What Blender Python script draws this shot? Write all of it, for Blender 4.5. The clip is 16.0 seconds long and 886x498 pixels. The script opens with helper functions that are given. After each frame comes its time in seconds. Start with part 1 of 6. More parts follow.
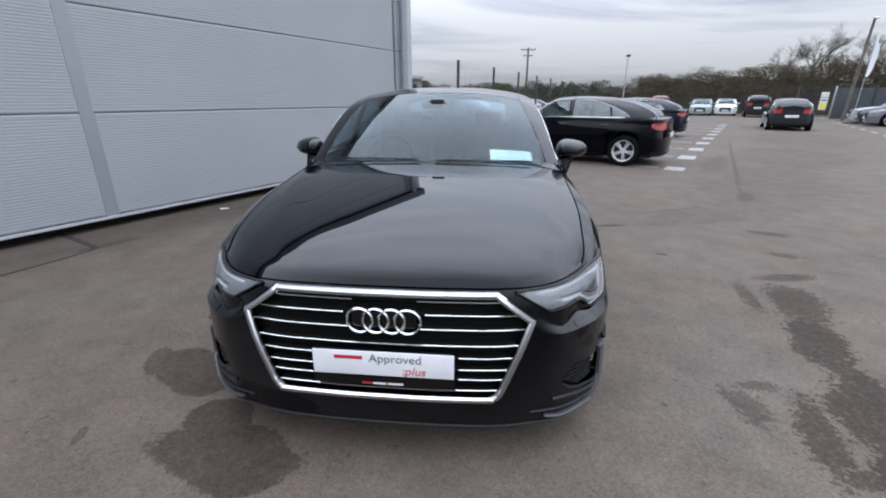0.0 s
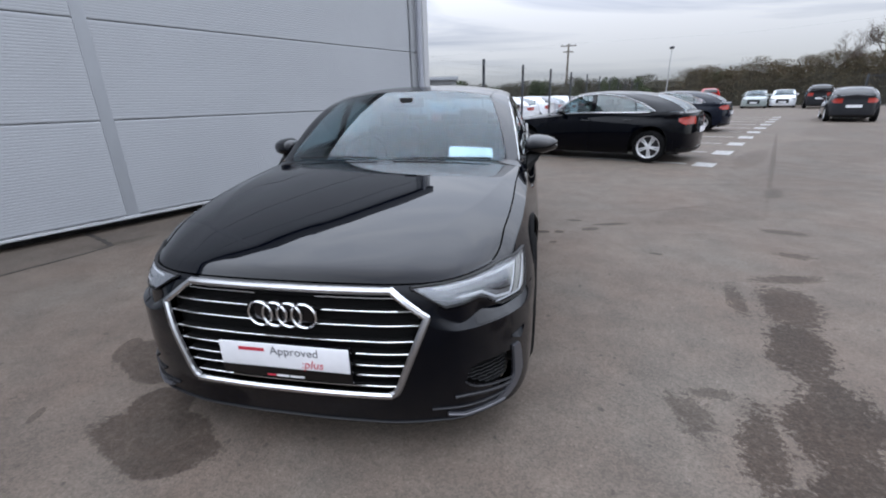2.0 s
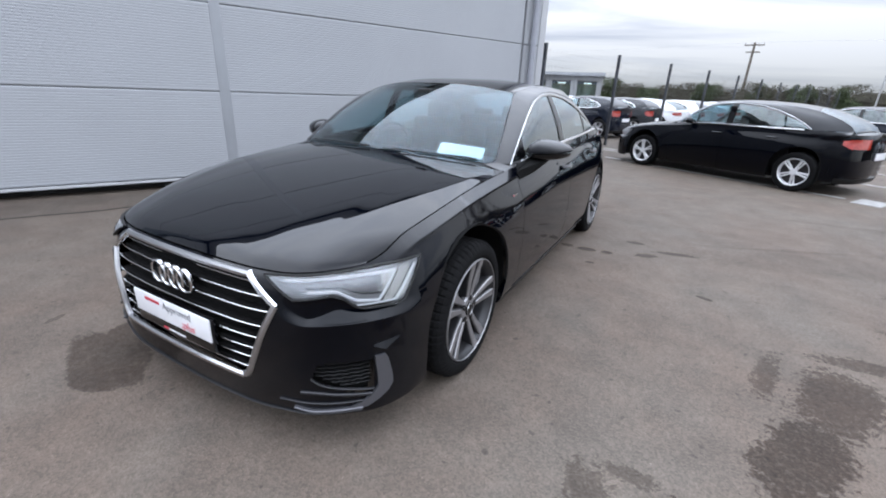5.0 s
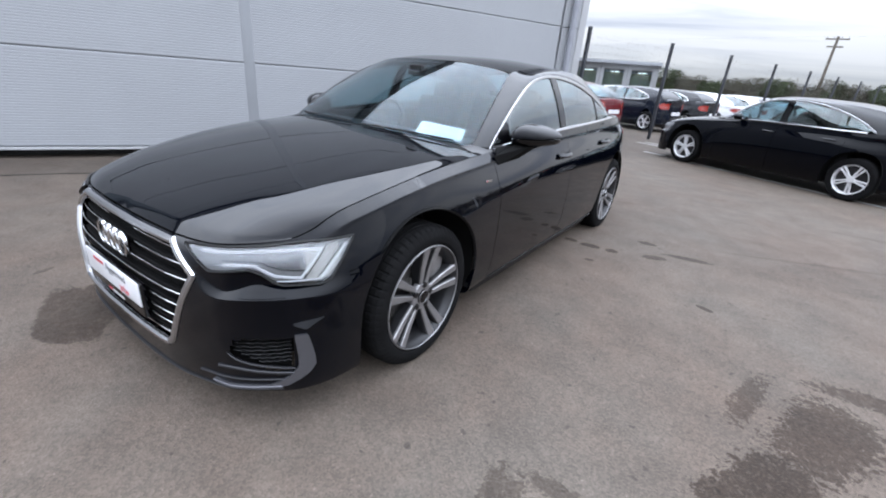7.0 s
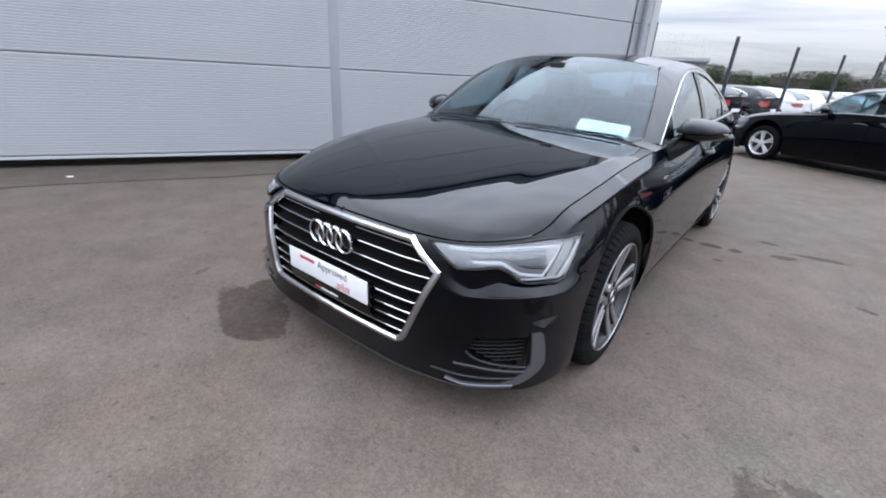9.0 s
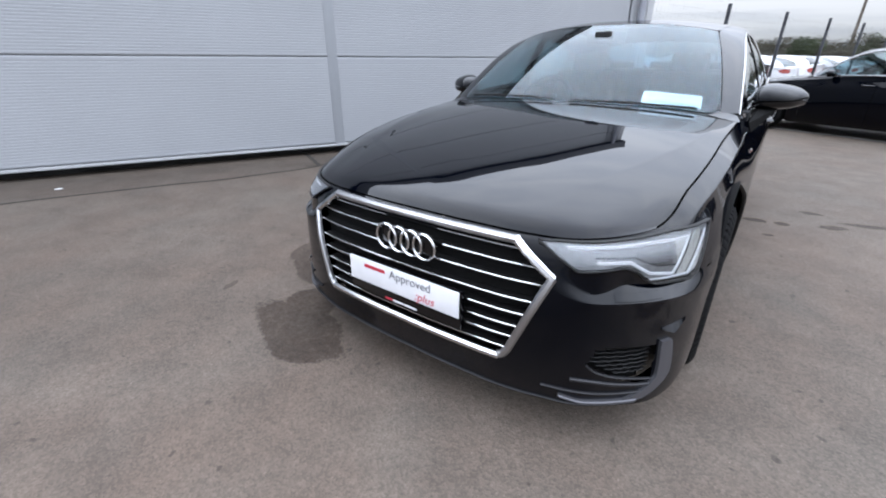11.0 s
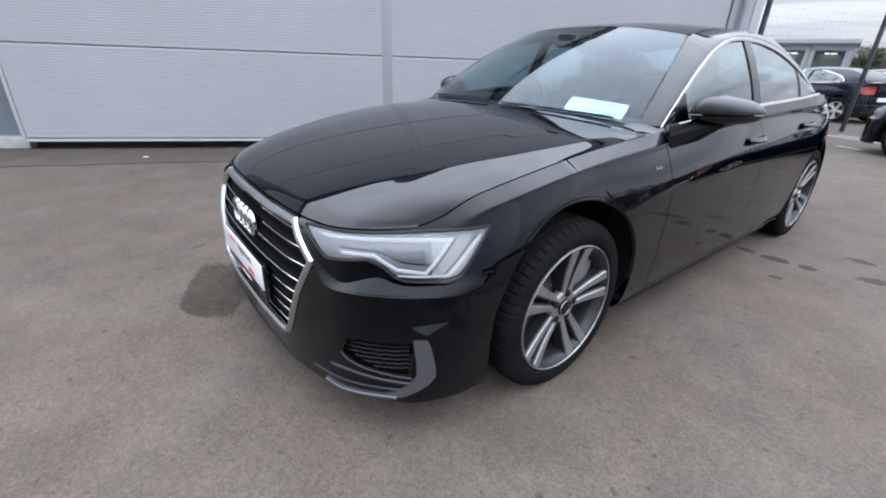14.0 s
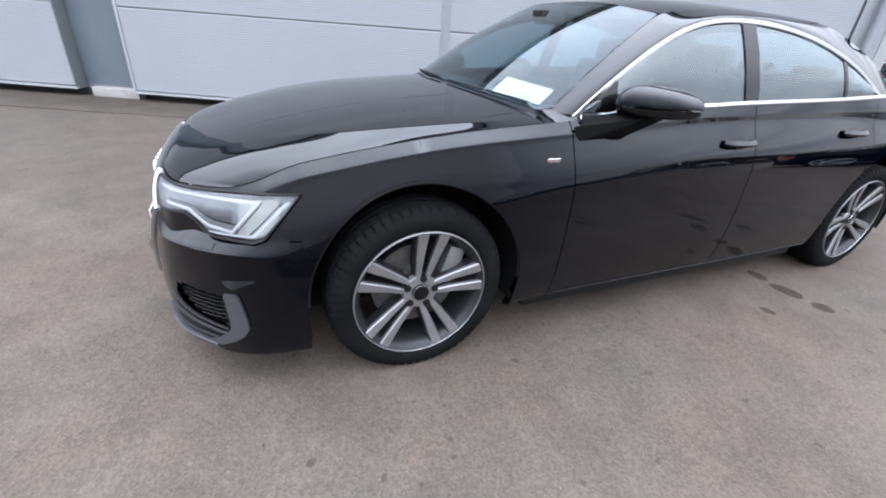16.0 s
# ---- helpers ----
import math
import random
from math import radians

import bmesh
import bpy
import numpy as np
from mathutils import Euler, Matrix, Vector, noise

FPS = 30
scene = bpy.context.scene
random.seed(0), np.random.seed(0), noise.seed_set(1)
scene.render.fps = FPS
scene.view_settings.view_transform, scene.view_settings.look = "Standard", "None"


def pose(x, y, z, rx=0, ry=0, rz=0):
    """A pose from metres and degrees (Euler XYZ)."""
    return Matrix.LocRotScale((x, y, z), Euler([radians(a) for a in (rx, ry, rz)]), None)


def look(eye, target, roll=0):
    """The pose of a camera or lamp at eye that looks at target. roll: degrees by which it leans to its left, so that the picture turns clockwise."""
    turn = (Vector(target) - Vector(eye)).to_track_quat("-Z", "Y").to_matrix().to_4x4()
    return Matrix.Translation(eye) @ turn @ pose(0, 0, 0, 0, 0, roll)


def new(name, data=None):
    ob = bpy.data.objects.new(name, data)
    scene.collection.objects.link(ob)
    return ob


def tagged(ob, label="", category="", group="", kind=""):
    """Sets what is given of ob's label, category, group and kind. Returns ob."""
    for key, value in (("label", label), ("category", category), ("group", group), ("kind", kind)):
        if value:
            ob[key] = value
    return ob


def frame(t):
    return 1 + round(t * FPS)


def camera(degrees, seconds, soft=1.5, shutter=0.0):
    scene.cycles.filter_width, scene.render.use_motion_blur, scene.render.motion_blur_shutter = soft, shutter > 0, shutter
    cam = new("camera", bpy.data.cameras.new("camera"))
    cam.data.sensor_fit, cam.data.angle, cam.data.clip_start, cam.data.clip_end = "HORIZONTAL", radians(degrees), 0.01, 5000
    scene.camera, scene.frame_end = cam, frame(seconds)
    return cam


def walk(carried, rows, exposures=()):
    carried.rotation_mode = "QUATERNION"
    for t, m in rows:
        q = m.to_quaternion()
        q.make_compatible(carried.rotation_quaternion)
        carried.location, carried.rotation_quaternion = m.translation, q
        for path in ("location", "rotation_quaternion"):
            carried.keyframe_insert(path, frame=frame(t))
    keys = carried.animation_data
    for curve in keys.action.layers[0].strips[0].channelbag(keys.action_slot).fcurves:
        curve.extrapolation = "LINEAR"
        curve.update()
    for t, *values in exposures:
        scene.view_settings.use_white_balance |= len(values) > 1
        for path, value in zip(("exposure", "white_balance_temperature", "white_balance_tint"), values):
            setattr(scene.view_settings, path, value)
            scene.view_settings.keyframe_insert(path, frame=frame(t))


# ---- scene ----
cam = camera(92.3, 16.0, soft=2.0)
# World: the black saloon stands along y, its front axle at y = 0, its nose towards -y.
EXPOSURES = [(0, -0.25), (2, -0.20), (3, -0.18), (4, -0.03), (7, 0.22), (8.5, 0.14), (9.5, 0.10), (12, 0.24), (12.5, 0.10), (13, 0.16), (14, 0.17), (14.5, 0.27), (15.5, 0.28), (16, 0.48)]
PATH = [
    (0, (0.345, -2.215, 1.361), (0.163, -0.337, 0.697), 0.0),
    (0.5, (0.462, -2.216, 1.358), (0.284, -0.336, 0.699), 0.0),
    (1, (0.629, -2.231, 1.372), (0.417, -0.355, 0.713), -0.2),
    (1.5, (0.755, -2.239, 1.362), (0.459, -0.373, 0.707), -1.0),
    (2, (0.86, -2.143, 1.335), (0.487, -0.292, 0.676), -1.7),
    (2.5, (0.963, -2.039, 1.336), (0.534, -0.197, 0.686), -0.6),
    (3, (1.041, -1.987, 1.335), (0.552, -0.159, 0.688), 0.1),
    (3.5, (1.219, -1.966, 1.348), (0.488, -0.222, 0.695), 0.2),
    (4, (1.387, -1.947, 1.36), (0.579, -0.244, 0.692), 0.7),
    (6.5, (1.958, -1.409, 1.325), (0.916, 0.126, 0.579), 4.7),
    (7, (1.968, -1.433, 1.332), (0.928, 0.093, 0.564), 5.0),
    (7.5, (1.92, -1.502, 1.318), (0.899, 0.034, 0.543), 5.1),
    (8, (1.747, -1.691, 1.295), (0.726, -0.154, 0.525), 5.1),
    (8.5, (1.564, -1.89, 1.286), (0.427, -0.438, 0.513), 3.5),
    (9, (1.37, -1.881, 1.256), (0.225, -0.431, 0.492), 3.3),
    (9.5, (1.139, -1.868, 1.241), (0.01, -0.401, 0.484), 2.6),
    (12, (0.92, -1.966, 1.191), (-0.17, -0.526, 0.332), -0.9),
    (12.5, (1.198, -1.875, 1.202), (-0.135, -0.642, 0.365), 2.1),
    (13, (1.386, -1.688, 1.196), (-0.063, -0.583, 0.371), 0.6),
    (13.5, (1.51, -1.448, 1.206), (0.054, -0.341, 0.396), 1.1),
    (14, (1.712, -1.269, 1.195), (0.286, -0.123, 0.387), 2.1),
    (14.5, (1.894, -1.113, 1.211), (0.424, -0.051, 0.368), 3.8),
    (15, (1.967, -0.881, 1.187), (0.483, 0.154, 0.335), 4.0),
    (15.5, (2.037, -0.711, 1.198), (0.533, 0.278, 0.326), 5.0),
    (16, (2.163, -0.511, 1.22), (0.548, 0.243, 0.314), 4.4),
]
walk(cam, [(t, look(eye, target, roll)) for t, eye, target, roll in PATH], EXPOSURES)

# ---- sky and sun: an overcast day ----
world = bpy.data.worlds.new("sky")
scene.world = world
world.use_nodes = True
wn, wl = world.node_tree.nodes, world.node_tree.links
wn.clear()


def wnode(kind, **values):
    n = wn.new(kind)
    for k, v in values.items():
        n.inputs[k].default_value = v
    return n


sky = wn.new("ShaderNodeTexSky")
sky.sky_type, sky.sun_disc = "NISHITA", False
sky.sun_elevation, sky.sun_rotation = radians(26), radians(100)
sky.air_density, sky.dust_density, sky.ozone_density = 1.0, 0.0, 4.0
bg_sky = wnode("ShaderNodeBackground", Strength=0.015)
wl.new(sky.outputs[0], bg_sky.inputs[0])
tc = wn.new("ShaderNodeTexCoord")
sep = wn.new("ShaderNodeSeparateXYZ")
wl.new(tc.outputs["Generated"], sep.inputs[0])
mapc = wn.new("ShaderNodeMapping")
mapc.inputs["Scale"].default_value = (0.9, 0.9, 6.0)
wl.new(tc.outputs["Generated"], mapc.inputs[0])
cloud = wnode("ShaderNodeTexNoise", Scale=1.3, Detail=6.0, Roughness=0.55, Distortion=1.3)
wl.new(mapc.outputs[0], cloud.inputs[0])
shade = wn.new("ShaderNodeValToRGB")
shade.color_ramp.elements[0].position, shade.color_ramp.elements[0].color = 0.40, (0.50, 0.545, 0.67, 1)
shade.color_ramp.elements[1].position, shade.color_ramp.elements[1].color = 0.60, (0.915, 0.94, 1.02, 1)
wl.new(cloud.outputs[0], shade.inputs[0])
# an overcast sky brightens towards the zenith
rise = wn.new("ShaderNodeMapRange")
rise.inputs["From Max"].default_value = 1.0
rise.inputs["To Min"].default_value, rise.inputs["To Max"].default_value = 0.37, 6.4
steep = wn.new("ShaderNodeMath")
steep.operation = "POWER"
steep.inputs[1].default_value = 1.15
lift_z = wn.new("ShaderNodeMath")
lift_z.operation = "MAXIMUM"
lift_z.inputs[1].default_value = 0.0
wl.new(sep.outputs["Z"], lift_z.inputs[0]), wl.new(lift_z.outputs[0], steep.inputs[0])
wl.new(steep.outputs[0], rise.inputs["Value"])
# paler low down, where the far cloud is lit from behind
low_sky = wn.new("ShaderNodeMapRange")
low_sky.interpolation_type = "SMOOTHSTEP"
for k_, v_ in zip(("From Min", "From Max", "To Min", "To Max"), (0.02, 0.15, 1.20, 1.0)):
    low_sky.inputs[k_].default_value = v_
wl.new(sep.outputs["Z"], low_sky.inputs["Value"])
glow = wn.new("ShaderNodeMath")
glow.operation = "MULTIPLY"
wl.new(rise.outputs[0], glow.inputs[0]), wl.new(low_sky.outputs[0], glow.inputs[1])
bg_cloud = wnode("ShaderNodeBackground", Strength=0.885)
# overhead the cloud is one even veil
veil = wn.new("ShaderNodeMapRange")
for k_, v_ in zip(("From Min", "From Max", "To Min", "To Max"), (0.12, 0.40, 0.0, 0.72)):
    veil.inputs[k_].default_value = v_
wl.new(sep.outputs["Z"], veil.inputs["Value"])
even = wn.new("ShaderNodeMix")
even.data_type = "RGBA"
even.inputs["B"].default_value = (0.715, 0.79, 0.93, 1)
wl.new(veil.outputs[0], even.inputs["Factor"]), wl.new(shade.outputs[0], even.inputs["A"])
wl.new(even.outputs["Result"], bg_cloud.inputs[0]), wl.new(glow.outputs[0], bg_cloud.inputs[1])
both = wn.new("ShaderNodeAddShader")
wl.new(bg_sky.outputs[0], both.inputs[0]), wl.new(bg_cloud.outputs[0], both.inputs[1])
wout = wn.new("ShaderNodeOutputWorld")
wl.new(both.outputs[0], wout.inputs[0])

sun = new("sun", bpy.data.lights.new("sun", "SUN"))
sun.data.energy, sun.data.angle, sun.data.color = 0.55, radians(75), (0.96, 0.975, 1.0)
sun.matrix_world = look((14, -2.5, 7), (0, 0, 0))

# ---- materials ----
def material(name, colour=(0.5, 0.5, 0.5), rough=0.5, metal=0.0, coat=0.0, spec=0.5, grain=0.0, grain_scale=200.0, stain=0.0, stain_scale=2.0,
             bump=0.0, emit=0.0, clear=0.0, ior=1.5, vary=0.0, coat_rough=0.03, coat_ior=1.5):
    """A Principled material with fine grain, broad stains and a fine relief, all in object space."""
    m = bpy.data.materials.new(name)
    m.use_nodes = True
    n, l = m.node_tree.nodes, m.node_tree.links
    b = n["Principled BSDF"]
    b.inputs["Base Color"].default_value = (*colour, 1)
    b.inputs["Roughness"].default_value, b.inputs["Metallic"].default_value = rough, metal
    b.inputs["Specular IOR Level"].default_value, b.inputs["IOR"].default_value = spec, ior
    b.inputs["Coat Weight"].default_value, b.inputs["Coat Roughness"].default_value = coat, coat_rough
    b.inputs["Coat IOR"].default_value = coat_ior
    b.inputs["Transmission Weight"].default_value = clear
    if emit:
        b.inputs["Emission Color"].default_value, b.inputs["Emission Strength"].default_value = (*colour, 1), emit
    at = n.new("ShaderNodeTexCoord").outputs["Object"]
    last = None
    for weight, scale, detail in ((grain, grain_scale, 3), (stain, stain_scale, 5)):
        if weight:
            t = n.new("ShaderNodeTexNoise")
            t.inputs["Scale"].default_value, t.inputs["Detail"].default_value, t.inputs["Roughness"].default_value = scale, detail, 0.6
            l.new(at, t.inputs["Vector"])
            r = n.new("ShaderNodeMapRange")
            r.inputs["From Min"].default_value, r.inputs["From Max"].default_value = 0.3, 0.7
            r.inputs["To Min"].default_value, r.inputs["To Max"].default_value = 1 - weight, 1 + weight
            l.new(t.outputs["Fac"], r.inputs["Value"])
            last = chain_value(n, l, last, r.outputs[0])
    if vary:
        info = n.new("ShaderNodeObjectInfo")
        r = n.new("ShaderNodeMapRange")
        r.inputs["To Min"].default_value, r.inputs["To Max"].default_value = 1 - vary, 1 + vary
        l.new(info.outputs["Random"], r.inputs["Value"])
        last = chain_value(n, l, last, r.outputs[0])
    if last is not None:
        mix = n.new("ShaderNodeVectorMath")
        mix.operation = "SCALE"
        mix.inputs[0].default_value = colour
        l.new(last, mix.inputs["Scale"])
        l.new(mix.outputs[0], b.inputs["Base Color"])
    if bump:
        t = n.new("ShaderNodeTexNoise")
        t.inputs["Scale"].default_value, t.inputs["Detail"].default_value = grain_scale, 4
        l.new(at, t.inputs["Vector"])
        u = n.new("ShaderNodeBump")
        u.inputs["Strength"].default_value, u.inputs["Distance"].default_value = bump, 0.004
        l.new(t.outputs["Fac"], u.inputs["Height"])
        l.new(u.outputs[0], b.inputs["Normal"])
    return m


def chain_value(n, l, a, b):
    if a is None:
        return b
    k = n.new("ShaderNodeMath")
    k.operation = "MULTIPLY"
    l.new(a, k.inputs[0]), l.new(b, k.inputs[1])
    return k.outputs[0]


def paint(name, colour, coat=1.0):
    """Car paint: a coloured base under a clear lacquer."""
    m = material(name, colour, rough=0.5, spec=0.0, coat=coat, stain=0.12, stain_scale=3.0, coat_rough=0.012, coat_ior=1.50, grain=0.15, grain_scale=900)
    # the lacquer's gloss falls off where it is seen head-on
    n, l = m.node_tree.nodes, m.node_tree.links
    facing = n.new("ShaderNodeLayerWeight")
    facing.inputs["Blend"].default_value = 0.5
    gloss = n.new("ShaderNodeMapRange")
    for k, v in zip(("From Min", "From Max", "To Min", "To Max"), (0.10, 0.36, 0.33 * coat, coat)):
        gloss.inputs[k].default_value = v
    l.new(facing.outputs["Facing"], gloss.inputs["Value"])
    l.new(gloss.outputs[0], n["Principled BSDF"].inputs["Coat Weight"])
    return m


PAINT = paint("black_paint", (0.0004, 0.0008, 0.0022), 1.0)
GLOSS_BLACK = material("gloss_black", (0.0015, 0.0015, 0.002), rough=0.06, spec=0.4, stain=0.1)
SATIN_BLACK = material("satin_black_plastic", (0.005, 0.005, 0.0055), rough=0.45, spec=0.3, grain=0.2, grain_scale=600, bump=0.05)
DARK = material("dark_cavity", (0.005, 0.005, 0.005), rough=0.9, spec=0.1, stain=0.2)
CHROME = material("bright_chrome", (0.64, 0.64, 0.65), rough=0.16, metal=1.0, stain=0.05)
SATIN_CHROME = material("satin_chrome", (0.42, 0.42, 0.43), rough=0.30, metal=1.0, stain=0.08)
STRIP = material("dark_satin_strip", (0.028, 0.028, 0.031), rough=0.35, metal=0.5, stain=0.1)
BLADE = material("grey_satin_metal", (0.10, 0.10, 0.11), rough=0.35, metal=0.6, stain=0.1)
RUBBER = material("tyre_rubber", (0.0068, 0.0068, 0.0071), rough=0.8, spec=0.06, stain=0.35, stain_scale=6, grain=0.2, grain_scale=300, bump=0.2)
ALLOY = material("machined_alloy", (0.275, 0.27, 0.275), rough=0.42, metal=0.75, stain=0.15, stain_scale=12)
ALLOY_DARK = material("grey_painted_alloy", (0.024, 0.024, 0.026), rough=0.4, metal=0.4, stain=0.2, stain_scale=10)
WHEEL_SILVER = material("silver_wheel_paint", (0.62, 0.62, 0.63), rough=0.35, metal=0.35, stain=0.1, stain_scale=10)
STEEL = material("brake_steel", (0.13, 0.125, 0.12), rough=0.5, metal=0.8, stain=0.3, stain_scale=30)
GLASS = material("tinted_glass", (0.50, 0.65, 0.72), rough=0.0, clear=1.0, ior=1.33)
SIDE_GLASS = material("tinted_side_glass", (0.46, 0.58, 0.59), rough=0.0, clear=1.0, ior=1.72)
PRIVACY = material("dark_privacy_glass", (0.006, 0.007, 0.008), rough=0.03, spec=0.6, stain=0.1)
LENS = material("clear_lens", (0.92, 0.94, 0.96), rough=0.0, clear=1.0, ior=1.28)
LAMP_GREY = material("lamp_housing", (0.105, 0.107, 0.111), rough=0.40, metal=0.2, stain=0.2, stain_scale=40)
LAMP_DARK = material("lamp_module", (0.030, 0.030, 0.033), rough=0.3, metal=0.2, stain=0.2, stain_scale=40)
LAMP_PALE = material("lamp_pale_field", (0.2295, 0.2278, 0.2167), rough=0.3, metal=0.2, stain=0.15, stain_scale=60)
LAMP_WHITE = material("lamp_light_guide", (0.442, 0.4505, 0.4675), rough=0.2, stain=0.05, stain_scale=30)
RED_LENS = material("red_lamp_lens", (0.27, 0.020, 0.012), rough=0.08, coat=1.0, stain=0.25, stain_scale=20)
TRIM_DARK = material("dark_interior_cloth", (0.012, 0.0125, 0.0135), rough=0.85, spec=0.2, grain=0.2, grain_scale=150)
PAPER = material("white_paper", (0.80, 0.80, 0.80), rough=0.7, stain=0.03)
PLATE = material("white_plate_plastic", (0.68, 0.68, 0.70), rough=0.25, stain=0.06, stain_scale=8)
INK_RED = material("red_print", (0.42, 0.02, 0.04), rough=0.4, stain=0.05)
INK_GREY = material("grey_print", (0.10, 0.10, 0.11), rough=0.4, stain=0.05)


# ---- mesh tools ----
def obj(name, verts, faces, mat, parent=None, label="", smooth=True, sharp=40):
    me = bpy.data.meshes.new(name)
    me.from_pydata([tuple(map(float, v)) for v in verts], [], [tuple(map(int, f)) for f in faces])
    me.validate()
    me.materials.append(mat)
    if smooth:
        me.polygons.foreach_set("use_smooth", [True] * len(me.polygons))
        me.set_sharp_from_angle(angle=radians(sharp))
    ob = new(name, me)
    if parent is not None:
        ob.parent = parent
    if label:
        ob["label"] = label
    return ob


def part(name, bm, mat, parent=None, label="", smooth=True, sharp=40):
    me = bpy.data.meshes.new(name)
    bm.to_mesh(me)
    bm.free()
    me.materials.append(mat)
    if smooth:
        me.polygons.foreach_set("use_smooth", [True] * len(me.polygons))
        me.set_sharp_from_angle(angle=radians(sharp))
    ob = new(name, me)
    if parent is not None:
        ob.parent = parent
    if label:
        ob["label"] = label
    return ob


def thing(name, label, category, group="", at=None):
    ob = tagged(new(name), label, category, group)
    ob.empty_display_size = 0.1
    if at is not None:
        ob.matrix_world = at
    return ob


def box_bm(size, at=(0, 0, 0), bevel=0.0, rot=None, bm=None, segs=2):
    bm = bm or bmesh.new()
    made = bmesh.ops.create_cube(bm, size=1.0)["verts"]
    m = Matrix.Translation(at) @ (rot or Matrix()) @ Matrix.Diagonal((*size, 1))
    bmesh.ops.transform(bm, matrix=m, verts=made)
    if bevel:
        edges = list({e for v in made for e in v.link_edges})
        bmesh.ops.bevel(bm, geom=edges, offset=bevel, segments=segs, affect="EDGES", profile=0.6)
    return bm


def rod_bm(a, b, r0, r1=None, n=10, bm=None):
    """A tapered rod from a to b."""
    bm = bm or bmesh.new()
    a, b = Vector(a), Vector(b)
    m = Matrix.Translation((a + b) / 2) @ (b - a).to_track_quat("Z", "Y").to_matrix().to_4x4()
    bmesh.ops.create_cone(bm, cap_ends=True, segments=n, radius1=r0, radius2=r0 if r1 is None else r1, depth=(b - a).length, matrix=m)
    return bm


def pch(xs, ys, q):
    """Smooth interpolation with no overshoot (Fritsch-Carlson) of rows ys at xs."""
    xs, ys, q = np.asarray(xs, float), np.asarray(ys, float), np.asarray(q, float)
    flat = ys.reshape(len(xs), -1)
    h = np.diff(xs)[:, None]
    d = np.diff(flat, axis=0) / h
    m = np.zeros_like(flat)
    m[0], m[-1] = d[0], d[-1]
    w1, w2 = 2 * h[1:] + h[:-1], h[1:] + 2 * h[:-1]
    ok = d[:-1] * d[1:] > 0
    with np.errstate(divide="ignore", invalid="ignore"):
        m[1:-1] = np.where(ok, (w1 + w2) / (w1 / np.where(ok, d[:-1], 1) + w2 / np.where(ok, d[1:], 1)), 0)
    qq = np.clip(q, xs[0], xs[-1])
    i = np.clip(np.searchsorted(xs, qq, side="right") - 1, 0, len(xs) - 2)
    hh = (xs[i + 1] - xs[i])[..., None]
    t = ((qq - xs[i])[..., None]) / hh
    out = (2 * t**3 - 3 * t**2 + 1) * flat[i] + (t**3 - 2 * t**2 + t) * hh * m[i] + (3 * t**2 - 2 * t**3) * flat[i + 1] + (t**3 - t**2) * hh * m[i + 1]
    return out.reshape(q.shape + ys.shape[1:])


def along(pts, n):
    """n points evenly along a smooth curve through pts (Catmull-Rom by chord length)."""
    p = np.asarray(pts, float)
    t = np.r_[0, np.cumsum(np.linalg.norm(np.diff(p, axis=0), axis=1))]
    q = np.linspace(0, t[-1], n)
    m = np.gradient(p, t, axis=0, edge_order=2 if len(p) > 2 else 1)
    i = np.clip(np.searchsorted(t, q, side="right") - 1, 0, len(t) - 2)
    h = (t[i + 1] - t[i])[:, None]
    k = ((q - t[i])[:, None]) / h
    return (2 * k**3 - 3 * k**2 + 1) * p[i] + (k**3 - 2 * k**2 + k) * h * m[i] + (3 * k**2 - 2 * k**3) * p[i + 1] + (k**3 - k**2) * h * m[i + 1]


def grid_normals(p):
    du, dv = np.gradient(p, axis=0), np.gradient(p, axis=1)
    n = np.cross(du, dv)
    return n / np.maximum(np.linalg.norm(n, axis=-1, keepdims=True), 1e-9)


def sheet(p, skirt=0.012, thick=0.0, flip=False, keep=None):
    """Verts and faces of a grid p (a, b, 3). skirt: its border folds inwards; thick: a closed shell. keep(i, j): faces to keep."""
    a, b = p.shape[:2]
    n = grid_normals(p) * (-1 if flip else 1)
    verts = [p.reshape(-1, 3)]
    ids = np.arange(a * b).reshape(a, b)
    faces = [(ids[i, j], ids[i + 1, j], ids[i + 1, j + 1], ids[i, j + 1]) for i in range(a - 1) for j in range(b - 1) if keep is None or keep(i, j)]
    ring = list(ids[:-1, 0]) + list(ids[-1, :-1]) + list(ids[:0:-1, -1]) + list(ids[0, :0:-1])
    if thick:
        verts.append((p - n * thick).reshape(-1, 3))
        k = a * b
        faces += [(ids[i, j] + k, ids[i, j + 1] + k, ids[i + 1, j + 1] + k, ids[i + 1, j] + k) for i in range(a - 1) for j in range(b - 1)]
        low = [r + k for r in ring]
    elif skirt:
        inner = (p - n * skirt).reshape(-1, 3)[ring]
        verts.append(inner)
        low = list(range(a * b, a * b + len(ring)))
    else:
        low = None
    if low:
        c = len(ring)
        faces += [(ring[(i + 1) % c], ring[i], low[i], low[(i + 1) % c]) for i in range(c)]
    verts = np.concatenate(verts)
    if flip:
        faces = [f[::-1] for f in faces]
    return verts, faces


def mirrored(vf):
    v, f = vf
    return v * (-1, 1, 1), [q[::-1] for q in f]


def joined(*vfs):
    verts, faces, k = [], [], 0
    for v, f in vfs:
        verts.append(v)
        faces += [tuple(i + k for i in q) for q in f]
        k += len(v)
    return np.concatenate(verts), faces


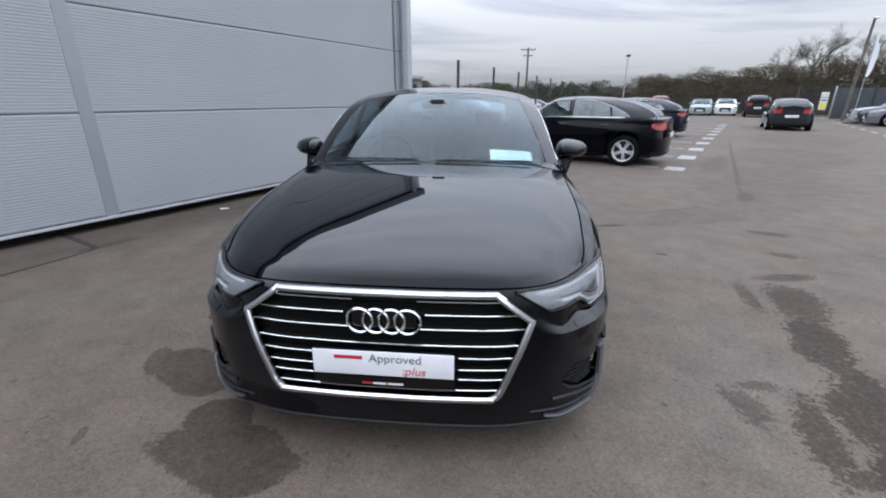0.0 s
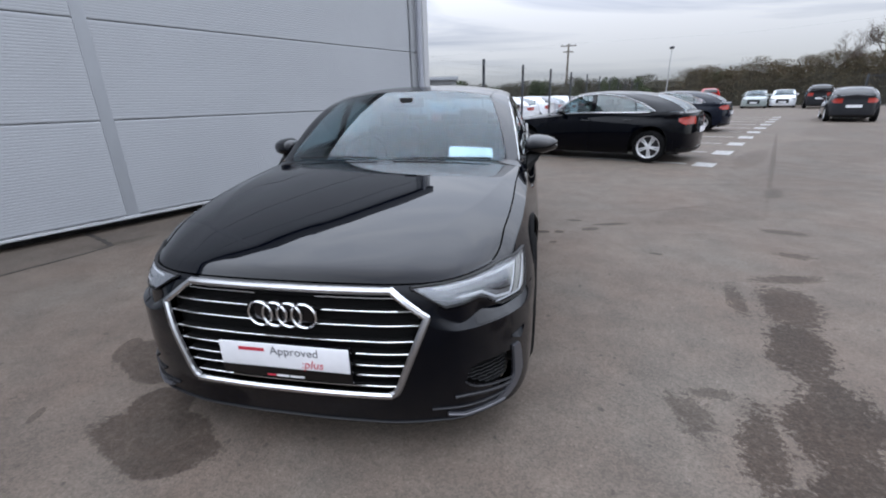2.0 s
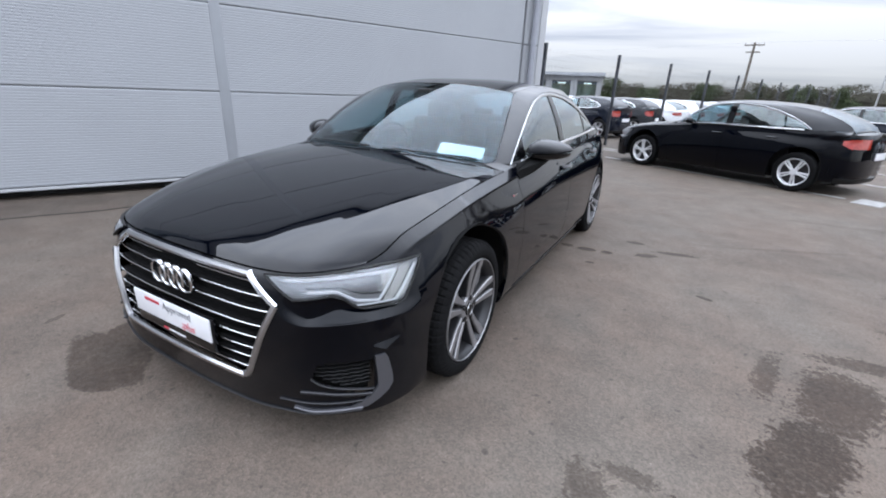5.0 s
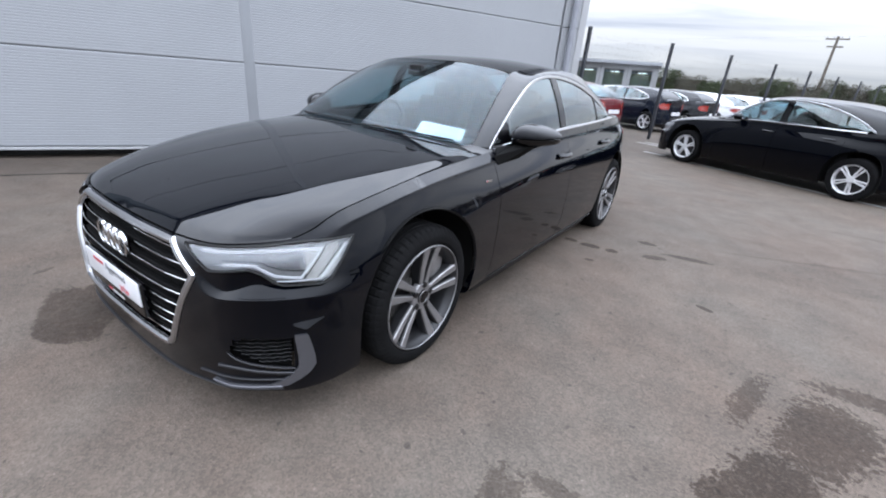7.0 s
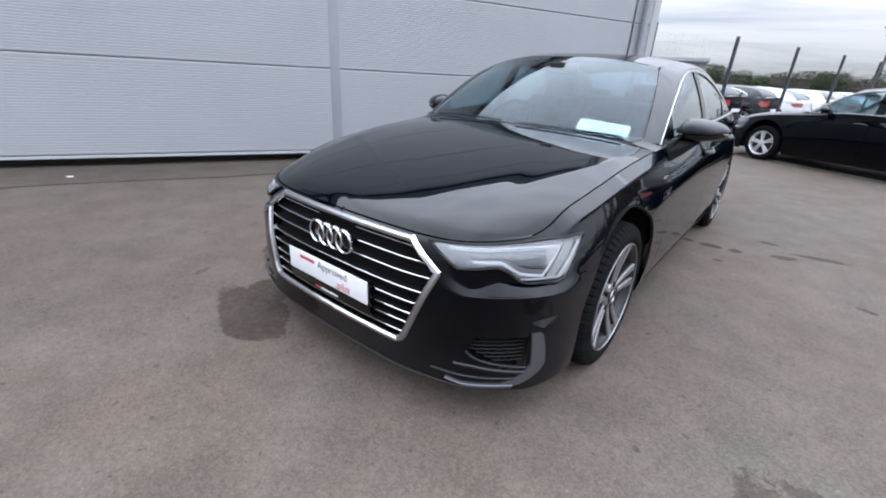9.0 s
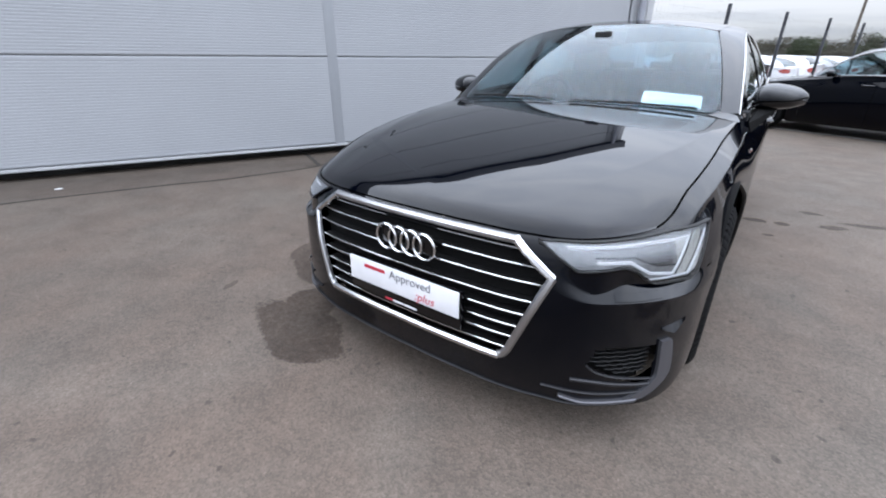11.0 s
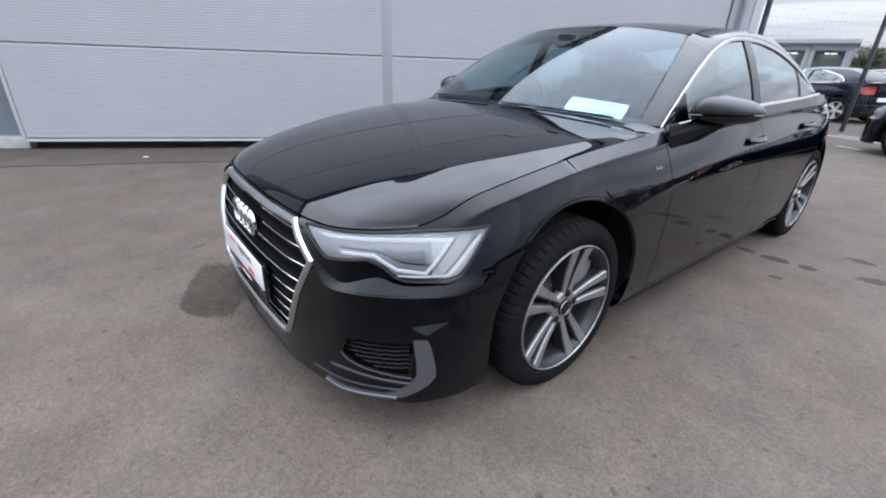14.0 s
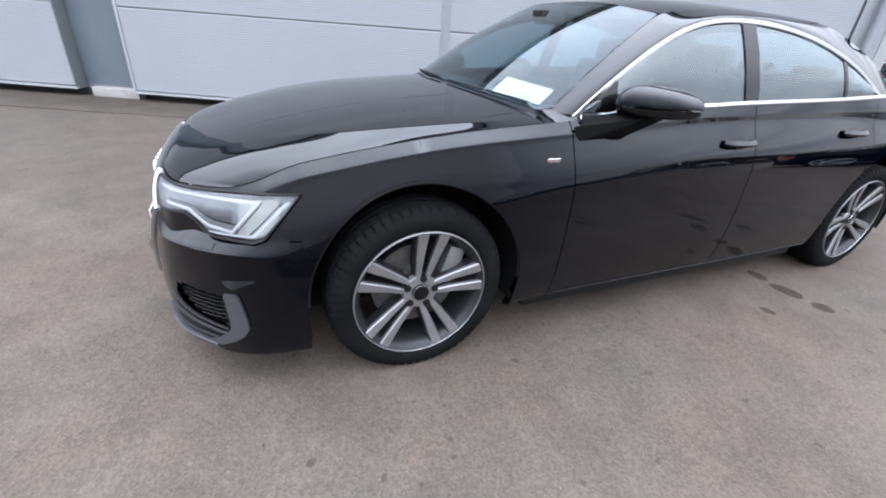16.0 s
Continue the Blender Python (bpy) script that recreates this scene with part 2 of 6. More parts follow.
def welded(vf, near=1e-4):
    """The same mesh with verts at one place made one."""
    v, f = np.asarray(vf[0], float), vf[1]
    _, first, back_ = np.unique(np.round(v / near).astype(np.int64), axis=0, return_index=True, return_inverse=True)
    back_ = back_.ravel()
    faces = []
    for q in f:
        r = list(dict.fromkeys(int(back_[i]) for i in q))
        if len(r) > 2:
            faces.append(tuple(r))
    return v[first], faces


def bar(path, normals, w, h, closed=False, round_=0.3):
    """A bar with rounded edges swept along path: w across, h proud along the normals."""
    p, n = np.asarray(path, float), np.asarray(normals, float)
    n = np.broadcast_to(n, p.shape)
    t = (np.roll(p, -1, 0) - np.roll(p, 1, 0)) if closed else np.gradient(p, axis=0)
    t = t / np.maximum(np.linalg.norm(t, axis=1, keepdims=True), 1e-9)
    s = np.cross(t, n)
    s /= np.maximum(np.linalg.norm(s, axis=1, keepdims=True), 1e-9)
    n = np.cross(s, t)
    r = round_ * min(w, h)
    sec = [(-w / 2, 0), (w / 2, 0), (w / 2, h - r), (w / 2 - r, h), (-w / 2 + r, h), (-w / 2, h - r)]
    k, c = len(sec), len(p)
    verts = np.stack([p + s * a + n * b for a, b in sec], 1).reshape(-1, 3)
    faces = []
    for i in range(c if closed else c - 1):
        j = (i + 1) % c
        faces += [(i * k + m, i * k + (m + 1) % k, j * k + (m + 1) % k, j * k + m) for m in range(k)]
    if not closed:
        faces += [tuple(range(k))[::-1], tuple((c - 1) * k + m for m in range(k))]
    return verts, faces


def lathe(profile, n=48, axis="x"):
    """A closed or open profile of (along, radius) turned round the x axis."""
    pr = np.asarray(profile, float)
    a = np.linspace(0, 2 * np.pi, n, endpoint=False)
    verts = np.stack([np.repeat(pr[None, :, 0], n, 0), np.cos(a)[:, None] * pr[None, :, 1], np.sin(a)[:, None] * pr[None, :, 1]], -1).reshape(-1, 3)
    k = len(pr)
    faces = [(i * k + j, i * k + j + 1, (i + 1) % n * k + j + 1, (i + 1) % n * k + j) for i in range(n) for j in range(k - 1)]
    return verts, faces

# ---- ground ----
def ground_material():
    m = bpy.data.materials.new("worn_tarmac")
    m.use_nodes = True
    n, l = m.node_tree.nodes, m.node_tree.links
    b = n["Principled BSDF"]
    at = n.new("ShaderNodeTexCoord").outputs["Object"]

    def noise_at(scale, detail=4, rough=0.6, vec=None, lo=0.0, hi=1.0, to=(0, 1)):
        t = n.new("ShaderNodeTexNoise")
        t.inputs["Scale"].default_value, t.inputs["Detail"].default_value, t.inputs["Roughness"].default_value = scale, detail, rough
        l.new(vec or at, t.inputs["Vector"])
        r = n.new("ShaderNodeMapRange")
        for k, v in zip(("From Min", "From Max", "To Min", "To Max"), (lo, hi, *to)):
            r.inputs[k].default_value = v
        l.new(t.outputs["Fac"], r.inputs["Value"])
        return t.outputs, r.outputs[0]

    def math_(op, a, c):
        k = n.new("ShaderNodeMath")
        k.operation = op
        for i, v in enumerate((a, c)):
            if isinstance(v, (int, float)):
                k.inputs[i].default_value = v
            else:
                l.new(v, k.inputs[i])
        return k.outputs[0]

    # stones, fine and coarse, and broad tone
    vor = n.new("ShaderNodeTexVoronoi")
    vor.inputs["Scale"].default_value = 130
    l.new(at, vor.inputs["Vector"])
    stone = n.new("ShaderNodeMapRange")
    stone.inputs["To Min"].default_value, stone.inputs["To Max"].default_value = 0.80, 1.20
    sepc = n.new("ShaderNodeSeparateColor")
    l.new(vor.outputs["Color"], sepc.inputs[0])
    l.new(sepc.outputs[0], stone.inputs["Value"])
    _, grit = noise_at(34, 5, 0.75, lo=0.32, hi=0.68, to=(0.87, 1.13))
    _, mid = noise_at(3.2, 5, 0.65, lo=0.3, hi=0.7, to=(0.79, 1.19))
    _, broad = noise_at(0.45, 4, 0.6, lo=0.3, hi=0.7, to=(0.90, 1.10))
    tone = math_("MULTIPLY", math_("MULTIPLY", stone.outputs[0], grit), math_("MULTIPLY", mid, broad))
    # pale dots and dark specks
    _, fleck = noise_at(16, 2, 0.5, lo=0.68, hi=0.73, to=(1.0, 0.60))
    tone = math_("MULTIPLY", tone, fleck)
    _, pale = noise_at(55, 2, 0.5, lo=0.70, hi=0.74, to=(1.0, 1.55))
    _, pit = noise_at(24, 3, 0.6, vec=None, lo=0.30, hi=0.25, to=(1.0, 0.62))
    tone = math_("MULTIPLY", tone, math_("MULTIPLY", pale, pit))
    # stains: middle, half sizes, turn, strength
    _, wobble = noise_at(3.0, 5, 0.6, lo=0.25, hi=0.75, to=(-0.5, 0.5))
    _, crumbs = noise_at(26.0, 5, 0.8, lo=0.30, hi=0.70, to=(-0.5, 0.5))
    _, broken = noise_at(36.0, 5, 0.85, lo=0.35, hi=0.50, to=(0.48, 1.06))
    _, worn = noise_at(22.0, 5, 0.75, lo=0.35, hi=0.62, to=(0.72, 1.10))
    wet = None
    for x, y, rx, ry, turn, depth, ragged in STAINS:
        mp = n.new("ShaderNodeMapping")
        mp.vector_type = "TEXTURE"
        mp.inputs["Location"].default_value = (x, y, 0)
        mp.inputs["Rotation"].default_value = (0, 0, radians(turn))
        mp.inputs["Scale"].default_value = (rx, ry, 1)
        l.new(at, mp.inputs[0])
        far = n.new("ShaderNodeVectorMath")
        far.operation = "LENGTH"
        l.new(mp.outputs[0], far.inputs[0])
        edge = math_("ADD", math_("ADD", far.outputs["Value"], math_("MULTIPLY", wobble, 0.5)), math_("MULTIPLY", crumbs, ragged))
        r = n.new("ShaderNodeMapRange")
        r.inputs["From Min"].default_value, r.inputs["From Max"].default_value = 1.04, 0.95
        r.inputs["To Min"].default_value, r.inputs["To Max"].default_value = 0, depth
        l.new(edge, r.inputs["Value"])
        one = math_("MULTIPLY", r.outputs[0], broken) if ragged > 0.25 else math_("MULTIPLY", r.outputs[0], worn)
        wet = one if wet is None else math_("MAXIMUM", wet, one)
    tint = n.new("ShaderNodeMix")
    tint.data_type = "RGBA"
    tint.inputs["A"].default_value, tint.inputs["B"].default_value = (*TARMAC, 1), (0.0268, 0.0187, 0.0134, 1)
    l.new(wet, tint.inputs["Factor"])
    # greyer and redder patches
    _, hue = noise_at(0.9, 5, 0.65, lo=0.35, hi=0.65, to=(0, 1))
    grey = n.new("ShaderNodeMix")
    grey.data_type, grey.blend_type = "RGBA", "MULTIPLY"
    grey.inputs["Factor"].default_value = 1.0
    patch = n.new("ShaderNodeMix")
    patch.data_type = "RGBA"
    patch.inputs["A"].default_value, patch.inputs["B"].default_value = (1.055, 0.99, 0.955, 1), (0.965, 1.0, 1.01, 1)
    l.new(hue, patch.inputs["Factor"])
    l.new(tint.outputs["Result"], grey.inputs["A"]), l.new(patch.outputs["Result"], grey.inputs["B"])
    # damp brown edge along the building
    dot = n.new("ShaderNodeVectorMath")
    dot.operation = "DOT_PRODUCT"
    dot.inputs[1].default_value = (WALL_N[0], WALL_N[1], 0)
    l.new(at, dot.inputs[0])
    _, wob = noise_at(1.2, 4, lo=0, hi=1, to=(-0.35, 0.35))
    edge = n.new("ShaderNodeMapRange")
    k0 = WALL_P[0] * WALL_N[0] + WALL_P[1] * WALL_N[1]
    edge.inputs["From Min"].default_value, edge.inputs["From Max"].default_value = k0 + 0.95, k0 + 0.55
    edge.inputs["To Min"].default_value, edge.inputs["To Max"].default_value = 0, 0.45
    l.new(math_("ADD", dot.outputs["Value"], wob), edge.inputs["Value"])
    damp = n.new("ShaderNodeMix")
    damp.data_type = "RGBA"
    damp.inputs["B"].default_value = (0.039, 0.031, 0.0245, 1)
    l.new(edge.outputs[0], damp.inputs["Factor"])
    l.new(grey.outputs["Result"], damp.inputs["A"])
    fin = n.new("ShaderNodeVectorMath")
    fin.operation = "SCALE"
    l.new(damp.outputs["Result"], fin.inputs[0])
    l.new(tone, fin.inputs["Scale"])
    l.new(fin.outputs[0], b.inputs["Base Color"])
    ro = n.new("ShaderNodeMapRange")
    ro.inputs["To Min"].default_value, ro.inputs["To Max"].default_value = 0.80, 0.86
    l.new(wet, ro.inputs["Value"])
    l.new(ro.outputs[0], b.inputs["Roughness"])
    b.inputs["Specular IOR Level"].default_value = 0.25
    bp = n.new("ShaderNodeBump")
    bp.inputs["Strength"].default_value, bp.inputs["Distance"].default_value = 0.5, 0.004
    l.new(vor.outputs["Distance"], bp.inputs["Height"])
    l.new(bp.outputs[0], b.inputs["Normal"])
    return m


TARMAC = (0.0879, 0.0713, 0.0583)
WALL_P = (-3.792, 2.052)
WALL_D = (0.431, 0.902)
WALL_N = (0.902, -0.431)
# stains: middle, half sizes, turn, depth, raggedness
STAINS = [
    (-0.68, -0.95, 0.35, 0.17, -11, 0.82, 0.15),
    (-0.82, -0.76, 0.16, 0.15, 0, 0.82, 0.15),
    (-1.15, -0.42, 0.27, 0.16, -28, 0.74, 0.15),
    (-1.42, -0.36, 0.06, 0.15, 25, 0.62, 0.3),
    (-1.35, -0.91, 0.06, 0.025, -70, 0.55, 0.6),
    (2.82, 1.21, 0.24, 0.08, 10, 0.74, 1.3),
    (2.59, 0.75, 0.33, 0.17, 70, 0.82, 1.2),
    (2.29, 0.81, 0.22, 0.06, 77, 0.70, 1.4),
    (2.35, 0.19, 0.29, 0.15, 68, 0.88, 0.9),
    (2.29, -0.12, 0.16, 0.08, 100, 0.86, 1.0),
    (2.17, -0.42, 0.34, 0.17, 58, 0.88, 1.0),
    (1.82, -0.61, 0.28, 0.08, 71, 0.82, 1.4),
    (2.04, -0.80, 0.26, 0.14, 47, 0.86, 0.8),
    (1.84, -0.84, 0.13, 0.05, 6, 0.70, 1.2),
    (1.62, -0.44, 0.14, 0.07, -101, 0.55, 2.2),
    (3.13, 1.76, 0.15, 0.07, -15, 0.62, 1.2),
    (4.22, 4.42, 0.10, 0.42, -25, 0.52, 1.1),
    (6.20, 8.60, 5.40, 0.045, 64, 0.50, 0.9),
    (1.78, 2.62, 0.20, 0.045, 12, 0.8, 0.9),
    (1.55, 2.42, 0.10, 0.05, 30, 0.8, 0.9),
    (1.42, 2.75, 0.08, 0.04, 0, 0.8, 0.9),
    (2.00, 1.69, 0.06, 0.025, -20, 0.8, 0.5),
    (0.85, 2.28, 0.065, 0.040, 0, 0.88, 0.45),
    (1.03, 2.27, 0.095, 0.050, 5, 0.88, 0.45),
    (1.14, 1.93, 0.040, 0.025, 10, 0.8, 0.45),
    (1.22, 2.29, 0.055, 0.045, 15, 0.88, 0.45),
    (3.38, 2.46, 0.19, 0.09, -20, 0.62, 1.2),
    (3.10, 1.72, 0.10, 0.04, -35, 0.6, 0.8),
    (1.58, -0.43, 0.05, 0.12, 15, 0.6, 1.6),
    (1.75, -0.28, 0.10, 0.04, 0, 0.55, 1.6),
    (-3.35, 1.45, 0.32, 0.07, 62, 0.55, 0.6),
    (2.7, 3.4, 0.8, 0.03, 25, 0.35, 0.6),
    (3.6, 5.0, 0.7, 0.05, 5, 0.30, 0.8),
    (-1.9, -1.6, 0.9, 0.6, 30, 0.14, 0.9),
    (0.9, -1.9, 0.8, 0.5, -15, 0.12, 0.9),
    (5.5, 8.0, 1.6, 0.25, 60, 0.28, 0.9),
    (8.0, 9.5, 1.2, 2.6, -30, 0.26, 0.6),
    (5.2, 5.6, 2.6, 0.9, 55, 0.20, 0.8),
    (11.5, 14.5, 3.6, 1.5, 60, 0.24, 0.8),
    (3.4, 3.3, 1.5, 0.35, 20, 0.18, 0.9),
]
gv = [(-900, -900, 0), (900, -900, 0), (900, 900, 0), (-900, 900, 0)]
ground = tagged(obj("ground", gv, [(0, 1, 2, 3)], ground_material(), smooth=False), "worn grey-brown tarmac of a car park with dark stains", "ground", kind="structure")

# ---- the clad building ----
CLAD = material("grey_metal_cladding", (0.2781, 0.2888, 0.3038), rough=0.45, metal=0.0, stain=0.04, stain_scale=0.8, grain=0.03, grain_scale=40)
FLASH = material("grey_flashing", (0.2615, 0.2722, 0.288), rough=0.4, stain=0.06, stain_scale=3)
COVER = material("grey_cover_strip", (0.2531, 0.2648, 0.2822), rough=0.45, stain=0.05, stain_scale=2)
FLASH_PALE = material("pale_flashing", (0.361, 0.3669, 0.3776), rough=0.4, stain=0.05, stain_scale=3)
REVEAL = material("grey_reveal_sheet", (0.1577, 0.1701, 0.1784), rough=0.45, stain=0.08, stain_scale=2)
RECESS = material("blue_grey_panel", (0.1328, 0.1577, 0.1784), rough=0.35, stain=0.08, stain_scale=1.5)
PIPE = material("grey_pipe_paint", (0.25, 0.26, 0.29), rough=0.4, stain=0.08, stain_scale=4)
COPING = material("dark_fascia", (0.03, 0.032, 0.036), rough=0.45, stain=0.1)
PLINTH = material("dark_plinth", (0.02, 0.02, 0.02), rough=0.9, stain=0.3, stain_scale=6)
CONCRETE = material("pale_concrete", (0.34, 0.325, 0.31), rough=0.85, stain=0.2, stain_scale=5, grain=0.15, grain_scale=90, bump=0.3)
WALL_M = Matrix(((WALL_D[0], -WALL_N[0], 0, WALL_P[0]), (WALL_D[1], -WALL_N[1], 0, WALL_P[1]), (0, 0, 1, 0), (0, 0, 0, 1)))
ROOF_Z = 5.36


def wall_box(name, u0, u1, d0, d1, z0, z1, mat, parent, label="", bevel=0.003):
    """A box in the wall's own frame: u along it, d behind its face, z up."""
    bm = box_bm((u1 - u0, d1 - d0, z1 - z0), ((u0 + u1) / 2, (d0 + d1) / 2, (z0 + z1) / 2), bevel)
    return part(name, bm, mat, parent, label, sharp=30)


def ribbed_panel(u0, u1, z0, z1):
    """A horizontal cladding panel with fine ribs, its edges folded back."""
    zs, ds = [z0, z0, z0 + 0.012], [0.045, 0.004, 0.0]
    pitch, z = 0.030, z0 + 0.03
    while z < z1 - 0.03:
        zs += [z, z + 0.004, z + 0.011, z + 0.015]
        ds += [0.0, 0.0013, 0.0013, 0.0]
        z += pitch
    zs += [z1 - 0.012, z1, z1]
    ds += [0.0, 0.004, 0.045]
    k = len(zs)
    verts = [(u, d, zz) for u in (u0, u1) for d, zz in zip(ds, zs)]
    return verts, [(i, k + i, k + i + 1, i + 1) for i in range(k - 1)]


wall_main = tagged(new("wall_main"), "grey ribbed metal cladding on a dealership building", "wall", kind="structure")
wall_main.matrix_world = WALL_M
for u0, u1, d0 in ((-16, -5.42, 0.05), (-5.42, -4.50, 0.235), (-4.50, 5.84, 0.05)):
    wall_box("wall_core", u0, u1, d0, 0.30, 0.10, ROOF_Z, FLASH, wall_main, bevel=0)
JOINTS = [0.135, 1.225, 2.255, 3.285, 4.315, 4.95]
for u0, u1 in ((-15.9, -10.58), (-10.52, -5.42), (-4.50, -0.05), (0.05, 5.30), (5.34, 5.74)):
    for z0, z1 in zip(JOINTS, JOINTS[1:]):
        v, f = ribbed_panel(u0, u1, z0 + 0.006, z1 - 0.006)
        obj("cladding_panel", v, f, CLAD, wall_main, smooth=False)
for u in (-10.55, 0.0):
    wall_box("joint_cover", u - 0.065, u + 0.065, -0.003, 0.04, 0.12, ROOF_Z - 0.40, COVER, wall_main, "flat grey joint cover strip")
wall_box("corner_trim", 5.74, 5.90, -0.012, 0.32, 0.10, ROOF_Z - 0.40, FLASH_PALE, wall_main, "pale folded corner flashing")
for u0, u1 in ((-16, -5.40), (-4.50, 5.74)):
    wall_box("drip_trim", u0, u1, -0.018, 0.04, 0.098, 0.128, FLASH_PALE, wall_main, "pale drip flashing")
wall_box("plinth", -16, 5.85, 0.20, 0.32, 0.0, 0.10, PLINTH, wall_main, "dark recessed plinth")
wall_box("coping", -16, 5.98, -0.10, 0.40, ROOF_Z - 0.40, ROOF_Z, COPING, wall_main, "dark roof-edge fascia")
# recessed bay with a flat panel
wall_box("reveal_trim", -4.545, -4.505, -0.012, 0.045, 0.10, ROOF_Z - 0.40, FLASH_PALE, wall_main, "pale reveal flashing")
wall_box("reveal_side", -5.425, -5.405, -0.004, 0.215, 0.10, ROOF_Z - 0.40, REVEAL, wall_main, "dark grey reveal return")
wall_box("reveal_side", -4.525, -4.502, 0.046, 0.215, 0.10, ROOF_Z - 0.40, REVEAL, wall_main, "dark grey reveal return")
wall_box("recessed_panel", -5.405, -4.525, 0.215, 0.233, 0.16, ROOF_Z - 0.40, RECESS, wall_main, "flat blue-grey recessed panel")
wall_box("threshold", -5.24, -4.53, 0.06, 0.232, 0.0, 0.135, CONCRETE, wall_main, "pale concrete threshold", bevel=0.012)
wall_end = tagged(wall_box("wall_end", 5.60, 5.84, 0.33, 18, 0.0, ROOF_Z, CLAD, None), "grey end wall of the clad building", "wall", kind="structure")
wall_end.matrix_world = WALL_M
roof_slab = tagged(wall_box("roof_slab", -16, 5.84, 0.42, 18, ROOF_Z - 0.3, ROOF_Z - 0.02, FLASH, None), "flat grey metal roof of the clad building", "roof", kind="structure")
roof_slab.matrix_world = WALL_M
wall_back = tagged(wall_box("wall_back", -16.2, -16, 0.05, 18, 0.0, ROOF_Z, CLAD, None), "grey far end wall of the clad building", "wall", kind="structure")
wall_back.matrix_world = WALL_M

drain = thing("downpipe", "round grey metal rainwater downpipe fixed to the cladding", "pipe", at=WALL_M)
part("pipe", rod_bm((5.52, -0.085, 0.02), (5.52, -0.085, ROOF_Z - 0.38), 0.055, n=16), PIPE, drain)
for z in (1.2, 2.3, 3.4, 4.5):
    bm = rod_bm((5.52, -0.085, z - 0.03), (5.52, -0.085, z + 0.03), 0.063, n=16)
    box_bm((0.05, 0.05, 0.04), (5.52, -0.02, z), 0.004, bm=bm)
    part("bracket", bm, PIPE, drain)

# ---- painted bay lines ----
LINE_PAINT = material("worn_white_line_paint", (0.2295, 0.2253, 0.2167), rough=0.8, stain=0.35, stain_scale=9, grain=0.25, grain_scale=60)
ROW_D = Vector((0.482, 0.876, 0)).normalized()
ROW_N = Vector((-0.88, 0.475, 0)).normalized()
ROW_P = Vector((4.28, 7.10, 0))


def line_mark(name, mid, way, length, width, label):
    a = math.atan2(way[1], way[0])
    bm = box_bm((length, width, 0.004), (mid[0], mid[1], 0.002), 0, Matrix.Rotation(a, 4, "Z"))
    return tagged(part(name, bm, LINE_PAINT, smooth=False), label, "road marking", "bay markings", kind="structure")

# ---- the black saloon ----
OUTLINE = [(0, -0.920), (0.27, -0.914), (0.41, -0.903), (0.54, -0.874), (0.66, -0.826), (0.755, -0.752), (0.834, -0.652), (0.885, -0.537), (0.915, -0.37),
           (0.934, -0.15), (0.940, 0.08), (0.939, 0.62), (0.943, 1.4), (0.943, 2.3), (0.931, 2.90), (0.892, 3.20), (0.815, 3.48), (0.70, 3.75), (0.52, 3.92), (0.3, 3.99), (0, 4.01)]
# Side profiles: inset from the outline and height, from the underside up to the shoulder.
NOSE = [(-0.14, 0.15), (-0.018, 0.170), (-0.008, 0.215), (0, 0.33), (-0.004, 0.48), (-0.018, 0.57), (-0.033, 0.625), (-0.05, 0.675), (-0.066, 0.704), (-0.082, 0.719)]
LEDGE = [(-0.13, 0.15), (-0.008, 0.172), (-0.002, 0.215), (0, 0.33), (-0.002, 0.46), (-0.004, 0.561), (-0.052, 0.598), (-0.055, 0.66), (-0.078, 0.703), (-0.098, 0.733)]
LEDGE_IN = [(-0.13, 0.15), (-0.010, 0.171), (-0.003, 0.215), (0, 0.33), (-0.003, 0.47), (-0.006, 0.559), (-0.030, 0.576), (-0.046, 0.665), (-0.072, 0.703), (-0.088, 0.726)]
CORNER = [(-0.12, 0.15), (0.002, 0.170), (0.004, 0.215), (0, 0.33), (-0.002, 0.45), (-0.003, 0.560), (-0.046, 0.590), (-0.056, 0.66), (-0.085, 0.71), (-0.108, 0.742)]
WING_F = [(-0.10, 0.16), (-0.015, 0.175), (-0.004, 0.24), (0, 0.36), (-0.001, 0.46), (-0.002, 0.545), (-0.018, 0.630), (-0.077, 0.784), (-0.080, 0.794), (-0.133, 0.826)]
WING = [(-0.10, 0.16), (-0.03, 0.19), (-0.012, 0.26), (-0.002, 0.40), (0, 0.54), (-0.004, 0.620), (-0.028, 0.725), (-0.075, 0.861), (-0.078, 0.871), (-0.133, 0.901)]
DOOR_F = [(-0.10, 0.17), (-0.05, 0.20), (-0.022, 0.28), (-0.006, 0.40), (0, 0.55), (-0.002, 0.71), (-0.014, 0.765), (-0.072, 0.901), (-0.075, 0.912), (-0.112, 0.953)]
DOOR = [(-0.10, 0.17), (-0.055, 0.20), (-0.03, 0.27), (-0.008, 0.40), (0, 0.55), (-0.002, 0.735), (-0.011, 0.800), (-0.073, 0.950), (-0.077, 0.972), (-0.093, 1.012)]
DOOR_R = [(-0.10, 0.17), (-0.055, 0.20), (-0.03, 0.27), (-0.008, 0.40), (0, 0.55), (-0.002, 0.725), (-0.011, 0.800), (-0.077, 0.965), (-0.081, 0.988), (-0.096, 1.042)]
HAUNCH = [(-0.10, 0.17), (-0.05, 0.20), (-0.02, 0.28), (-0.005, 0.42), (0, 0.56), (-0.002, 0.72), (-0.013, 0.81), (-0.060, 0.94), (-0.072, 1.0), (-0.10, 1.065)]
TAIL_S = [(-0.10, 0.19), (-0.04, 0.22), (-0.01, 0.30), (0, 0.42), (0, 0.56), (-0.004, 0.70), (-0.015, 0.81), (-0.03, 0.91), (-0.07, 0.98), (-0.13, 1.032)]
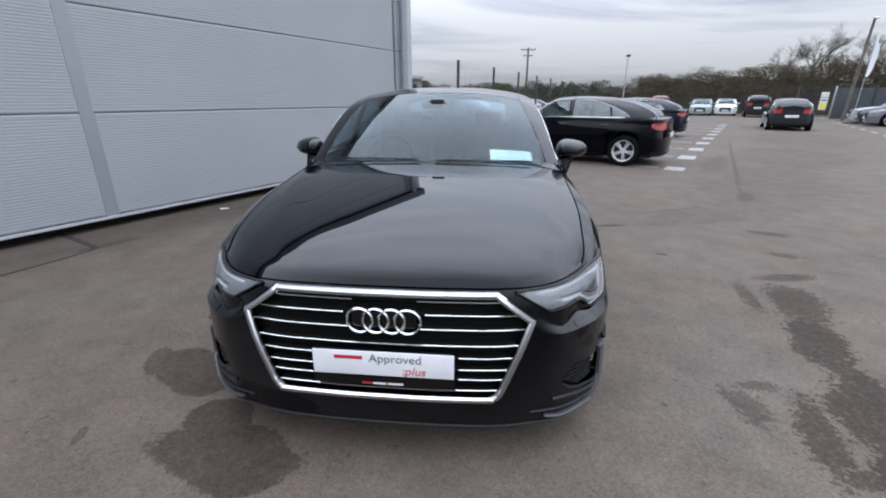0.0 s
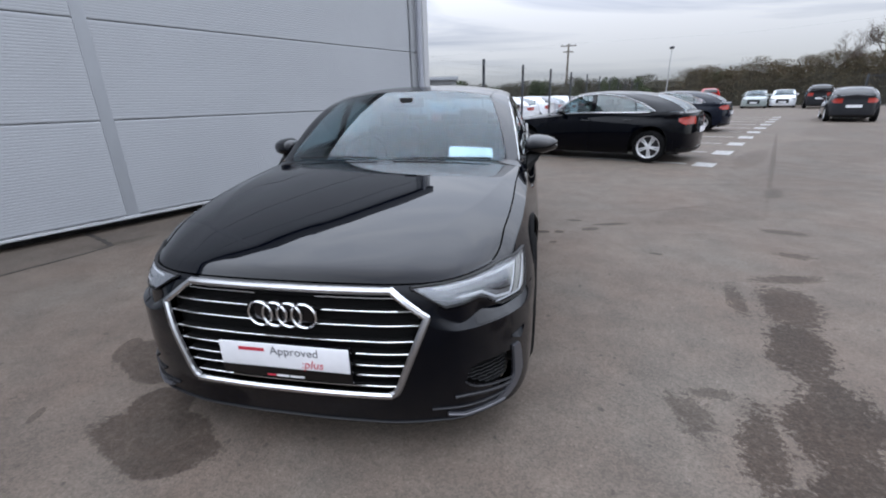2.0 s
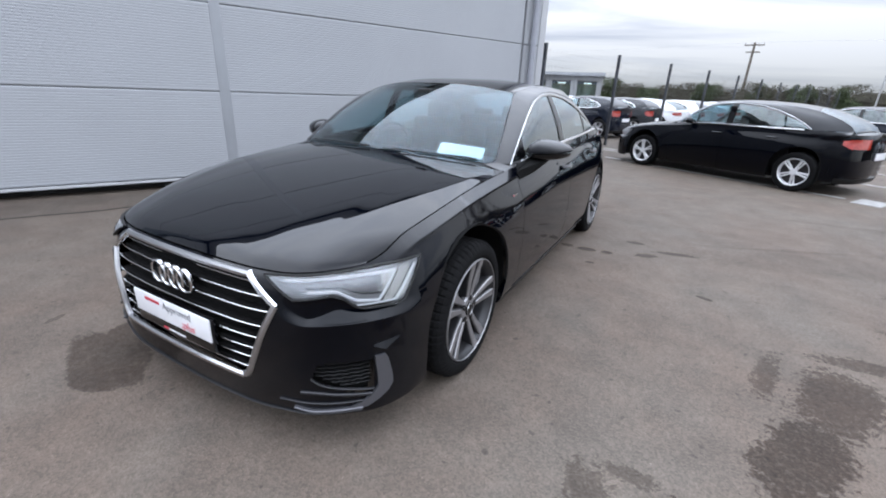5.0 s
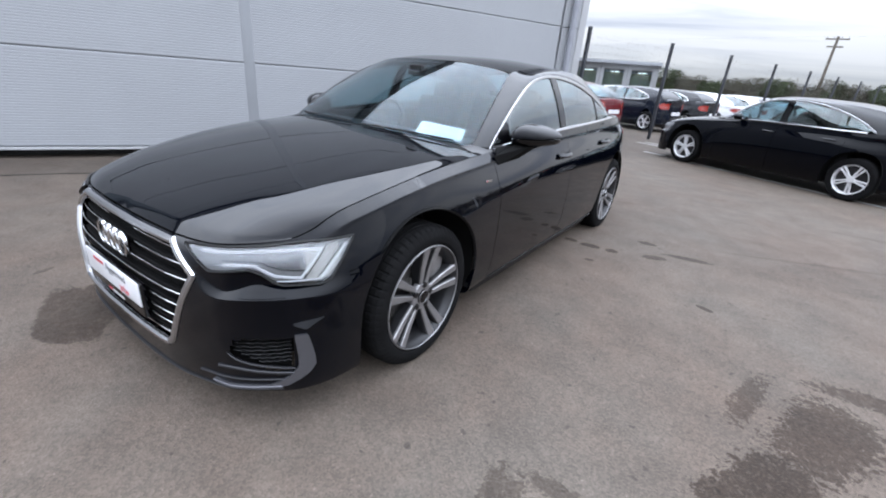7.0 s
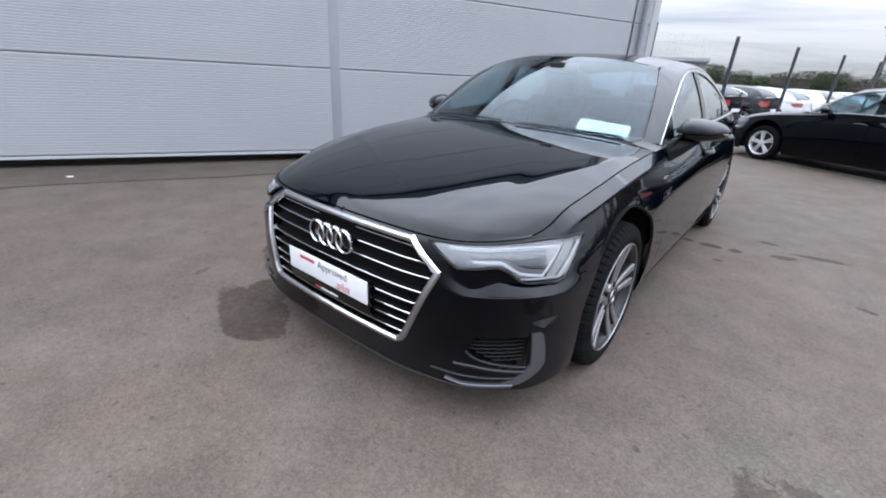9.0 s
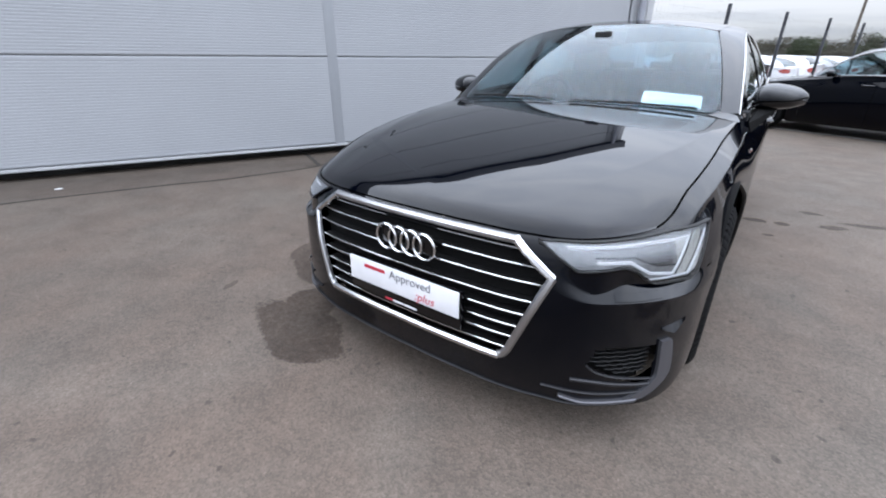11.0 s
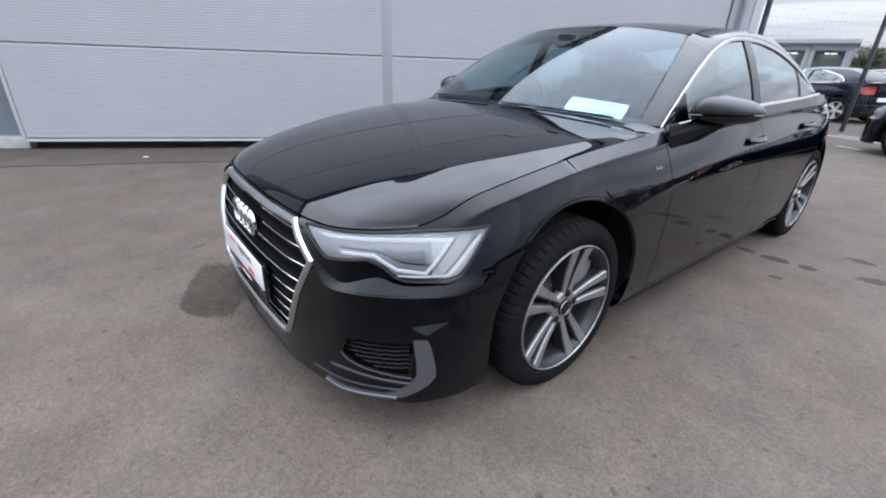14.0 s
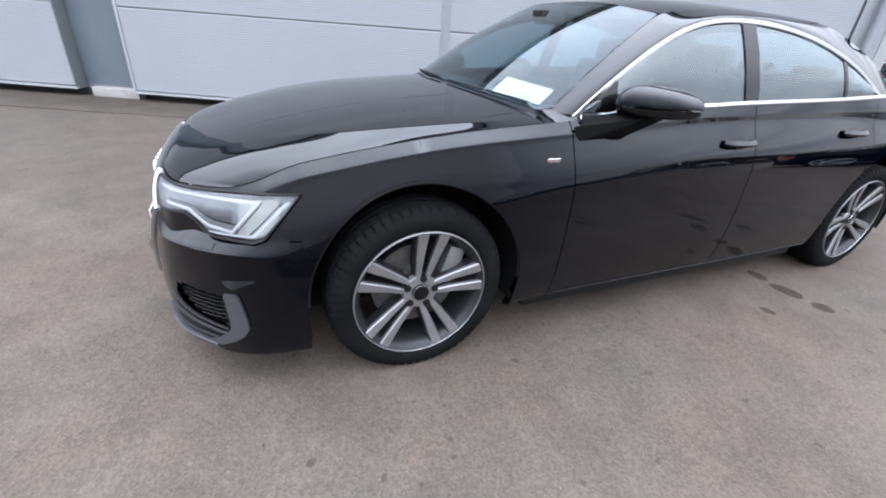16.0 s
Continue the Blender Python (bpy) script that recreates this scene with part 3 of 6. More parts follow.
TAIL_C = [(-0.14, 0.20), (-0.06, 0.23), (-0.02, 0.30), (0, 0.42), (0, 0.56), (-0.01, 0.68), (-0.02, 0.79), (-0.035, 0.90), (-0.05, 0.98), (-0.09, 1.036)]
TAIL = [(-0.14, 0.20), (-0.06, 0.23), (-0.02, 0.30), (0, 0.42), (0, 0.56), (-0.02, 0.68), (-0.035, 0.79), (-0.05, 0.90), (-0.06, 0.98), (-0.08, 1.042)]
STATIONS = [(0, NOSE), (3, NOSE), (4, LEDGE_IN), (5, LEDGE), (6, CORNER), (8, WING_F), (10, WING), (11, DOOR_F), (12, DOOR), (13, DOOR_R), (14, HAUNCH), (16, TAIL_S), (17, TAIL_C), (20, TAIL)]

OUT = np.array(OUTLINE)
OUT_S = np.r_[0, np.cumsum(np.linalg.norm(np.diff(OUT, axis=0), axis=1))]
_fine = along(OUT, 6000)
_fs = np.linspace(0, OUT_S[-1], 6000)
_ft = np.gradient(_fine, axis=0)
_fn = np.stack([-_ft[:, 1], _ft[:, 0]], -1) * -1
_fn /= np.linalg.norm(_fn, axis=1, keepdims=True)
_st = OUT_S[[i for i, _ in STATIONS]]
_pr = np.array([p for _, p in STATIONS], float)
# how crisp each profile is at each row: 1 is a hard edge
_cr = np.zeros(_pr.shape[:2] + (1,))
for _k, (_, _p) in enumerate(STATIONS):
    if _p in (LEDGE_IN, LEDGE, CORNER):
        _cr[_k, 5:7] = 1.0
    elif _p in (WING_F, WING, DOOR_F, DOOR, DOOR_R):
        _cr[_k, 7:9] = 0.8
_pr = np.concatenate([_pr, _cr], 2)


def profile(pr, v):
    """The inset and height at the rows v (N, k) of the profiles pr (N, 10, 2)."""
    crisp, pr = pr[:, :, 2:], pr[:, :, :2]
    d = np.diff(pr, axis=1)
    m = np.zeros_like(pr)
    m[:, 0], m[:, -1] = d[:, 0], d[:, -1]
    ok = d[:, :-1] * d[:, 1:] > 0
    m[:, 1:-1] = np.where(ok, 2 * d[:, :-1] * d[:, 1:] / np.where(ok, d[:, :-1] + d[:, 1:], 1), 0)
    v = np.clip(v, 0, 9)
    i = np.minimum(v.astype(int), 8)
    t = (v - i)[..., None]
    r = np.arange(len(pr))[:, None]
    m0 = m[r, i] + (d[r, i] - m[r, i]) * crisp[r, i]
    m1 = m[r, i + 1] + (d[r, i] - m[r, i + 1]) * crisp[r, i + 1]
    return (2 * t**3 - 3 * t**2 + 1) * pr[r, i] + (t**3 - 2 * t**2 + t) * m0 + (3 * t**2 - 2 * t**3) * pr[r, i + 1] + (t**3 - t**2) * m1


def skin(s, v, lift=0.0):
    """The body's side skin at the distance s along the outline and the profile row v."""
    s, v, lift = np.broadcast_arrays(np.asarray(s, float), np.asarray(v, float), np.asarray(lift, float))
    dz = profile(pch(_st, _pr, s.ravel()), v.reshape(-1, 1))[:, 0]
    c = np.stack([np.interp(s.ravel(), _fs, _fine[:, k]) for k in (0, 1)], -1)
    n = np.stack([np.interp(s.ravel(), _fs, _fn[:, k]) for k in (0, 1)], -1)
    xy = c + n * (dz[:, :1] + lift.reshape(-1, 1))
    return np.concatenate([xy, dz[:, 1:]], 1).reshape(s.shape + (3,))


def row_at(s, z):
    """The profile row at which the skin has the height z."""
    s, z = np.broadcast_arrays(np.asarray(s, float), np.asarray(z, float))
    q = np.linspace(0, 9, 181)
    pz = profile(pch(_st, _pr, s.ravel()), np.broadcast_to(q, (s.size, 181)))[:, :, 1]
    i = np.clip((pz < z.reshape(-1, 1)).sum(1) - 1, 0, 179)
    r = np.arange(s.size)
    k = np.clip((z.ravel() - pz[r, i]) / np.maximum(pz[r, i + 1] - pz[r, i], 1e-9), 0, 1)
    return ((i + k) * 0.05).reshape(s.shape)


def s_of_y(y):
    """The distance along the outline of a place on the flank."""
    i = (_fs > OUT_S[5]) & (_fs < OUT_S[18])
    return np.interp(y, _fine[i, 1], _fs[i])


def front(x, z, lift=0.0):
    """The place on the nose seen from ahead at x and z; x may be negative."""
    x, z = np.broadcast_arrays(np.asarray(x, float), np.asarray(z, float))
    a = np.abs(x).ravel()
    lo, hi = np.zeros_like(a), np.full_like(a, OUT_S[9])
    zz = z.ravel()
    for _ in range(22):
        mid = (lo + hi) / 2
        p = skin(mid, row_at(mid, zz))
        less = p[:, 0] < a
        lo, hi = np.where(less, mid, lo), np.where(less, hi, mid)
    p = skin(lo, row_at(lo, zz), lift)
    p[:, 0] *= np.sign(x.ravel() + 1e-12)
    return p.reshape(x.shape + (3,))


def nose_normal(x, z):
    e = 0.006
    du = front(np.asarray(x) + e, z) - front(np.asarray(x) - e, z)
    dv = front(x, np.asarray(z) + e) - front(x, np.asarray(z) - e)
    n = np.cross(du, dv)
    return n / np.linalg.norm(n, axis=-1, keepdims=True)


ARCH_Z, ARCH_R, WHEELBASE, AXLE = 0.356, 0.410, 2.924, 0.336


def low_edge(y, base):
    z = np.full_like(y, base)
    for c in (0.0, WHEELBASE):
        k = np.abs(y - c) < ARCH_R
        z[k] = np.maximum(z[k], ARCH_Z + np.sqrt(np.maximum(ARCH_R**2 - (y[k] - c) ** 2, 0)))
    return z


def flank(y0, y1, base=0.17, top=9.0, nv=22, low=None, nose_low=None):
    """A panel of the flank between y0 and y1, cut round the wheels."""
    ys = list(np.arange(y0, y1, 0.05)) + [y1]
    for c in (0.0, WHEELBASE):
        for a in np.linspace(0, np.pi, 41):
            ys.append(c - ARCH_R * np.cos(a))
        ys += [c - ARCH_R - 1e-4, c - ARCH_R + 1e-4, c + ARCH_R - 1e-4, c + ARCH_R + 1e-4]
    ys = np.array(sorted(y for y in set(ys) if y0 <= y <= y1))
    s = s_of_y(ys)
    zl = low_edge(ys, base) if low is None else np.maximum(low_edge(ys, base), low)
    if nose_low:
        zl = np.where(ys < -ARCH_R, nose_low, zl)
    vl = row_at(s, zl)
    cut = np.maximum(vl, 6.0)[:, None]
    v = np.concatenate([vl[:, None] + (cut - vl[:, None]) * np.linspace(0, 1, nv // 2, endpoint=False)[None], cut + (top - cut) * np.linspace(0, 1, nv)[None]], 1)
    return skin(s[:, None] + 0 * v, v)


def both(name, vf, mat, parent, label="", **kw):
    obj(name, vf[0], vf[1], mat, parent, label, **kw)
    m = mirrored(vf)
    return obj(name, m[0], m[1], mat, parent, label, **kw)


hero = thing("saloon_car", "glossy black executive saloon with chrome grille parked on tarmac", "car", "parked cars")
S_LAMP = float(s_of_y(-0.45))

# nose: one bumper skin, open at the grille and the side intakes


def in_grille(x, z):
    x = abs(x)
    if not 0.321 < z < 0.698:
        return False
    edge = np.interp(z, [0.311, 0.612, 0.706], [0.418, 0.534, 0.40])
    return x < edge - 0.008


def in_intake(x, z):
    x = abs(x)
    return 0.262 < z < 0.405 and max(0.668 + 0.35 * (z - 0.35), 0.668 + 1.5 * (0.345 - z)) < x < 0.826


ss = np.linspace(0, S_LAMP, 110)
vs = np.linspace(0, 9, 109)
nose = skin(ss[:, None] + 0 * vs[None], vs[None] + 0 * ss[:, None])


def nose_keep(i, j):
    c = nose[i : i + 2, j : j + 2].reshape(-1, 3).mean(0)
    return not (in_grille(c[0], c[2]) or in_intake(c[0], c[2]))


half = sheet(nose, skirt=0, keep=nose_keep)
ys_ = np.linspace(float(np.interp(S_LAMP, _fs, _fine[:, 1])), -ARCH_R, 12)
cheek_s = s_of_y(ys_)
cheek_top = row_at(cheek_s, 0.600)
cheek = skin(cheek_s[:, None] + 0 * np.linspace(0, 1, 18)[None], cheek_top[:, None] * np.linspace(0, 1, 18)[None])
side = sheet(cheek, skirt=0.012)
v, f = welded(joined(half, mirrored(half), side, mirrored(side)))
obj("front_bumper", v, f, PAINT, hero, "glossy black front bumper")

both("front_wing", sheet(flank(-0.45, 0.598, nose_low=0.604, nv=37), skirt=0), PAINT, hero)
both("front_door", sheet(flank(0.603, 1.632, nv=37)), PAINT, hero)
both("rear_door", sheet(flank(1.637, 2.66, nv=37)), PAINT, hero)
both("rear_wing", sheet(flank(2.665, 3.48, nv=37)), PAINT, hero)
sr = np.linspace(float(s_of_y(3.484)), OUT_S[-1], 40)
vr = np.linspace(0, 9, 40)
tail = sheet(skin(sr[:, None] + 0 * vr[None], vr[None] + 0 * sr[:, None]), skirt=0)
v, f = welded(joined(tail, mirrored(tail)))
obj("rear_bumper", v, f, PAINT, hero)


def coons(bottom, top, left, right):
    """A patch through four edge curves: bottom and top run across (n), left and right run up (m)."""
    n, m = len(bottom), len(left)
    u, w = np.linspace(0, 1, n)[:, None, None], np.linspace(0, 1, m)[None, :, None]
    b, t, l, r = bottom[:, None], top[:, None], left[None], right[None]
    return (1 - w) * b + w * t + (1 - u) * l + u * r - ((1 - u) * (1 - w) * bottom[0] + u * (1 - w) * bottom[-1] + (1 - u) * w * top[0] + u * w * top[-1])


def mirror_pts(p):
    return p * (-1, 1, 1)


# bonnet: from the nose's upper edge to the scuttle, with a crown and two folds
S_K = float(OUT_S[6])
fr = skin(np.linspace(0, S_K, 61), np.full(61, 9.0)) + (0, 0.004, 0.002)
front_edge = np.concatenate([mirror_pts(fr)[:0:-1], fr])
side_s = s_of_y(np.linspace(float(fr[-1, 1]) + 0.04, 0.50, 40))
side_e = skin(np.linspace(S_K, float(side_s[-1]), 61), np.full(61, 9.0)) + (-0.007, 0, 0.001)
side_e[0] = fr[-1]
rear_c = along([(-side_e[-1, 0], side_e[-1, 1], side_e[-1, 2]), (-0.45, 0.462, 0.984), (0, 0.440, 0.996), (0.45, 0.462, 0.984), tuple(side_e[-1])], 121)
bonnet = coons(front_edge, rear_c, mirror_pts(side_e), side_e)
w = np.linspace(0, 1, 61)[None]
mid = bonnet[60]
wish = pch([-0.84, -0.80, -0.76, -0.70, -0.50, -0.20, 0.10, 0.44], np.array([[0.719], [0.759], [0.780], [0.803], [0.859], [0.917], [0.960], [0.996]]), mid[:, 1])[:, 0]
# two creases run back from the grille's corners to the screen pillars; outside them the bonnet falls away in a hollow
fold = pch([0, 0.10, 0.20, 0.35, 0.50, 0.70, 1.0], np.array([[0.44], [0.51], [0.575], [0.69], [0.81], [0.90], [0.95]]), w[0])[:, 0]
lift = pch([0, 0.08, 0.20, 0.45, 0.70, 0.92, 1.0], np.array([[0.001], [0.005], [0.009], [0.011], [0.009], [0.001], [0.0]]), w[0])[:, 0]
# one line of the grid lies on each crease
even = np.linspace(-1, 1, 121)
a = np.array([np.sign(even) * np.interp(np.abs(even), [0, 0.6, 1], [0, k, 1]) for k in fold]).T
for j in range(61):
    bonnet[:, j] = np.array([np.interp(a[:, j], even, bonnet[:, j, k]) for k in range(3)]).T
bonnet[:, :, 2] += (1 - np.abs(a) ** 2.6) * (wish[None] - mid[:, 2][None] - lift[None])
bonnet[:, :, 2] += lift[None] * ((1 - np.maximum(np.abs(a), fold[None])) / (1 - fold[None])) ** 1.35
v, f = sheet(bonnet, skirt=0.014)
obj("bonnet", v, f, PAINT, hero, "glossy black bonnet with two folds")

# glass of the windscreen and the roof
ws_b = along([(-0.735, 0.560, 0.968), (-0.45, 0.470, 0.988), (0, 0.435, 0.998), (0.45, 0.470, 0.988), (0.735, 0.560, 0.968)], 41)
ws_t = along([(-0.575, 1.175, 1.355), (-0.33, 1.105, 1.392), (0, 1.080, 1.402), (0.33, 1.105, 1.392), (0.575, 1.175, 1.355)], 41)
ws_r = along([(0.735, 0.560, 0.968), (0.665, 0.86, 1.178), (0.575, 1.175, 1.355)], 24)
screen = coons(ws_b, ws_t, mirror_pts(ws_r), ws_r)
screen[:, :, 2] += 0.012 * (1 - np.linspace(-1, 1, 41)[:, None] ** 2) * np.sin(np.pi * np.linspace(0, 1, 24))[None]
v, f = sheet(screen, thick=0.005)
glass = obj("windscreen", v, f, GLASS, hero, "clear tinted windscreen")
glass.visible_shadow = False
rail = along([(0.575, 1.179, 1.357), (0.598, 1.50, 1.398), (0.602, 1.95, 1.408), (0.582, 2.45, 1.382), (0.545, 2.80, 1.322)], 40)
rs_t = along([(-0.545, 2.80, 1.322), (-0.3, 2.74, 1.362), (0, 2.72, 1.374), (0.3, 2.74, 1.362), (0.545, 2.80, 1.322)], 41)
roof = coons(ws_t + (0, 0.004, 0.001), rs_t, mirror_pts(rail), rail)
mid = roof[20]
wish = pch([1.08, 1.35, 1.75, 2.2, 2.73], np.array([[1.403], [1.440], [1.457], [1.440], [1.374]]), mid[:, 1])[:, 0]
roof[:, :, 2] += (1 - np.abs(np.linspace(-1, 1, 41)[:, None]) ** 2.4) * (wish - mid[:, 2])[None]
v, f = sheet(roof, skirt=0.015)
obj("roof", v, f, PAINT, hero)
rs_b = along([(-0.60, 3.40, 1.058), (-0.3, 3.44, 1.066), (0, 3.455, 1.070), (0.3, 3.44, 1.066), (0.60, 3.40, 1.058)], 41)
rs_r = along([(0.545, 2.80, 1.322), (0.575, 3.10, 1.212), (0.60, 3.40, 1.058)], 20)
back = coons(rs_t + (0, 0.003, 0), rs_b, mirror_pts(rs_r), rs_r)
v, f = sheet(back, thick=0.005)
glass = obj("rear_screen", v, f, GLASS, hero)
glass.visible_shadow = False
deck_s = skin(np.linspace(float(s_of_y(3.42)), OUT_S[-1], 40), np.full(40, 9.0))
rim_r = np.concatenate([deck_s])
deck = np.stack([np.linspace((p[0] * 0.0, max(3.46, p[1] - 0.02) if p[1] > 3.48 else 3.455, 1.070), p, 16) for p in rim_r])
deck[:, :, 2] += 0.012 * np.sin(np.pi * np.linspace(0, 1, 16))[None]
dv = sheet(deck, skirt=0)
v, f = welded(joined(dv, mirrored(dv)))
obj("boot_lid", v, f, PAINT, hero)

# flanks above the shoulder
ARC = [(0.812, 0.626, 0.966), (0.784, 0.80, 1.090), (0.752, 1.00, 1.212), (0.722, 1.18, 1.294), (0.700, 1.38, 1.345), (0.695, 1.60, 1.362), (0.702, 1.85, 1.353),
       (0.720, 2.10, 1.318), (0.746, 2.32, 1.262), (0.780, 2.52, 1.185), (0.810, 2.66, 1.108), (0.830, 2.73, 1.060)]
arc = along(ARC, 90)
top_rail = np.concatenate([ws_r[:-1], rail, rs_r[1:]])
top_rail = along(top_rail[::2], 90) + (0.004, 0, 0)
outer = arc.copy()
frame_p = np.stack([outer + (top_rail - outer) * k for k in np.linspace(0, 1, 10)], 1)
bulge = np.sin(np.pi * np.linspace(0, 1, 10) ** 0.62)[None, :, None] * 0.013
frame_p = frame_p + bulge * np.array((0.85, 0, 0.45))
both("side_frame", sheet(frame_p, skirt=0.012), PAINT, hero)
quarter_low = skin(s_of_y(np.linspace(2.72, 3.42, 24)), np.full(24, 9.0))
quarter_top = np.stack([np.linspace(arc[-1], top_rail[-1], 24)])[0]
quarter = np.stack([quarter_low + (quarter_top - quarter_low) * k for k in np.linspace(0, 1, 8)], 1)
both("rear_pillar", sheet(quarter, skirt=0.0), PAINT, hero)
a_low = skin(s_of_y(np.linspace(0.50, 0.64, 8)), np.full(8, 9.0))
a_top = np.linspace(ws_b[-1] + (-0.05, -0.028, -0.003), ws_b[-1] + (0.03, 0.10, 0.05), 8)
both("scuttle_corner", sheet(np.stack([a_low + (a_top - a_low) * k for k in np.linspace(0, 1, 5)], 1), skirt=0.0), PAINT, hero)


def arc_at(y, drop=0.0):
    """Upper edge of the side glass."""
    return np.stack([np.interp(y, arc[:, 1], arc[:, 0]), y, np.interp(y, arc[:, 1], arc[:, 2]) - drop], -1)


def belt_at(y, up=0.0):
    b = skin(s_of_y(y), np.full(len(y), 9.0))
    return b + (-0.006, 0, 0.012 + up)


def side_glass(y0, y1, n=24):
    y = np.linspace(y0, y1, n)
    lo, hi = belt_at(y), arc_at(y)
    p = lo[:, None] + (hi - lo)[:, None] * np.linspace(0, 1, 12)[None, :, None]
    p = p + (0.010 * np.sin(np.pi * np.linspace(0, 1, 12)))[None, :, None] * np.array((1, 0, 0.3)) - (0.012, 0, 0)
    return p


for name, y0, y1 in (("front_side_window", 0.665, 1.565), ("rear_side_window", 1.665, 2.355), ("quarter_window", 2.385, 2.69)):
    vf = sheet(side_glass(y0, y1), thick=0.004)
    for q in (vf, mirrored(vf)):
        g = obj(name, q[0], q[1], SIDE_GLASS, hero, "tinted side glass")
        g.visible_shadow = False
pil = side_glass(1.568, 1.662, 6) + (0.006, 0, 0)
both("centre_pillar", sheet(pil, skirt=0.02), GLOSS_BLACK, hero, "gloss black pillar cover")
pil = side_glass(2.358, 2.382, 3) + (0.004, 0, 0)
both("window_divider", sheet(pil, skirt=0.02), GLOSS_BLACK, hero)
# chrome surround of the side glass
yb = np.linspace(0.645, 2.72, 60)
low = belt_at(yb) + (0.004, 0, -0.006)
ring = np.concatenate([arc, low[::-1]])
both("window_trim", joined(bar(arc + (-0.004, 0.002, -0.006), (1.0, 0, 0.15), 0.019, 0.008), bar(low, (0.93, 0, 0.36), 0.019, 0.012)), CHROME, hero, "bright chrome window surround")

# grille
back_x = np.linspace(-0.53, 0.53, 30)
back_z = np.linspace(0.316, 0.70, 12)
bp_ = front(back_x[:, None] + 0 * back_z[None], back_z[None] + 0 * back_x[:, None], -0.055)
edge_w = np.interp(back_z, [0.311, 0.612, 0.706], [0.425, 0.54, 0.42])
bp_[:, :, 0] = np.linspace(-1, 1, 30)[:, None] * edge_w[None]
v, f = sheet(bp_, skirt=0.0)
grille = obj("grille", v, f, DARK, hero, "six-sided single-frame grille with chrome bars")


def grille_half(z):
    return float(np.interp(z, [0.311, 0.612, 0.706], [0.418, 0.534, 0.400]))


def nose_path(pts, n=12):
    """Places and normals on the nose along straight runs between corners (x, z)."""
    out = []
    for p, q in zip(pts, pts[1:]):
        for k in np.linspace(0, 1, n, endpoint=False):
            out.append((p[0] + (q[0] - p[0]) * k, p[1] + (q[1] - p[1]) * k))
    out.append(pts[-1])
    o = np.array(out)
    return front(o[:, 0], o[:, 1]), nose_normal(o[:, 0], o[:, 1])


for name, pts, wdt, mat in (("grille_frame_top", [(-0.404, 0.704), (0.404, 0.704)], 0.026, SATIN_CHROME),
                            ("grille_frame_bottom", [(-0.405, 0.312), (0.405, 0.312)], 0.026, CHROME)):
    c, n = nose_path(pts, 30)
    v, f = bar(c - n * 0.006, n, wdt, 0.018, round_=0.4)
    obj(name, v, f, mat, grille)
for sgn in (-1, 1):
    for pts, wdt, mat in (([(sgn * 0.400, 0.708), (sgn * 0.538, 0.610)], 0.026, CHROME), ([(sgn * 0.535, 0.614), (sgn * 0.432, 0.345), (sgn * 0.419, 0.324), (sgn * 0.400, 0.313)], 0.026, SATIN_CHROME)):
        c, n = nose_path(pts, 14)
        v, f = bar(c - n * 0.007, n, wdt, 0.017, round_=0.4)
        obj("grille_frame_side", v, f, mat, grille)
BARS = [(0.676, 0.120), (0.630, 0.150), (0.580, 0.130), (0.522, 0.0), (0.474, 0.275), (0.427, 0.275), (0.386, 0.275), (0.340, 0.0)]
for z, x0 in BARS:
    x1 = grille_half(z) - 0.012
    runs = [(-x1, x1)] if x0 == 0 else [(-x1, -x0), (x0, x1)]
    for p, q in runs:
        xs = np.linspace(p, q, 24)
        c = front(xs, np.full(24, z), -0.020)
        v, f = bar(c, (0, -1, 0.25), 0.0058, 0.010)
        obj("grille_bar", v, f, CHROME, grille)
    xs = np.linspace(-x1, x1, 30)
    c = front(xs, np.full(30, z - 0.004), -0.054)
    v, f = bar(c, (0, -1, 0.1), 0.012, 0.030)
    obj("grille_slat", v, f, DARK, grille, "black grille slat")
# four interlocked plain rings
bmk = box_bm((0.235, 0.012, 0.06), (0.005, -0.885, 0.616), 0.005)
emblem = part("emblem", bmk, GLOSS_BLACK, grille, "plain interlocked chrome rings on a dark base")
ang = np.linspace(0, 2 * np.pi, 40, endpoint=False)
for cx in (-0.0822, -0.0244, 0.0334, 0.0912):
    c = np.stack([cx + 0.047 * np.cos(ang), np.full(40, -0.894), 0.616 + 0.047 * np.sin(ang)], -1)
    v, f = bar(c, (0, -1, 0), 0.0092, 0.012, closed=True, round_=0.45)
    obj("ring", v, f, CHROME, emblem)

# plate and its holder
holder = obj("plate_holder", *(lambda b: ([tuple(q.co) for q in b.verts], [tuple(w_.index for w_ in fc.verts) for fc in b.faces]))(box_bm((0.530, 0.022, 0.146), (0.001, -0.915, 0.434), 0.006)), GLOSS_BLACK, hero, "black plate holder")
part("display_plate", box_bm((0.518, 0.006, 0.098), (0.001, -0.928, 0.458), 0.002), PLATE, holder, "white dealer display plate")


def lettering(name, text, size, at, mat, parent, shear=0.0, facing=None):
    """Raised letters in the built-in font, turned into a mesh; they face -y."""
    cu = bpy.data.curves.new(name, "FONT")
    cu.body, cu.size, cu.extrude, cu.shear = text, size, 0.0006, shear
    ob = bpy.data.objects.new(name, cu)
    scene.collection.objects.link(ob)
    dg = bpy.context.evaluated_depsgraph_get()
    me = bpy.data.meshes.new_from_object(ob.evaluated_get(dg))
    bpy.data.objects.remove(ob)
    me.transform(facing or pose(at[0], at[1], at[2], 90, 0, 0))
    me.materials.clear()
    me.materials.append(mat)
    o = new(name, me)
    o.parent = parent
    return o


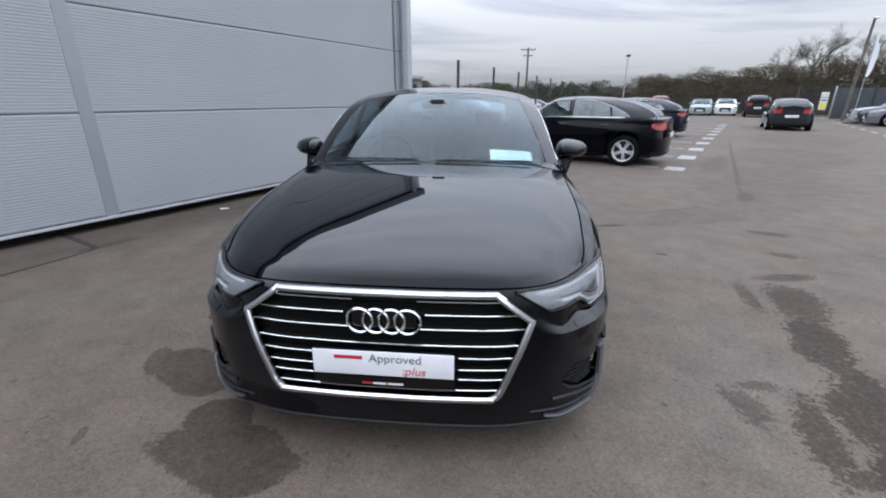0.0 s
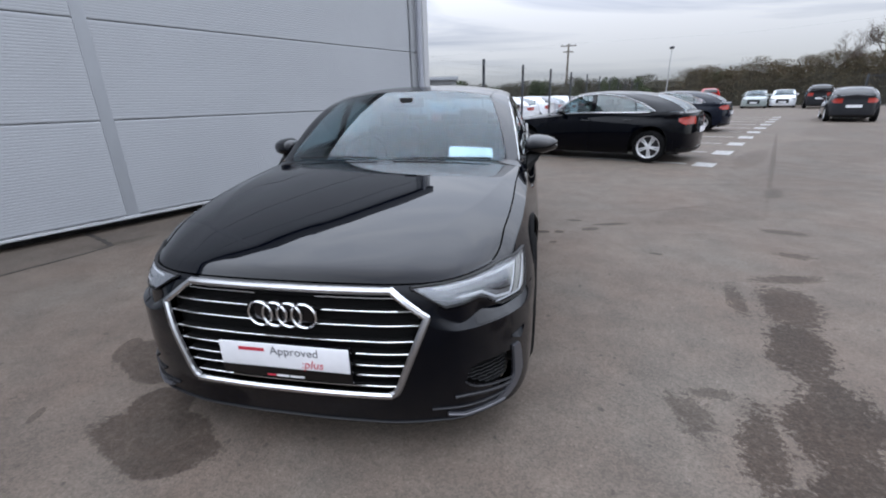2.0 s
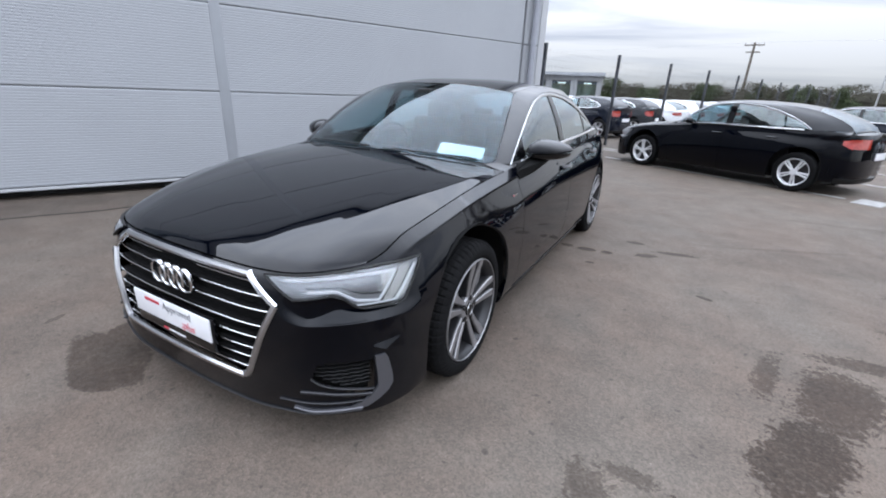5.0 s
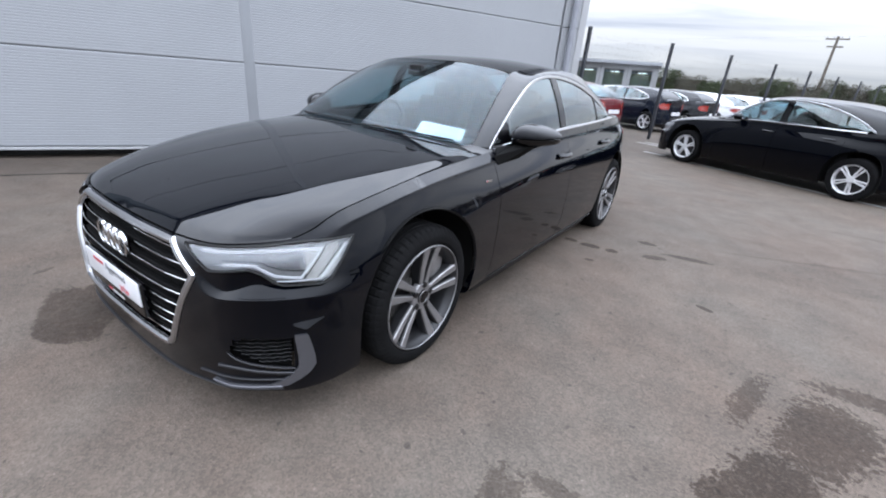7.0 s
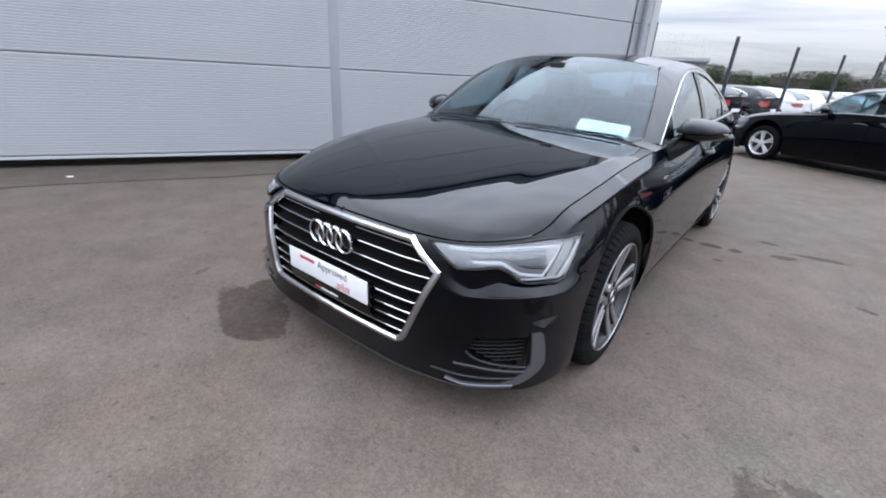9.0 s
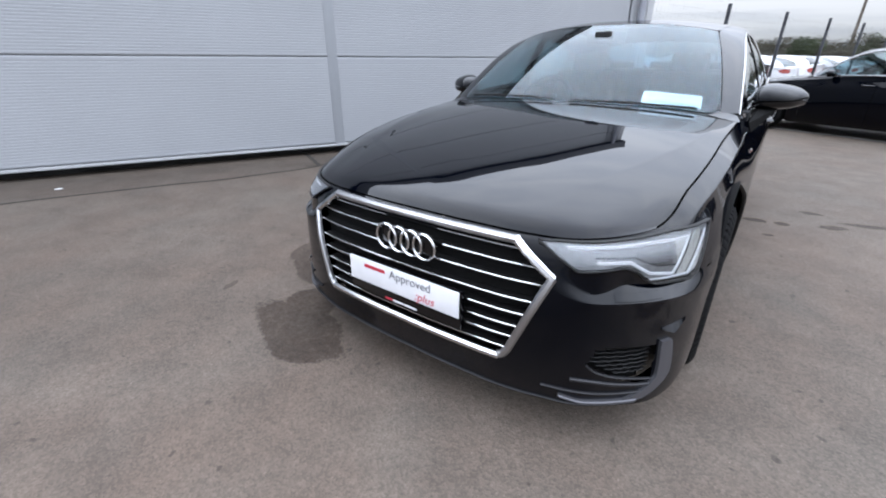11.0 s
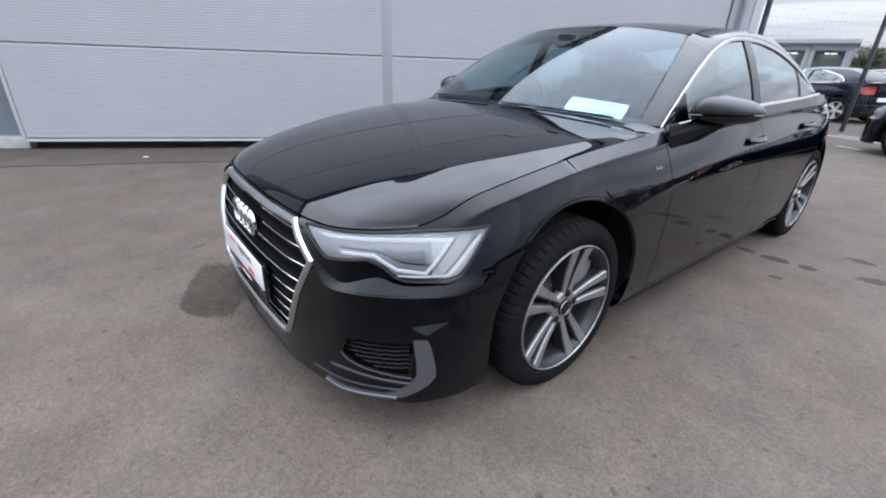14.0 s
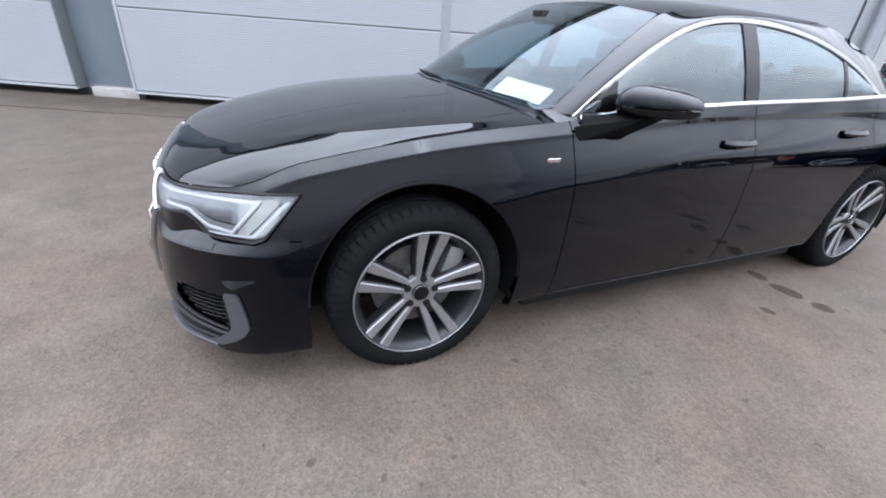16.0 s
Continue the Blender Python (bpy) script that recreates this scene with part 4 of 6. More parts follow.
lettering("lettering", "Approved", 0.048, (-0.050, -0.9317, 0.466), INK_GREY, holder)
lettering("lettering", ":plus", 0.048, (0.070, -0.9317, 0.418), INK_RED, holder, shear=0.25)
part("brand_bar", box_bm((0.105, 0.001, 0.014), (-0.125, -0.9315, 0.482)), INK_RED, holder, "red bar in place of a brand name")
for x, wd, mat in ((-0.062, 0.034, INK_RED), (-0.015, 0.05, PLATE), (0.045, 0.058, PLATE)):
    part("print_bar", box_bm((wd, 0.001, 0.008), (x, -0.9265, 0.372)), mat, holder)


# headlamps
def s_of_x(x, z):
    """Distance along the outline where the nose shows x at the height z."""
    lo, hi = 0.0, float(OUT_S[9])
    for _ in range(24):
        m_ = (lo + hi) / 2
        if skin(np.array([m_]), row_at(np.array([m_]), np.array([z])))[0, 0] < x:
            lo = m_
        else:
            hi = m_
    return lo


LA, LB = s_of_x(0.468, 0.705), float(s_of_y(-0.405))
lt = np.linspace(0, 1, 90)
lamp_top = np.interp(lt, [0, 0.03, 0.12, 0.5, 0.8, 1.0], [0.713, 0.716, 0.719, 0.730, 0.739, 0.742])
lamp_low = np.interp(lt, [0, 0.03, 0.19, 0.40, 0.47, 0.52, 0.57, 0.77, 0.825, 0.914, 0.985, 1.0], [0.712, 0.708, 0.645, 0.658, 0.640, 0.611, 0.597, 0.593, 0.606, 0.676, 0.732, 0.740])


def lamp_patch(t0, t1, k0, k1, lift, n=40, m=8):
    """A patch of the headlamp: t along it, k from its lower to its upper edge (k may be a pair of values at both ends)."""
    t = np.linspace(t0, t1, n)
    s = LA + (LB - LA) * t
    lo, hi = np.interp(t, lt, lamp_low), np.interp(t, lt, lamp_top)
    ka, kb = np.linspace(k0[0], k0[1], n), np.linspace(k1[0], k1[1], n)
    k = ka[:, None] + (kb - ka)[:, None] * np.linspace(0, 1, m)[None]
    z = lo[:, None] + (hi - lo)[:, None] * k
    return skin(s[:, None] + 0 * z, row_at(s[:, None] + 0 * z, z), lift)


def lamp_bar(pts, wdt, hgt, lift, n=16):
    """A light guide through corners (t along the lamp, height z)."""
    q = []
    for a_, b_ in zip(pts, pts[1:]):
        q += [(a_[0] + (b_[0] - a_[0]) * k, a_[1] + (b_[1] - a_[1]) * k) for k in np.linspace(0, 1, n, endpoint=False)]
    q = np.array(q + [pts[-1]])
    s = LA + (LB - LA) * q[:, 0]
    c = skin(s, row_at(s, q[:, 1]), lift)
    c2 = skin(s, row_at(s, q[:, 1]), lift + 0.01)
    n_ = c2 - c
    return bar(c, n_ / np.linalg.norm(n_, axis=1, keepdims=True), wdt, hgt)


for sgn in (1, -1):
    def put(name, vf, mat, parent, label=""):
        vf = mirrored(vf) if sgn < 0 else vf
        return obj(name, vf[0], vf[1], mat, parent, label)

    lamp = put("headlamp", sheet(lamp_patch(0, 1, (0, 0), (1, 1), 0.0028, 90, 10), skirt=0.01), GLOSS_BLACK, hero, "clear headlamp with pale light guides")
    put("reflector", sheet(lamp_patch(0.03, 0.972, (0.05, 0.07), (0.95, 0.95), 0.005, 80), skirt=0.006), LAMP_GREY, lamp, "grey metallic lamp reflector")
    put("upper_light_guide", lamp_bar([(0.13, 0.7045), (0.45, 0.7115), (0.80, 0.7130)], 0.0105, 0.004, 0.005), LAMP_WHITE, lamp)
    put("lower_light_guide", lamp_bar([(0.27, 0.672), (0.43, 0.670), (0.535, 0.632), (0.665, 0.620)], 0.0095, 0.004, 0.005), LAMP_WHITE, lamp)
    put("pale_field", sheet(lamp_patch(0.70, 0.90, (0.10, 0.12), (0.86, 0.86), 0.0062, 24, 6), skirt=0.001), LAMP_PALE, lamp, "pale ribbed field of the lamp")
    put("inner_recess", sheet(lamp_patch(0.47, 0.67, (0.44, 0.34), (0.60, 0.66), 0.0062, 24, 6), skirt=0.001), LAMP_DARK, lamp, "dark grey lamp module")
    put("guide_edge", lamp_bar([(0.26, 0.684), (0.45, 0.682), (0.575, 0.653), (0.69, 0.645)], 0.003, 0.003, 0.005), GLOSS_BLACK, lamp)
    put("base_strip", lamp_bar([(0.54, 0.612), (0.66, 0.6105), (0.775, 0.6105)], 0.004, 0.004, 0.005), LAMP_WHITE, lamp)
    for ta, tb, za, wd in ((0.665, 0.805, 0.618, 0.008), (0.775, 0.945, 0.614, 0.009)):
        put("light_segment", lamp_bar([(ta, za), (tb, 0.720)], wd, 0.004, 0.005, 10), LAMP_WHITE, lamp)
    for ta, tb, za in ((0.685, 0.822, 0.616), (0.755, 0.915, 0.616)):
        put("segment_edge", lamp_bar([(ta, za), (tb, 0.718)], 0.0025, 0.003, 0.005, 10), GLOSS_BLACK, lamp)
    rim_t = np.r_[np.linspace(0.0, 1.0, 60), np.linspace(1.0, 0.0, 90)[1:-1]]
    rim_z = np.where(np.arange(len(rim_t)) < 60, np.interp(rim_t, lt, lamp_top), np.interp(rim_t, lt, lamp_low))
    rs_ = LA + (LB - LA) * rim_t
    rc, rn = skin(rs_, row_at(rs_, rim_z), 0.002), skin(rs_, row_at(rs_, rim_z), 0.012)
    put("lamp_seal", bar(rc, (rn - rc) / 0.01, 0.0055, 0.0125, closed=True), SATIN_BLACK, lamp, "black lamp seal")
    cover = put("lens", sheet(lamp_patch(0.005, 0.995, (0, 0), (1, 1), 0.0125, 90, 10), thick=0.003), LENS, lamp, "clear lamp cover")
    cover.visible_shadow = False

    # side intake with slats, blade and lip
    zi = np.linspace(0.25, 0.42, 10)
    xi = np.linspace(0.63, 0.822, 20)
    vf = sheet(front(xi[:, None] + 0 * zi[None], zi[None] + 0 * xi[:, None], -0.045), skirt=0)
    intake = put("side_intake", vf, DARK, hero, "black slatted side air intake")
    for z in (0.392, 0.376, 0.360, 0.344, 0.328, 0.312, 0.296):
        xs = np.linspace(max(0.672, 0.672 + 1.5 * (0.345 - z)), 0.822, 30)
        wave = 0.0012 * np.sin(np.linspace(0, 9 * np.pi, 30))
        put("intake_slat", bar(front(xs, z + wave, -0.030), (0.4, -0.9, 0.1), 0.0045, 0.014), SATIN_BLACK, intake)
    # strips that sweep under the intake to the blade
    for pts_, wd, ht, lf in (([(0.664, 0.346), (0.682, 0.326), (0.725, 0.303), (0.780, 0.286), (0.828, 0.272)], 0.006, 0.010, -0.004),
                             ([(0.628, 0.286), (0.680, 0.283), (0.740, 0.270), (0.828, 0.252)], 0.012, 0.010, -0.002),
                             ([(0.545, 0.243), (0.630, 0.240), (0.720, 0.234), (0.815, 0.230)], 0.006, 0.008, 0.0)):
        q_ = along(pts_, 26)
        put("intake_strip", bar(front(q_[:, 0], q_[:, 1], lf), nose_normal(q_[:, 0], q_[:, 1]), wd, ht), STRIP, intake, "dark satin strip")
    # blade: a flat wedge that stands at the corner and sweeps in along the lip
    zb = np.array([0.414, 0.40, 0.36, 0.32, 0.28, 0.25, 0.226, 0.204])
    xa = np.array([0.828, 0.828, 0.831, 0.834, 0.835, 0.822, 0.800, 0.765])
    xb = np.array([0.848, 0.852, 0.857, 0.861, 0.863, 0.855, 0.838, 0.812])
    k_ = np.linspace(0, 7, 24)
    zb, xa, xb = (np.interp(k_, np.arange(8), q) for q in (zb, xa, xb))
    xx = xa[:, None] + (xb - xa)[:, None] * np.linspace(0, 1, 5)[None]
    blade_p = front(xx, zb[:, None] + 0 * xx, 0.011)
    put("corner_blade", sheet(blade_p, skirt=0.012), BLADE, hero, "grey satin corner blade")
    xs = np.linspace(0.60, 0.80, 30)
    zz = 0.216 - 0.014 * np.clip((xs - 0.60) / 0.06, 0, 1)
    put("lip_blade", bar(front(xs, zz), nose_normal(xs, zz), 0.011, 0.014), BLADE, hero, "grey satin lower blade")
    # fold over the blade: its face looks up
    k_ = np.linspace(0, 1, 14)
    xs = 0.826 + 0.048 * k_
    zt = 0.462 + 0.008 * k_
    sag = 0.026 * np.interp(k_, [0, 0.45, 1], [0.30, 1.0, 0.15])
    top_, edge_ = front(xs, zt, 0.0006), front(xs, zt - sag, 0.0006 + 0.016 * np.interp(k_, [0, 0.4, 1], [0.2, 1.0, 0.1]))
    foot_ = front(xs, zt - sag - 0.004, 0.0)
    put("corner_fold", sheet(np.stack([foot_, edge_, top_], 1), skirt=0), PAINT, hero)
    # small washer cover line and reflector under the lamp
    xs = np.linspace(0.70, 0.80, 12)
    put("washer_cover", bar(front(xs, np.full(12, 0.572)), nose_normal(xs, np.full(12, 0.572)), 0.028, 0.0022), PAINT, hero)
xs = np.linspace(-0.80, 0.80, 80)
zz = np.full(80, 0.186)
v, f = bar(front(xs, zz, -0.002), nose_normal(xs, np.full(80, 0.205)), 0.005, 0.009)
obj("front_lip", v, f, STRIP, hero, "thin dark front lip")


# wheels
def tyre_mesh(n=300):
    pr = [(-0.205, 0.250), (-0.232, 0.275), (-0.240, 0.305), (-0.230, 0.332), (-0.208, 0.347), (-0.165, 0.350), (-0.162, 0.342), (-0.154, 0.342), (-0.151, 0.350),
          (-0.124, 0.351), (-0.121, 0.342), (-0.113, 0.342), (-0.110, 0.351), (-0.083, 0.350), (-0.080, 0.342), (-0.072, 0.342), (-0.069, 0.350),
          (-0.038, 0.347), (-0.018, 0.336), (-0.004, 0.312), (0.0, 0.296), (-0.004, 0.276), (-0.010, 0.270), (-0.012, 0.262), (-0.022, 0.255), (-0.040, 0.250)]
    v, f = lathe([(x * 0.87, r) for x, r in pr], n)
    k = len(pr)
    # grooves between the shoulder blocks
    for i in [q for q in range(n) if q % 5 == 0]:
        for j, deep in ((3, 0.006), (4, 0.009), (17, 0.010), (18, 0.009), (19, 0.003)):
            r = np.hypot(v[i * k + j, 1], v[i * k + j, 2])
            v[i * k + j, 1:] *= (r - deep) / r
    return v, f


def spoke_mesh(r0, r1, o0, o1, w0, w1, face0, face1, depth, turn):
    """A tapered spoke in the wheel's plane (y, z), its face towards +x."""
    pts = []
    for r, o, w_, fx in ((r0, o0, w0, face0), ((r0 + r1) / 2, (o0 + o1) / 2, (w0 + w1) / 2, (face0 + face1) / 2 - 0.004), (r1, o1, w1, face1)):
        b = min(0.004, w_ * 0.2)
        for x_, q in ((fx - depth, -w_ / 2), (fx - b, -w_ / 2), (fx, -w_ / 2 + b), (fx, w_ / 2 - b), (fx - b, w_ / 2), (fx - depth, w_ / 2)):
            pts.append((x_, o + q, r))
    faces = []
    for i in range(2):
        faces += [(i * 6 + m, i * 6 + (m + 1) % 6, i * 6 + 6 + (m + 1) % 6, i * 6 + 6 + m) for m in range(6)]
    faces += [(5, 4, 3, 2, 1, 0), (12, 13, 14, 15, 16, 17)]
    p = np.array(pts)
    c, s = math.cos(turn), math.sin(turn)
    return np.stack([p[:, 0], p[:, 1] * c - p[:, 2] * s, p[:, 1] * s + p[:, 2] * c], -1), faces


def wheel(parent, at, sgn, turn):
    """A wheel with five double spokes; its face looks along sgn * x."""
    hub = obj("wheel", *lathe([(-0.20, 0.252), (-0.19, 0.236), (-0.05, 0.228), (-0.022, 0.240), (-0.010, 0.253), (-0.006, 0.259), (-0.012, 0.264), (-0.03, 0.258)], 96), ALLOY_DARK, parent, "five double-spoke alloy wheel")
    hub.matrix_basis = pose(*at) @ (Matrix() if sgn > 0 else pose(0, 0, 0, 0, 0, 180)) @ pose(0, 0, 0, turn, 0, 0)
    v, f = tyre_mesh()
    # the tyre stands flat on the ground
    c, s = math.cos(radians(turn)), math.sin(radians(turn))
    high = np.maximum(v[:, 1] * s + v[:, 2] * c, 0.001 - at[2])
    side = v[:, 1] * c - v[:, 2] * s
    v = np.stack([v[:, 0], side * c + high * s, high * c - side * s], -1)
    obj("tyre", v, f, RUBBER, hub, "black rubber tyre", sharp=25)
    obj("rim_lip", *lathe([(-0.012, 0.2555), (-0.006, 0.2565), (-0.003, 0.258), (-0.005, 0.2610), (-0.012, 0.263)], 96), ALLOY, hub, "machined rim edge")
    for k in range(5):
        a_ = 2 * math.pi * k / 5
        webs = []
        for o in (-1, 1):
            v, f = spoke_mesh(0.040, 0.250, o * 0.0165, o * 0.0430, 0.019, 0.043, -0.034, -0.010, 0.006, a_)
            obj("spoke", v, f, ALLOY, hub, "machined spoke face", sharp=20)
            webs.append(spoke_mesh(0.040, 0.248, o * 0.0160, o * 0.0430, 0.025, 0.054, -0.040, -0.016, 0.050, a_))
        v, f = joined(*webs)
        obj("spoke_web", v, f, ALLOY_DARK, hub, "grey spoke sides")
        y_, z_ = -math.sin(a_) * 0.058, math.cos(a_) * 0.058
        part("bolt", rod_bm((-0.045, y_, z_), (-0.0245, y_, z_), 0.0150, 0.0140, 12), SATIN_BLACK, hub)
    obj("hub_disc", *lathe([(-0.06, 0.0), (-0.06, 0.07), (-0.040, 0.072), (-0.031, 0.066), (-0.029, 0.040), (-0.030, 0.0001)], 40), ALLOY, hub)
    obj("centre_cap", *lathe([(-0.031, 0.036), (-0.022, 0.034), (-0.020, 0.030), (-0.0205, 0.0001)], 32), GLOSS_BLACK, hub, "dark centre cap")
    obj("cap_ring", *lathe([(-0.022, 0.0345), (-0.0185, 0.0335), (-0.0185, 0.0310), (-0.022, 0.0305)], 32), SATIN_CHROME, hub)
    return hub


for y_ in (0.0, WHEELBASE):
    for sgn in (1, -1):
        wheel(hero, (sgn * 0.926, y_, AXLE), sgn, -9 * sgn if y_ == 0 else 27)
        obj("brake_disc", *[(q if i else q * (1, 1, 1) + (sgn * 0.815, y_, AXLE)) for i, q in enumerate(lathe([(-0.012, 0.09), (-0.012, 0.172), (0.012, 0.172), (0.012, 0.09), (0.03, 0.085), (0.03, 0.06)], 48))], STEEL, hero, "grey brake disc")
        bm = box_bm((0.07, 0.075, 0.17), (sgn * 0.835, y_ + 0.135, 0.41), 0.02, Matrix.Rotation(radians(-18), 4, "X"))
        part("brake_caliper", bm, ALLOY, hero, "grey brake caliper")
        # arch liner: a closed dark half drum
        a_ = np.linspace(-0.30, np.pi + 0.30, 30)
        xs = np.array([0.905, 0.60])
        p = np.stack([np.stack([np.full(30, x_ * sgn), y_ - (ARCH_R + 0.012) * np.cos(a_), ARCH_Z + (ARCH_R + 0.012) * np.sin(a_)], -1) for x_ in xs], 1)
        v, f = sheet(p, skirt=0)
        cen = len(v)
        v = np.concatenate([v, [(0.60 * sgn, y_, ARCH_Z)]])
        f = f + [(i * 2 + 1, i * 2 + 3, cen) for i in range(29)]
        obj("arch_liner", v, f, DARK, hero, "black wheel arch liner")
        lip_a = np.linspace(0, np.pi, 50)
        ly, lz = y_ - ARCH_R * np.cos(lip_a), ARCH_Z + ARCH_R * np.sin(lip_a)
        sl = s_of_y(ly)
        c = skin(sl, row_at(sl, lz), -0.0145) * (sgn, 1, 1)
        out = np.stack([np.zeros(50), -np.cos(lip_a), np.sin(lip_a)], -1)
        v, f = bar(c, np.broadcast_to((sgn * 1.0, 0, 0), c.shape), 0.012, 0.0125)
        obj("arch_lip", v, f, SATIN_BLACK, hero)
part("underbody", box_bm((1.25, 4.3, 0.10), (0, 1.5, 0.215), 0.02), DARK, hero, "dark underbody")
part("front_undertray", box_bm((1.02, 0.36, 0.04), (0, -0.60, 0.190), 0.01), DARK, hero, "dark undertray")
part("bulkhead", box_bm((1.30, 0.03, 0.62), (0, 0.48, 0.56), 0.01), DARK, hero, "dark bulkhead")
part("radiator_panel", box_bm((1.2, 0.02, 0.48), (0, -0.72, 0.42), 0.005), DARK, hero, "dark radiator panel")
for sgn in (1, -1):
    part("sill", box_bm((0.06, 1.95, 0.10), (sgn * 0.845, 1.47, 0.20), 0.02), SATIN_BLACK, hero, "satin black sill")

# door mirrors
for sgn in (1, -1):
    def shell(upper):
        """One half of the mirror's housing: a domed cap above, a fuller bowl below, cut by a level line."""
        bm = bmesh.new()
        bmesh.ops.create_uvsphere(bm, u_segments=40, v_segments=24, radius=1.0)
        bmesh.ops.bisect_plane(bm, geom=bm.verts[:] + bm.edges[:] + bm.faces[:], plane_co=(0, 0, 0), plane_no=(0, 0, -1 if upper else 1), clear_outer=True)
        for q in bm.verts:
            x_, y2, z_ = q.co
            sx, sy, sz = (math.copysign(abs(k) ** e_, k) for k, e_ in ((x_, 0.72), (y2, 0.75), (z_, 1.0 if upper else 0.62)))
            k = 1 - 0.30 * max(0, sx) ** 2
            sy *= 0.55 if sy > 0 else 1
            up = 0.094 * (1 - 0.50 * (0.5 + 0.5 * sx)) if upper else 0.046 * (1 - 0.25 * (0.5 + 0.5 * sx))
            grow = 1.0 if upper else 0.965
            q.co = (sgn * (0.950 + 0.117 * sx * grow), 0.926 + (0.138 * sy * k + 0.062 * sx) * grow, 1.026 + (0.0 if upper else -0.007) + sz * up + 0.006 * sx)
        bmesh.ops.holes_fill(bm, edges=bm.edges[:], sides=0)
        bmesh.ops.recalc_face_normals(bm, faces=bm.faces)
        return bm

    mirror = part("door_mirror", shell(True), PAINT, hero, "glossy black door mirror")
    part("lower_housing", shell(False), GLOSS_BLACK, mirror)
    part("seam", box_bm((0.19, 0.11, 0.010), (sgn * 0.948, 0.922, 1.022), 0.004, Matrix.Rotation(radians(25 * sgn), 4, "Z")), SATIN_BLACK, mirror, "dark turn signal strip")
    gm = box_bm((0.150, 0.006, 0.062), (sgn * 0.945, 0.996, 1.030), 0.002, Matrix.Rotation(radians(27 * sgn), 4, "Z"))
    part("mirror_glass", gm, material("mirror_silver", (0.85, 0.86, 0.88), rough=0.02, metal=1.0) if sgn > 0 else bpy.data.materials["mirror_silver"], mirror)
    bm = bmesh.new()
    for q in ((0.858, 0.60, 0.935), (0.876, 0.63, 0.888), (0.850, 0.85, 0.972), (0.890, 0.84, 0.905), (0.905, 0.80, 0.952), (0.905, 0.80, 0.938), (0.965, 0.885, 0.992), (0.965, 0.965, 0.992), (0.885, 0.835, 0.998), (0.885, 0.93, 0.998)):
        bm.verts.new((sgn * q[0], q[1], q[2]))
    bmesh.ops.convex_hull(bm, input=bm.verts)
    bmesh.ops.recalc_face_normals(bm, faces=bm.faces)
    part("mirror_foot", bm, DARK, mirror, "black mirror foot", sharp=30)
    tri = [(sgn * 0.806, 0.655, 0.975), (sgn * 0.83, 0.83, 0.992), (sgn * 0.790, 0.83, 1.10), (sgn * 0.79, 0.655, 0.972), (sgn * 0.81, 0.83, 0.990), (sgn * 0.770, 0.83, 1.095)]
    obj("mirror_triangle", tri, [(0, 1, 2), (5, 4, 3), (0, 3, 4, 1), (1, 4, 5, 2), (2, 5, 3, 0)], GLOSS_BLACK, hero, "gloss black corner cover", smooth=False)
    # door handles in their scoops
    for yc, zc in ((1.515, 0.862), (2.455, 0.888)):
        t_ = np.linspace(0, 1, 15)
        yy = yc - 0.10 + 0.20 * t_
        sh = s_of_y(yy)
        grip = skin(sh, row_at(sh, np.full(15, zc)), 0.002 + 0.028 * np.sin(np.pi * t_) ** 0.5)
        v, f = bar(grip * (sgn, 1, 1), (sgn, 0, 0.75), 0.030, 0.014, round_=0.35)
        obj("door_handle", v, f, PAINT, hero, "glossy black door handle")
        yy2 = yc - 0.055 + 0.11 * np.linspace(0, 1, 16)
        half_h = 0.030 * np.sqrt(np.clip(1 - np.linspace(-1, 1, 16) ** 2, 0.02, 1))
        sh = s_of_y(yy2)
        zz2 = zc - 0.002 + half_h[:, None] * np.linspace(-1, 1, 7)[None]
        pz = skin(sh[:, None] + 0 * zz2, row_at(sh[:, None] + 0 * zz2, zz2), 0.0018)
        vf = sheet(pz, skirt=0.004)
        vf = mirrored(vf) if sgn < 0 else vf
        obj("handle_scoop", vf[0], vf[1], GLOSS_BLACK, hero)
    # wing badge
    sb = s_of_y(np.linspace(0.478, 0.532, 6))
    c = skin(sb, row_at(sb, np.full(6, 0.823)), 0.0)
    v, f = bar(c * (sgn, 1, 1), (sgn, 0, 0.05), 0.015, 0.004)
    badge = obj("wing_badge", v, f, CHROME, hero, "small plain chrome badge")
    sb = s_of_y(np.linspace(0.482, 0.488, 3))
    v, f = bar(skin(sb, row_at(sb, np.full(3, 0.823)), 0.004) * (sgn, 1, 1), (sgn, 0, 0.05), 0.008, 0.001)
    obj("badge_square", v, f, INK_RED, badge)
    # thin bright sill line
    yy = np.linspace(0.62, 2.50, 40)
    sh = s_of_y(yy)
    v, f = bar(skin(sh, np.full(40, 1.35), 0.001) * (sgn, 1, 1), (sgn, 0, 0), 0.006, 0.004)
    obj("sill_line", v, f, PAINT, hero)

# wipers, scuttle, aerial
def screen_at(x, k, behind):
    """A place behind the windscreen: x across, k up it."""
    i = np.interp(x, screen[:, 0, 0], np.arange(41))
    col = np.array([[np.interp(i, np.arange(41), screen[:, j, q]) for q in range(3)] for j in range(24)])
    return np.array([np.interp(k, np.linspace(0, 1, 24), col[:, q]) for q in range(3)]) + (0, behind, -behind * 0.6)


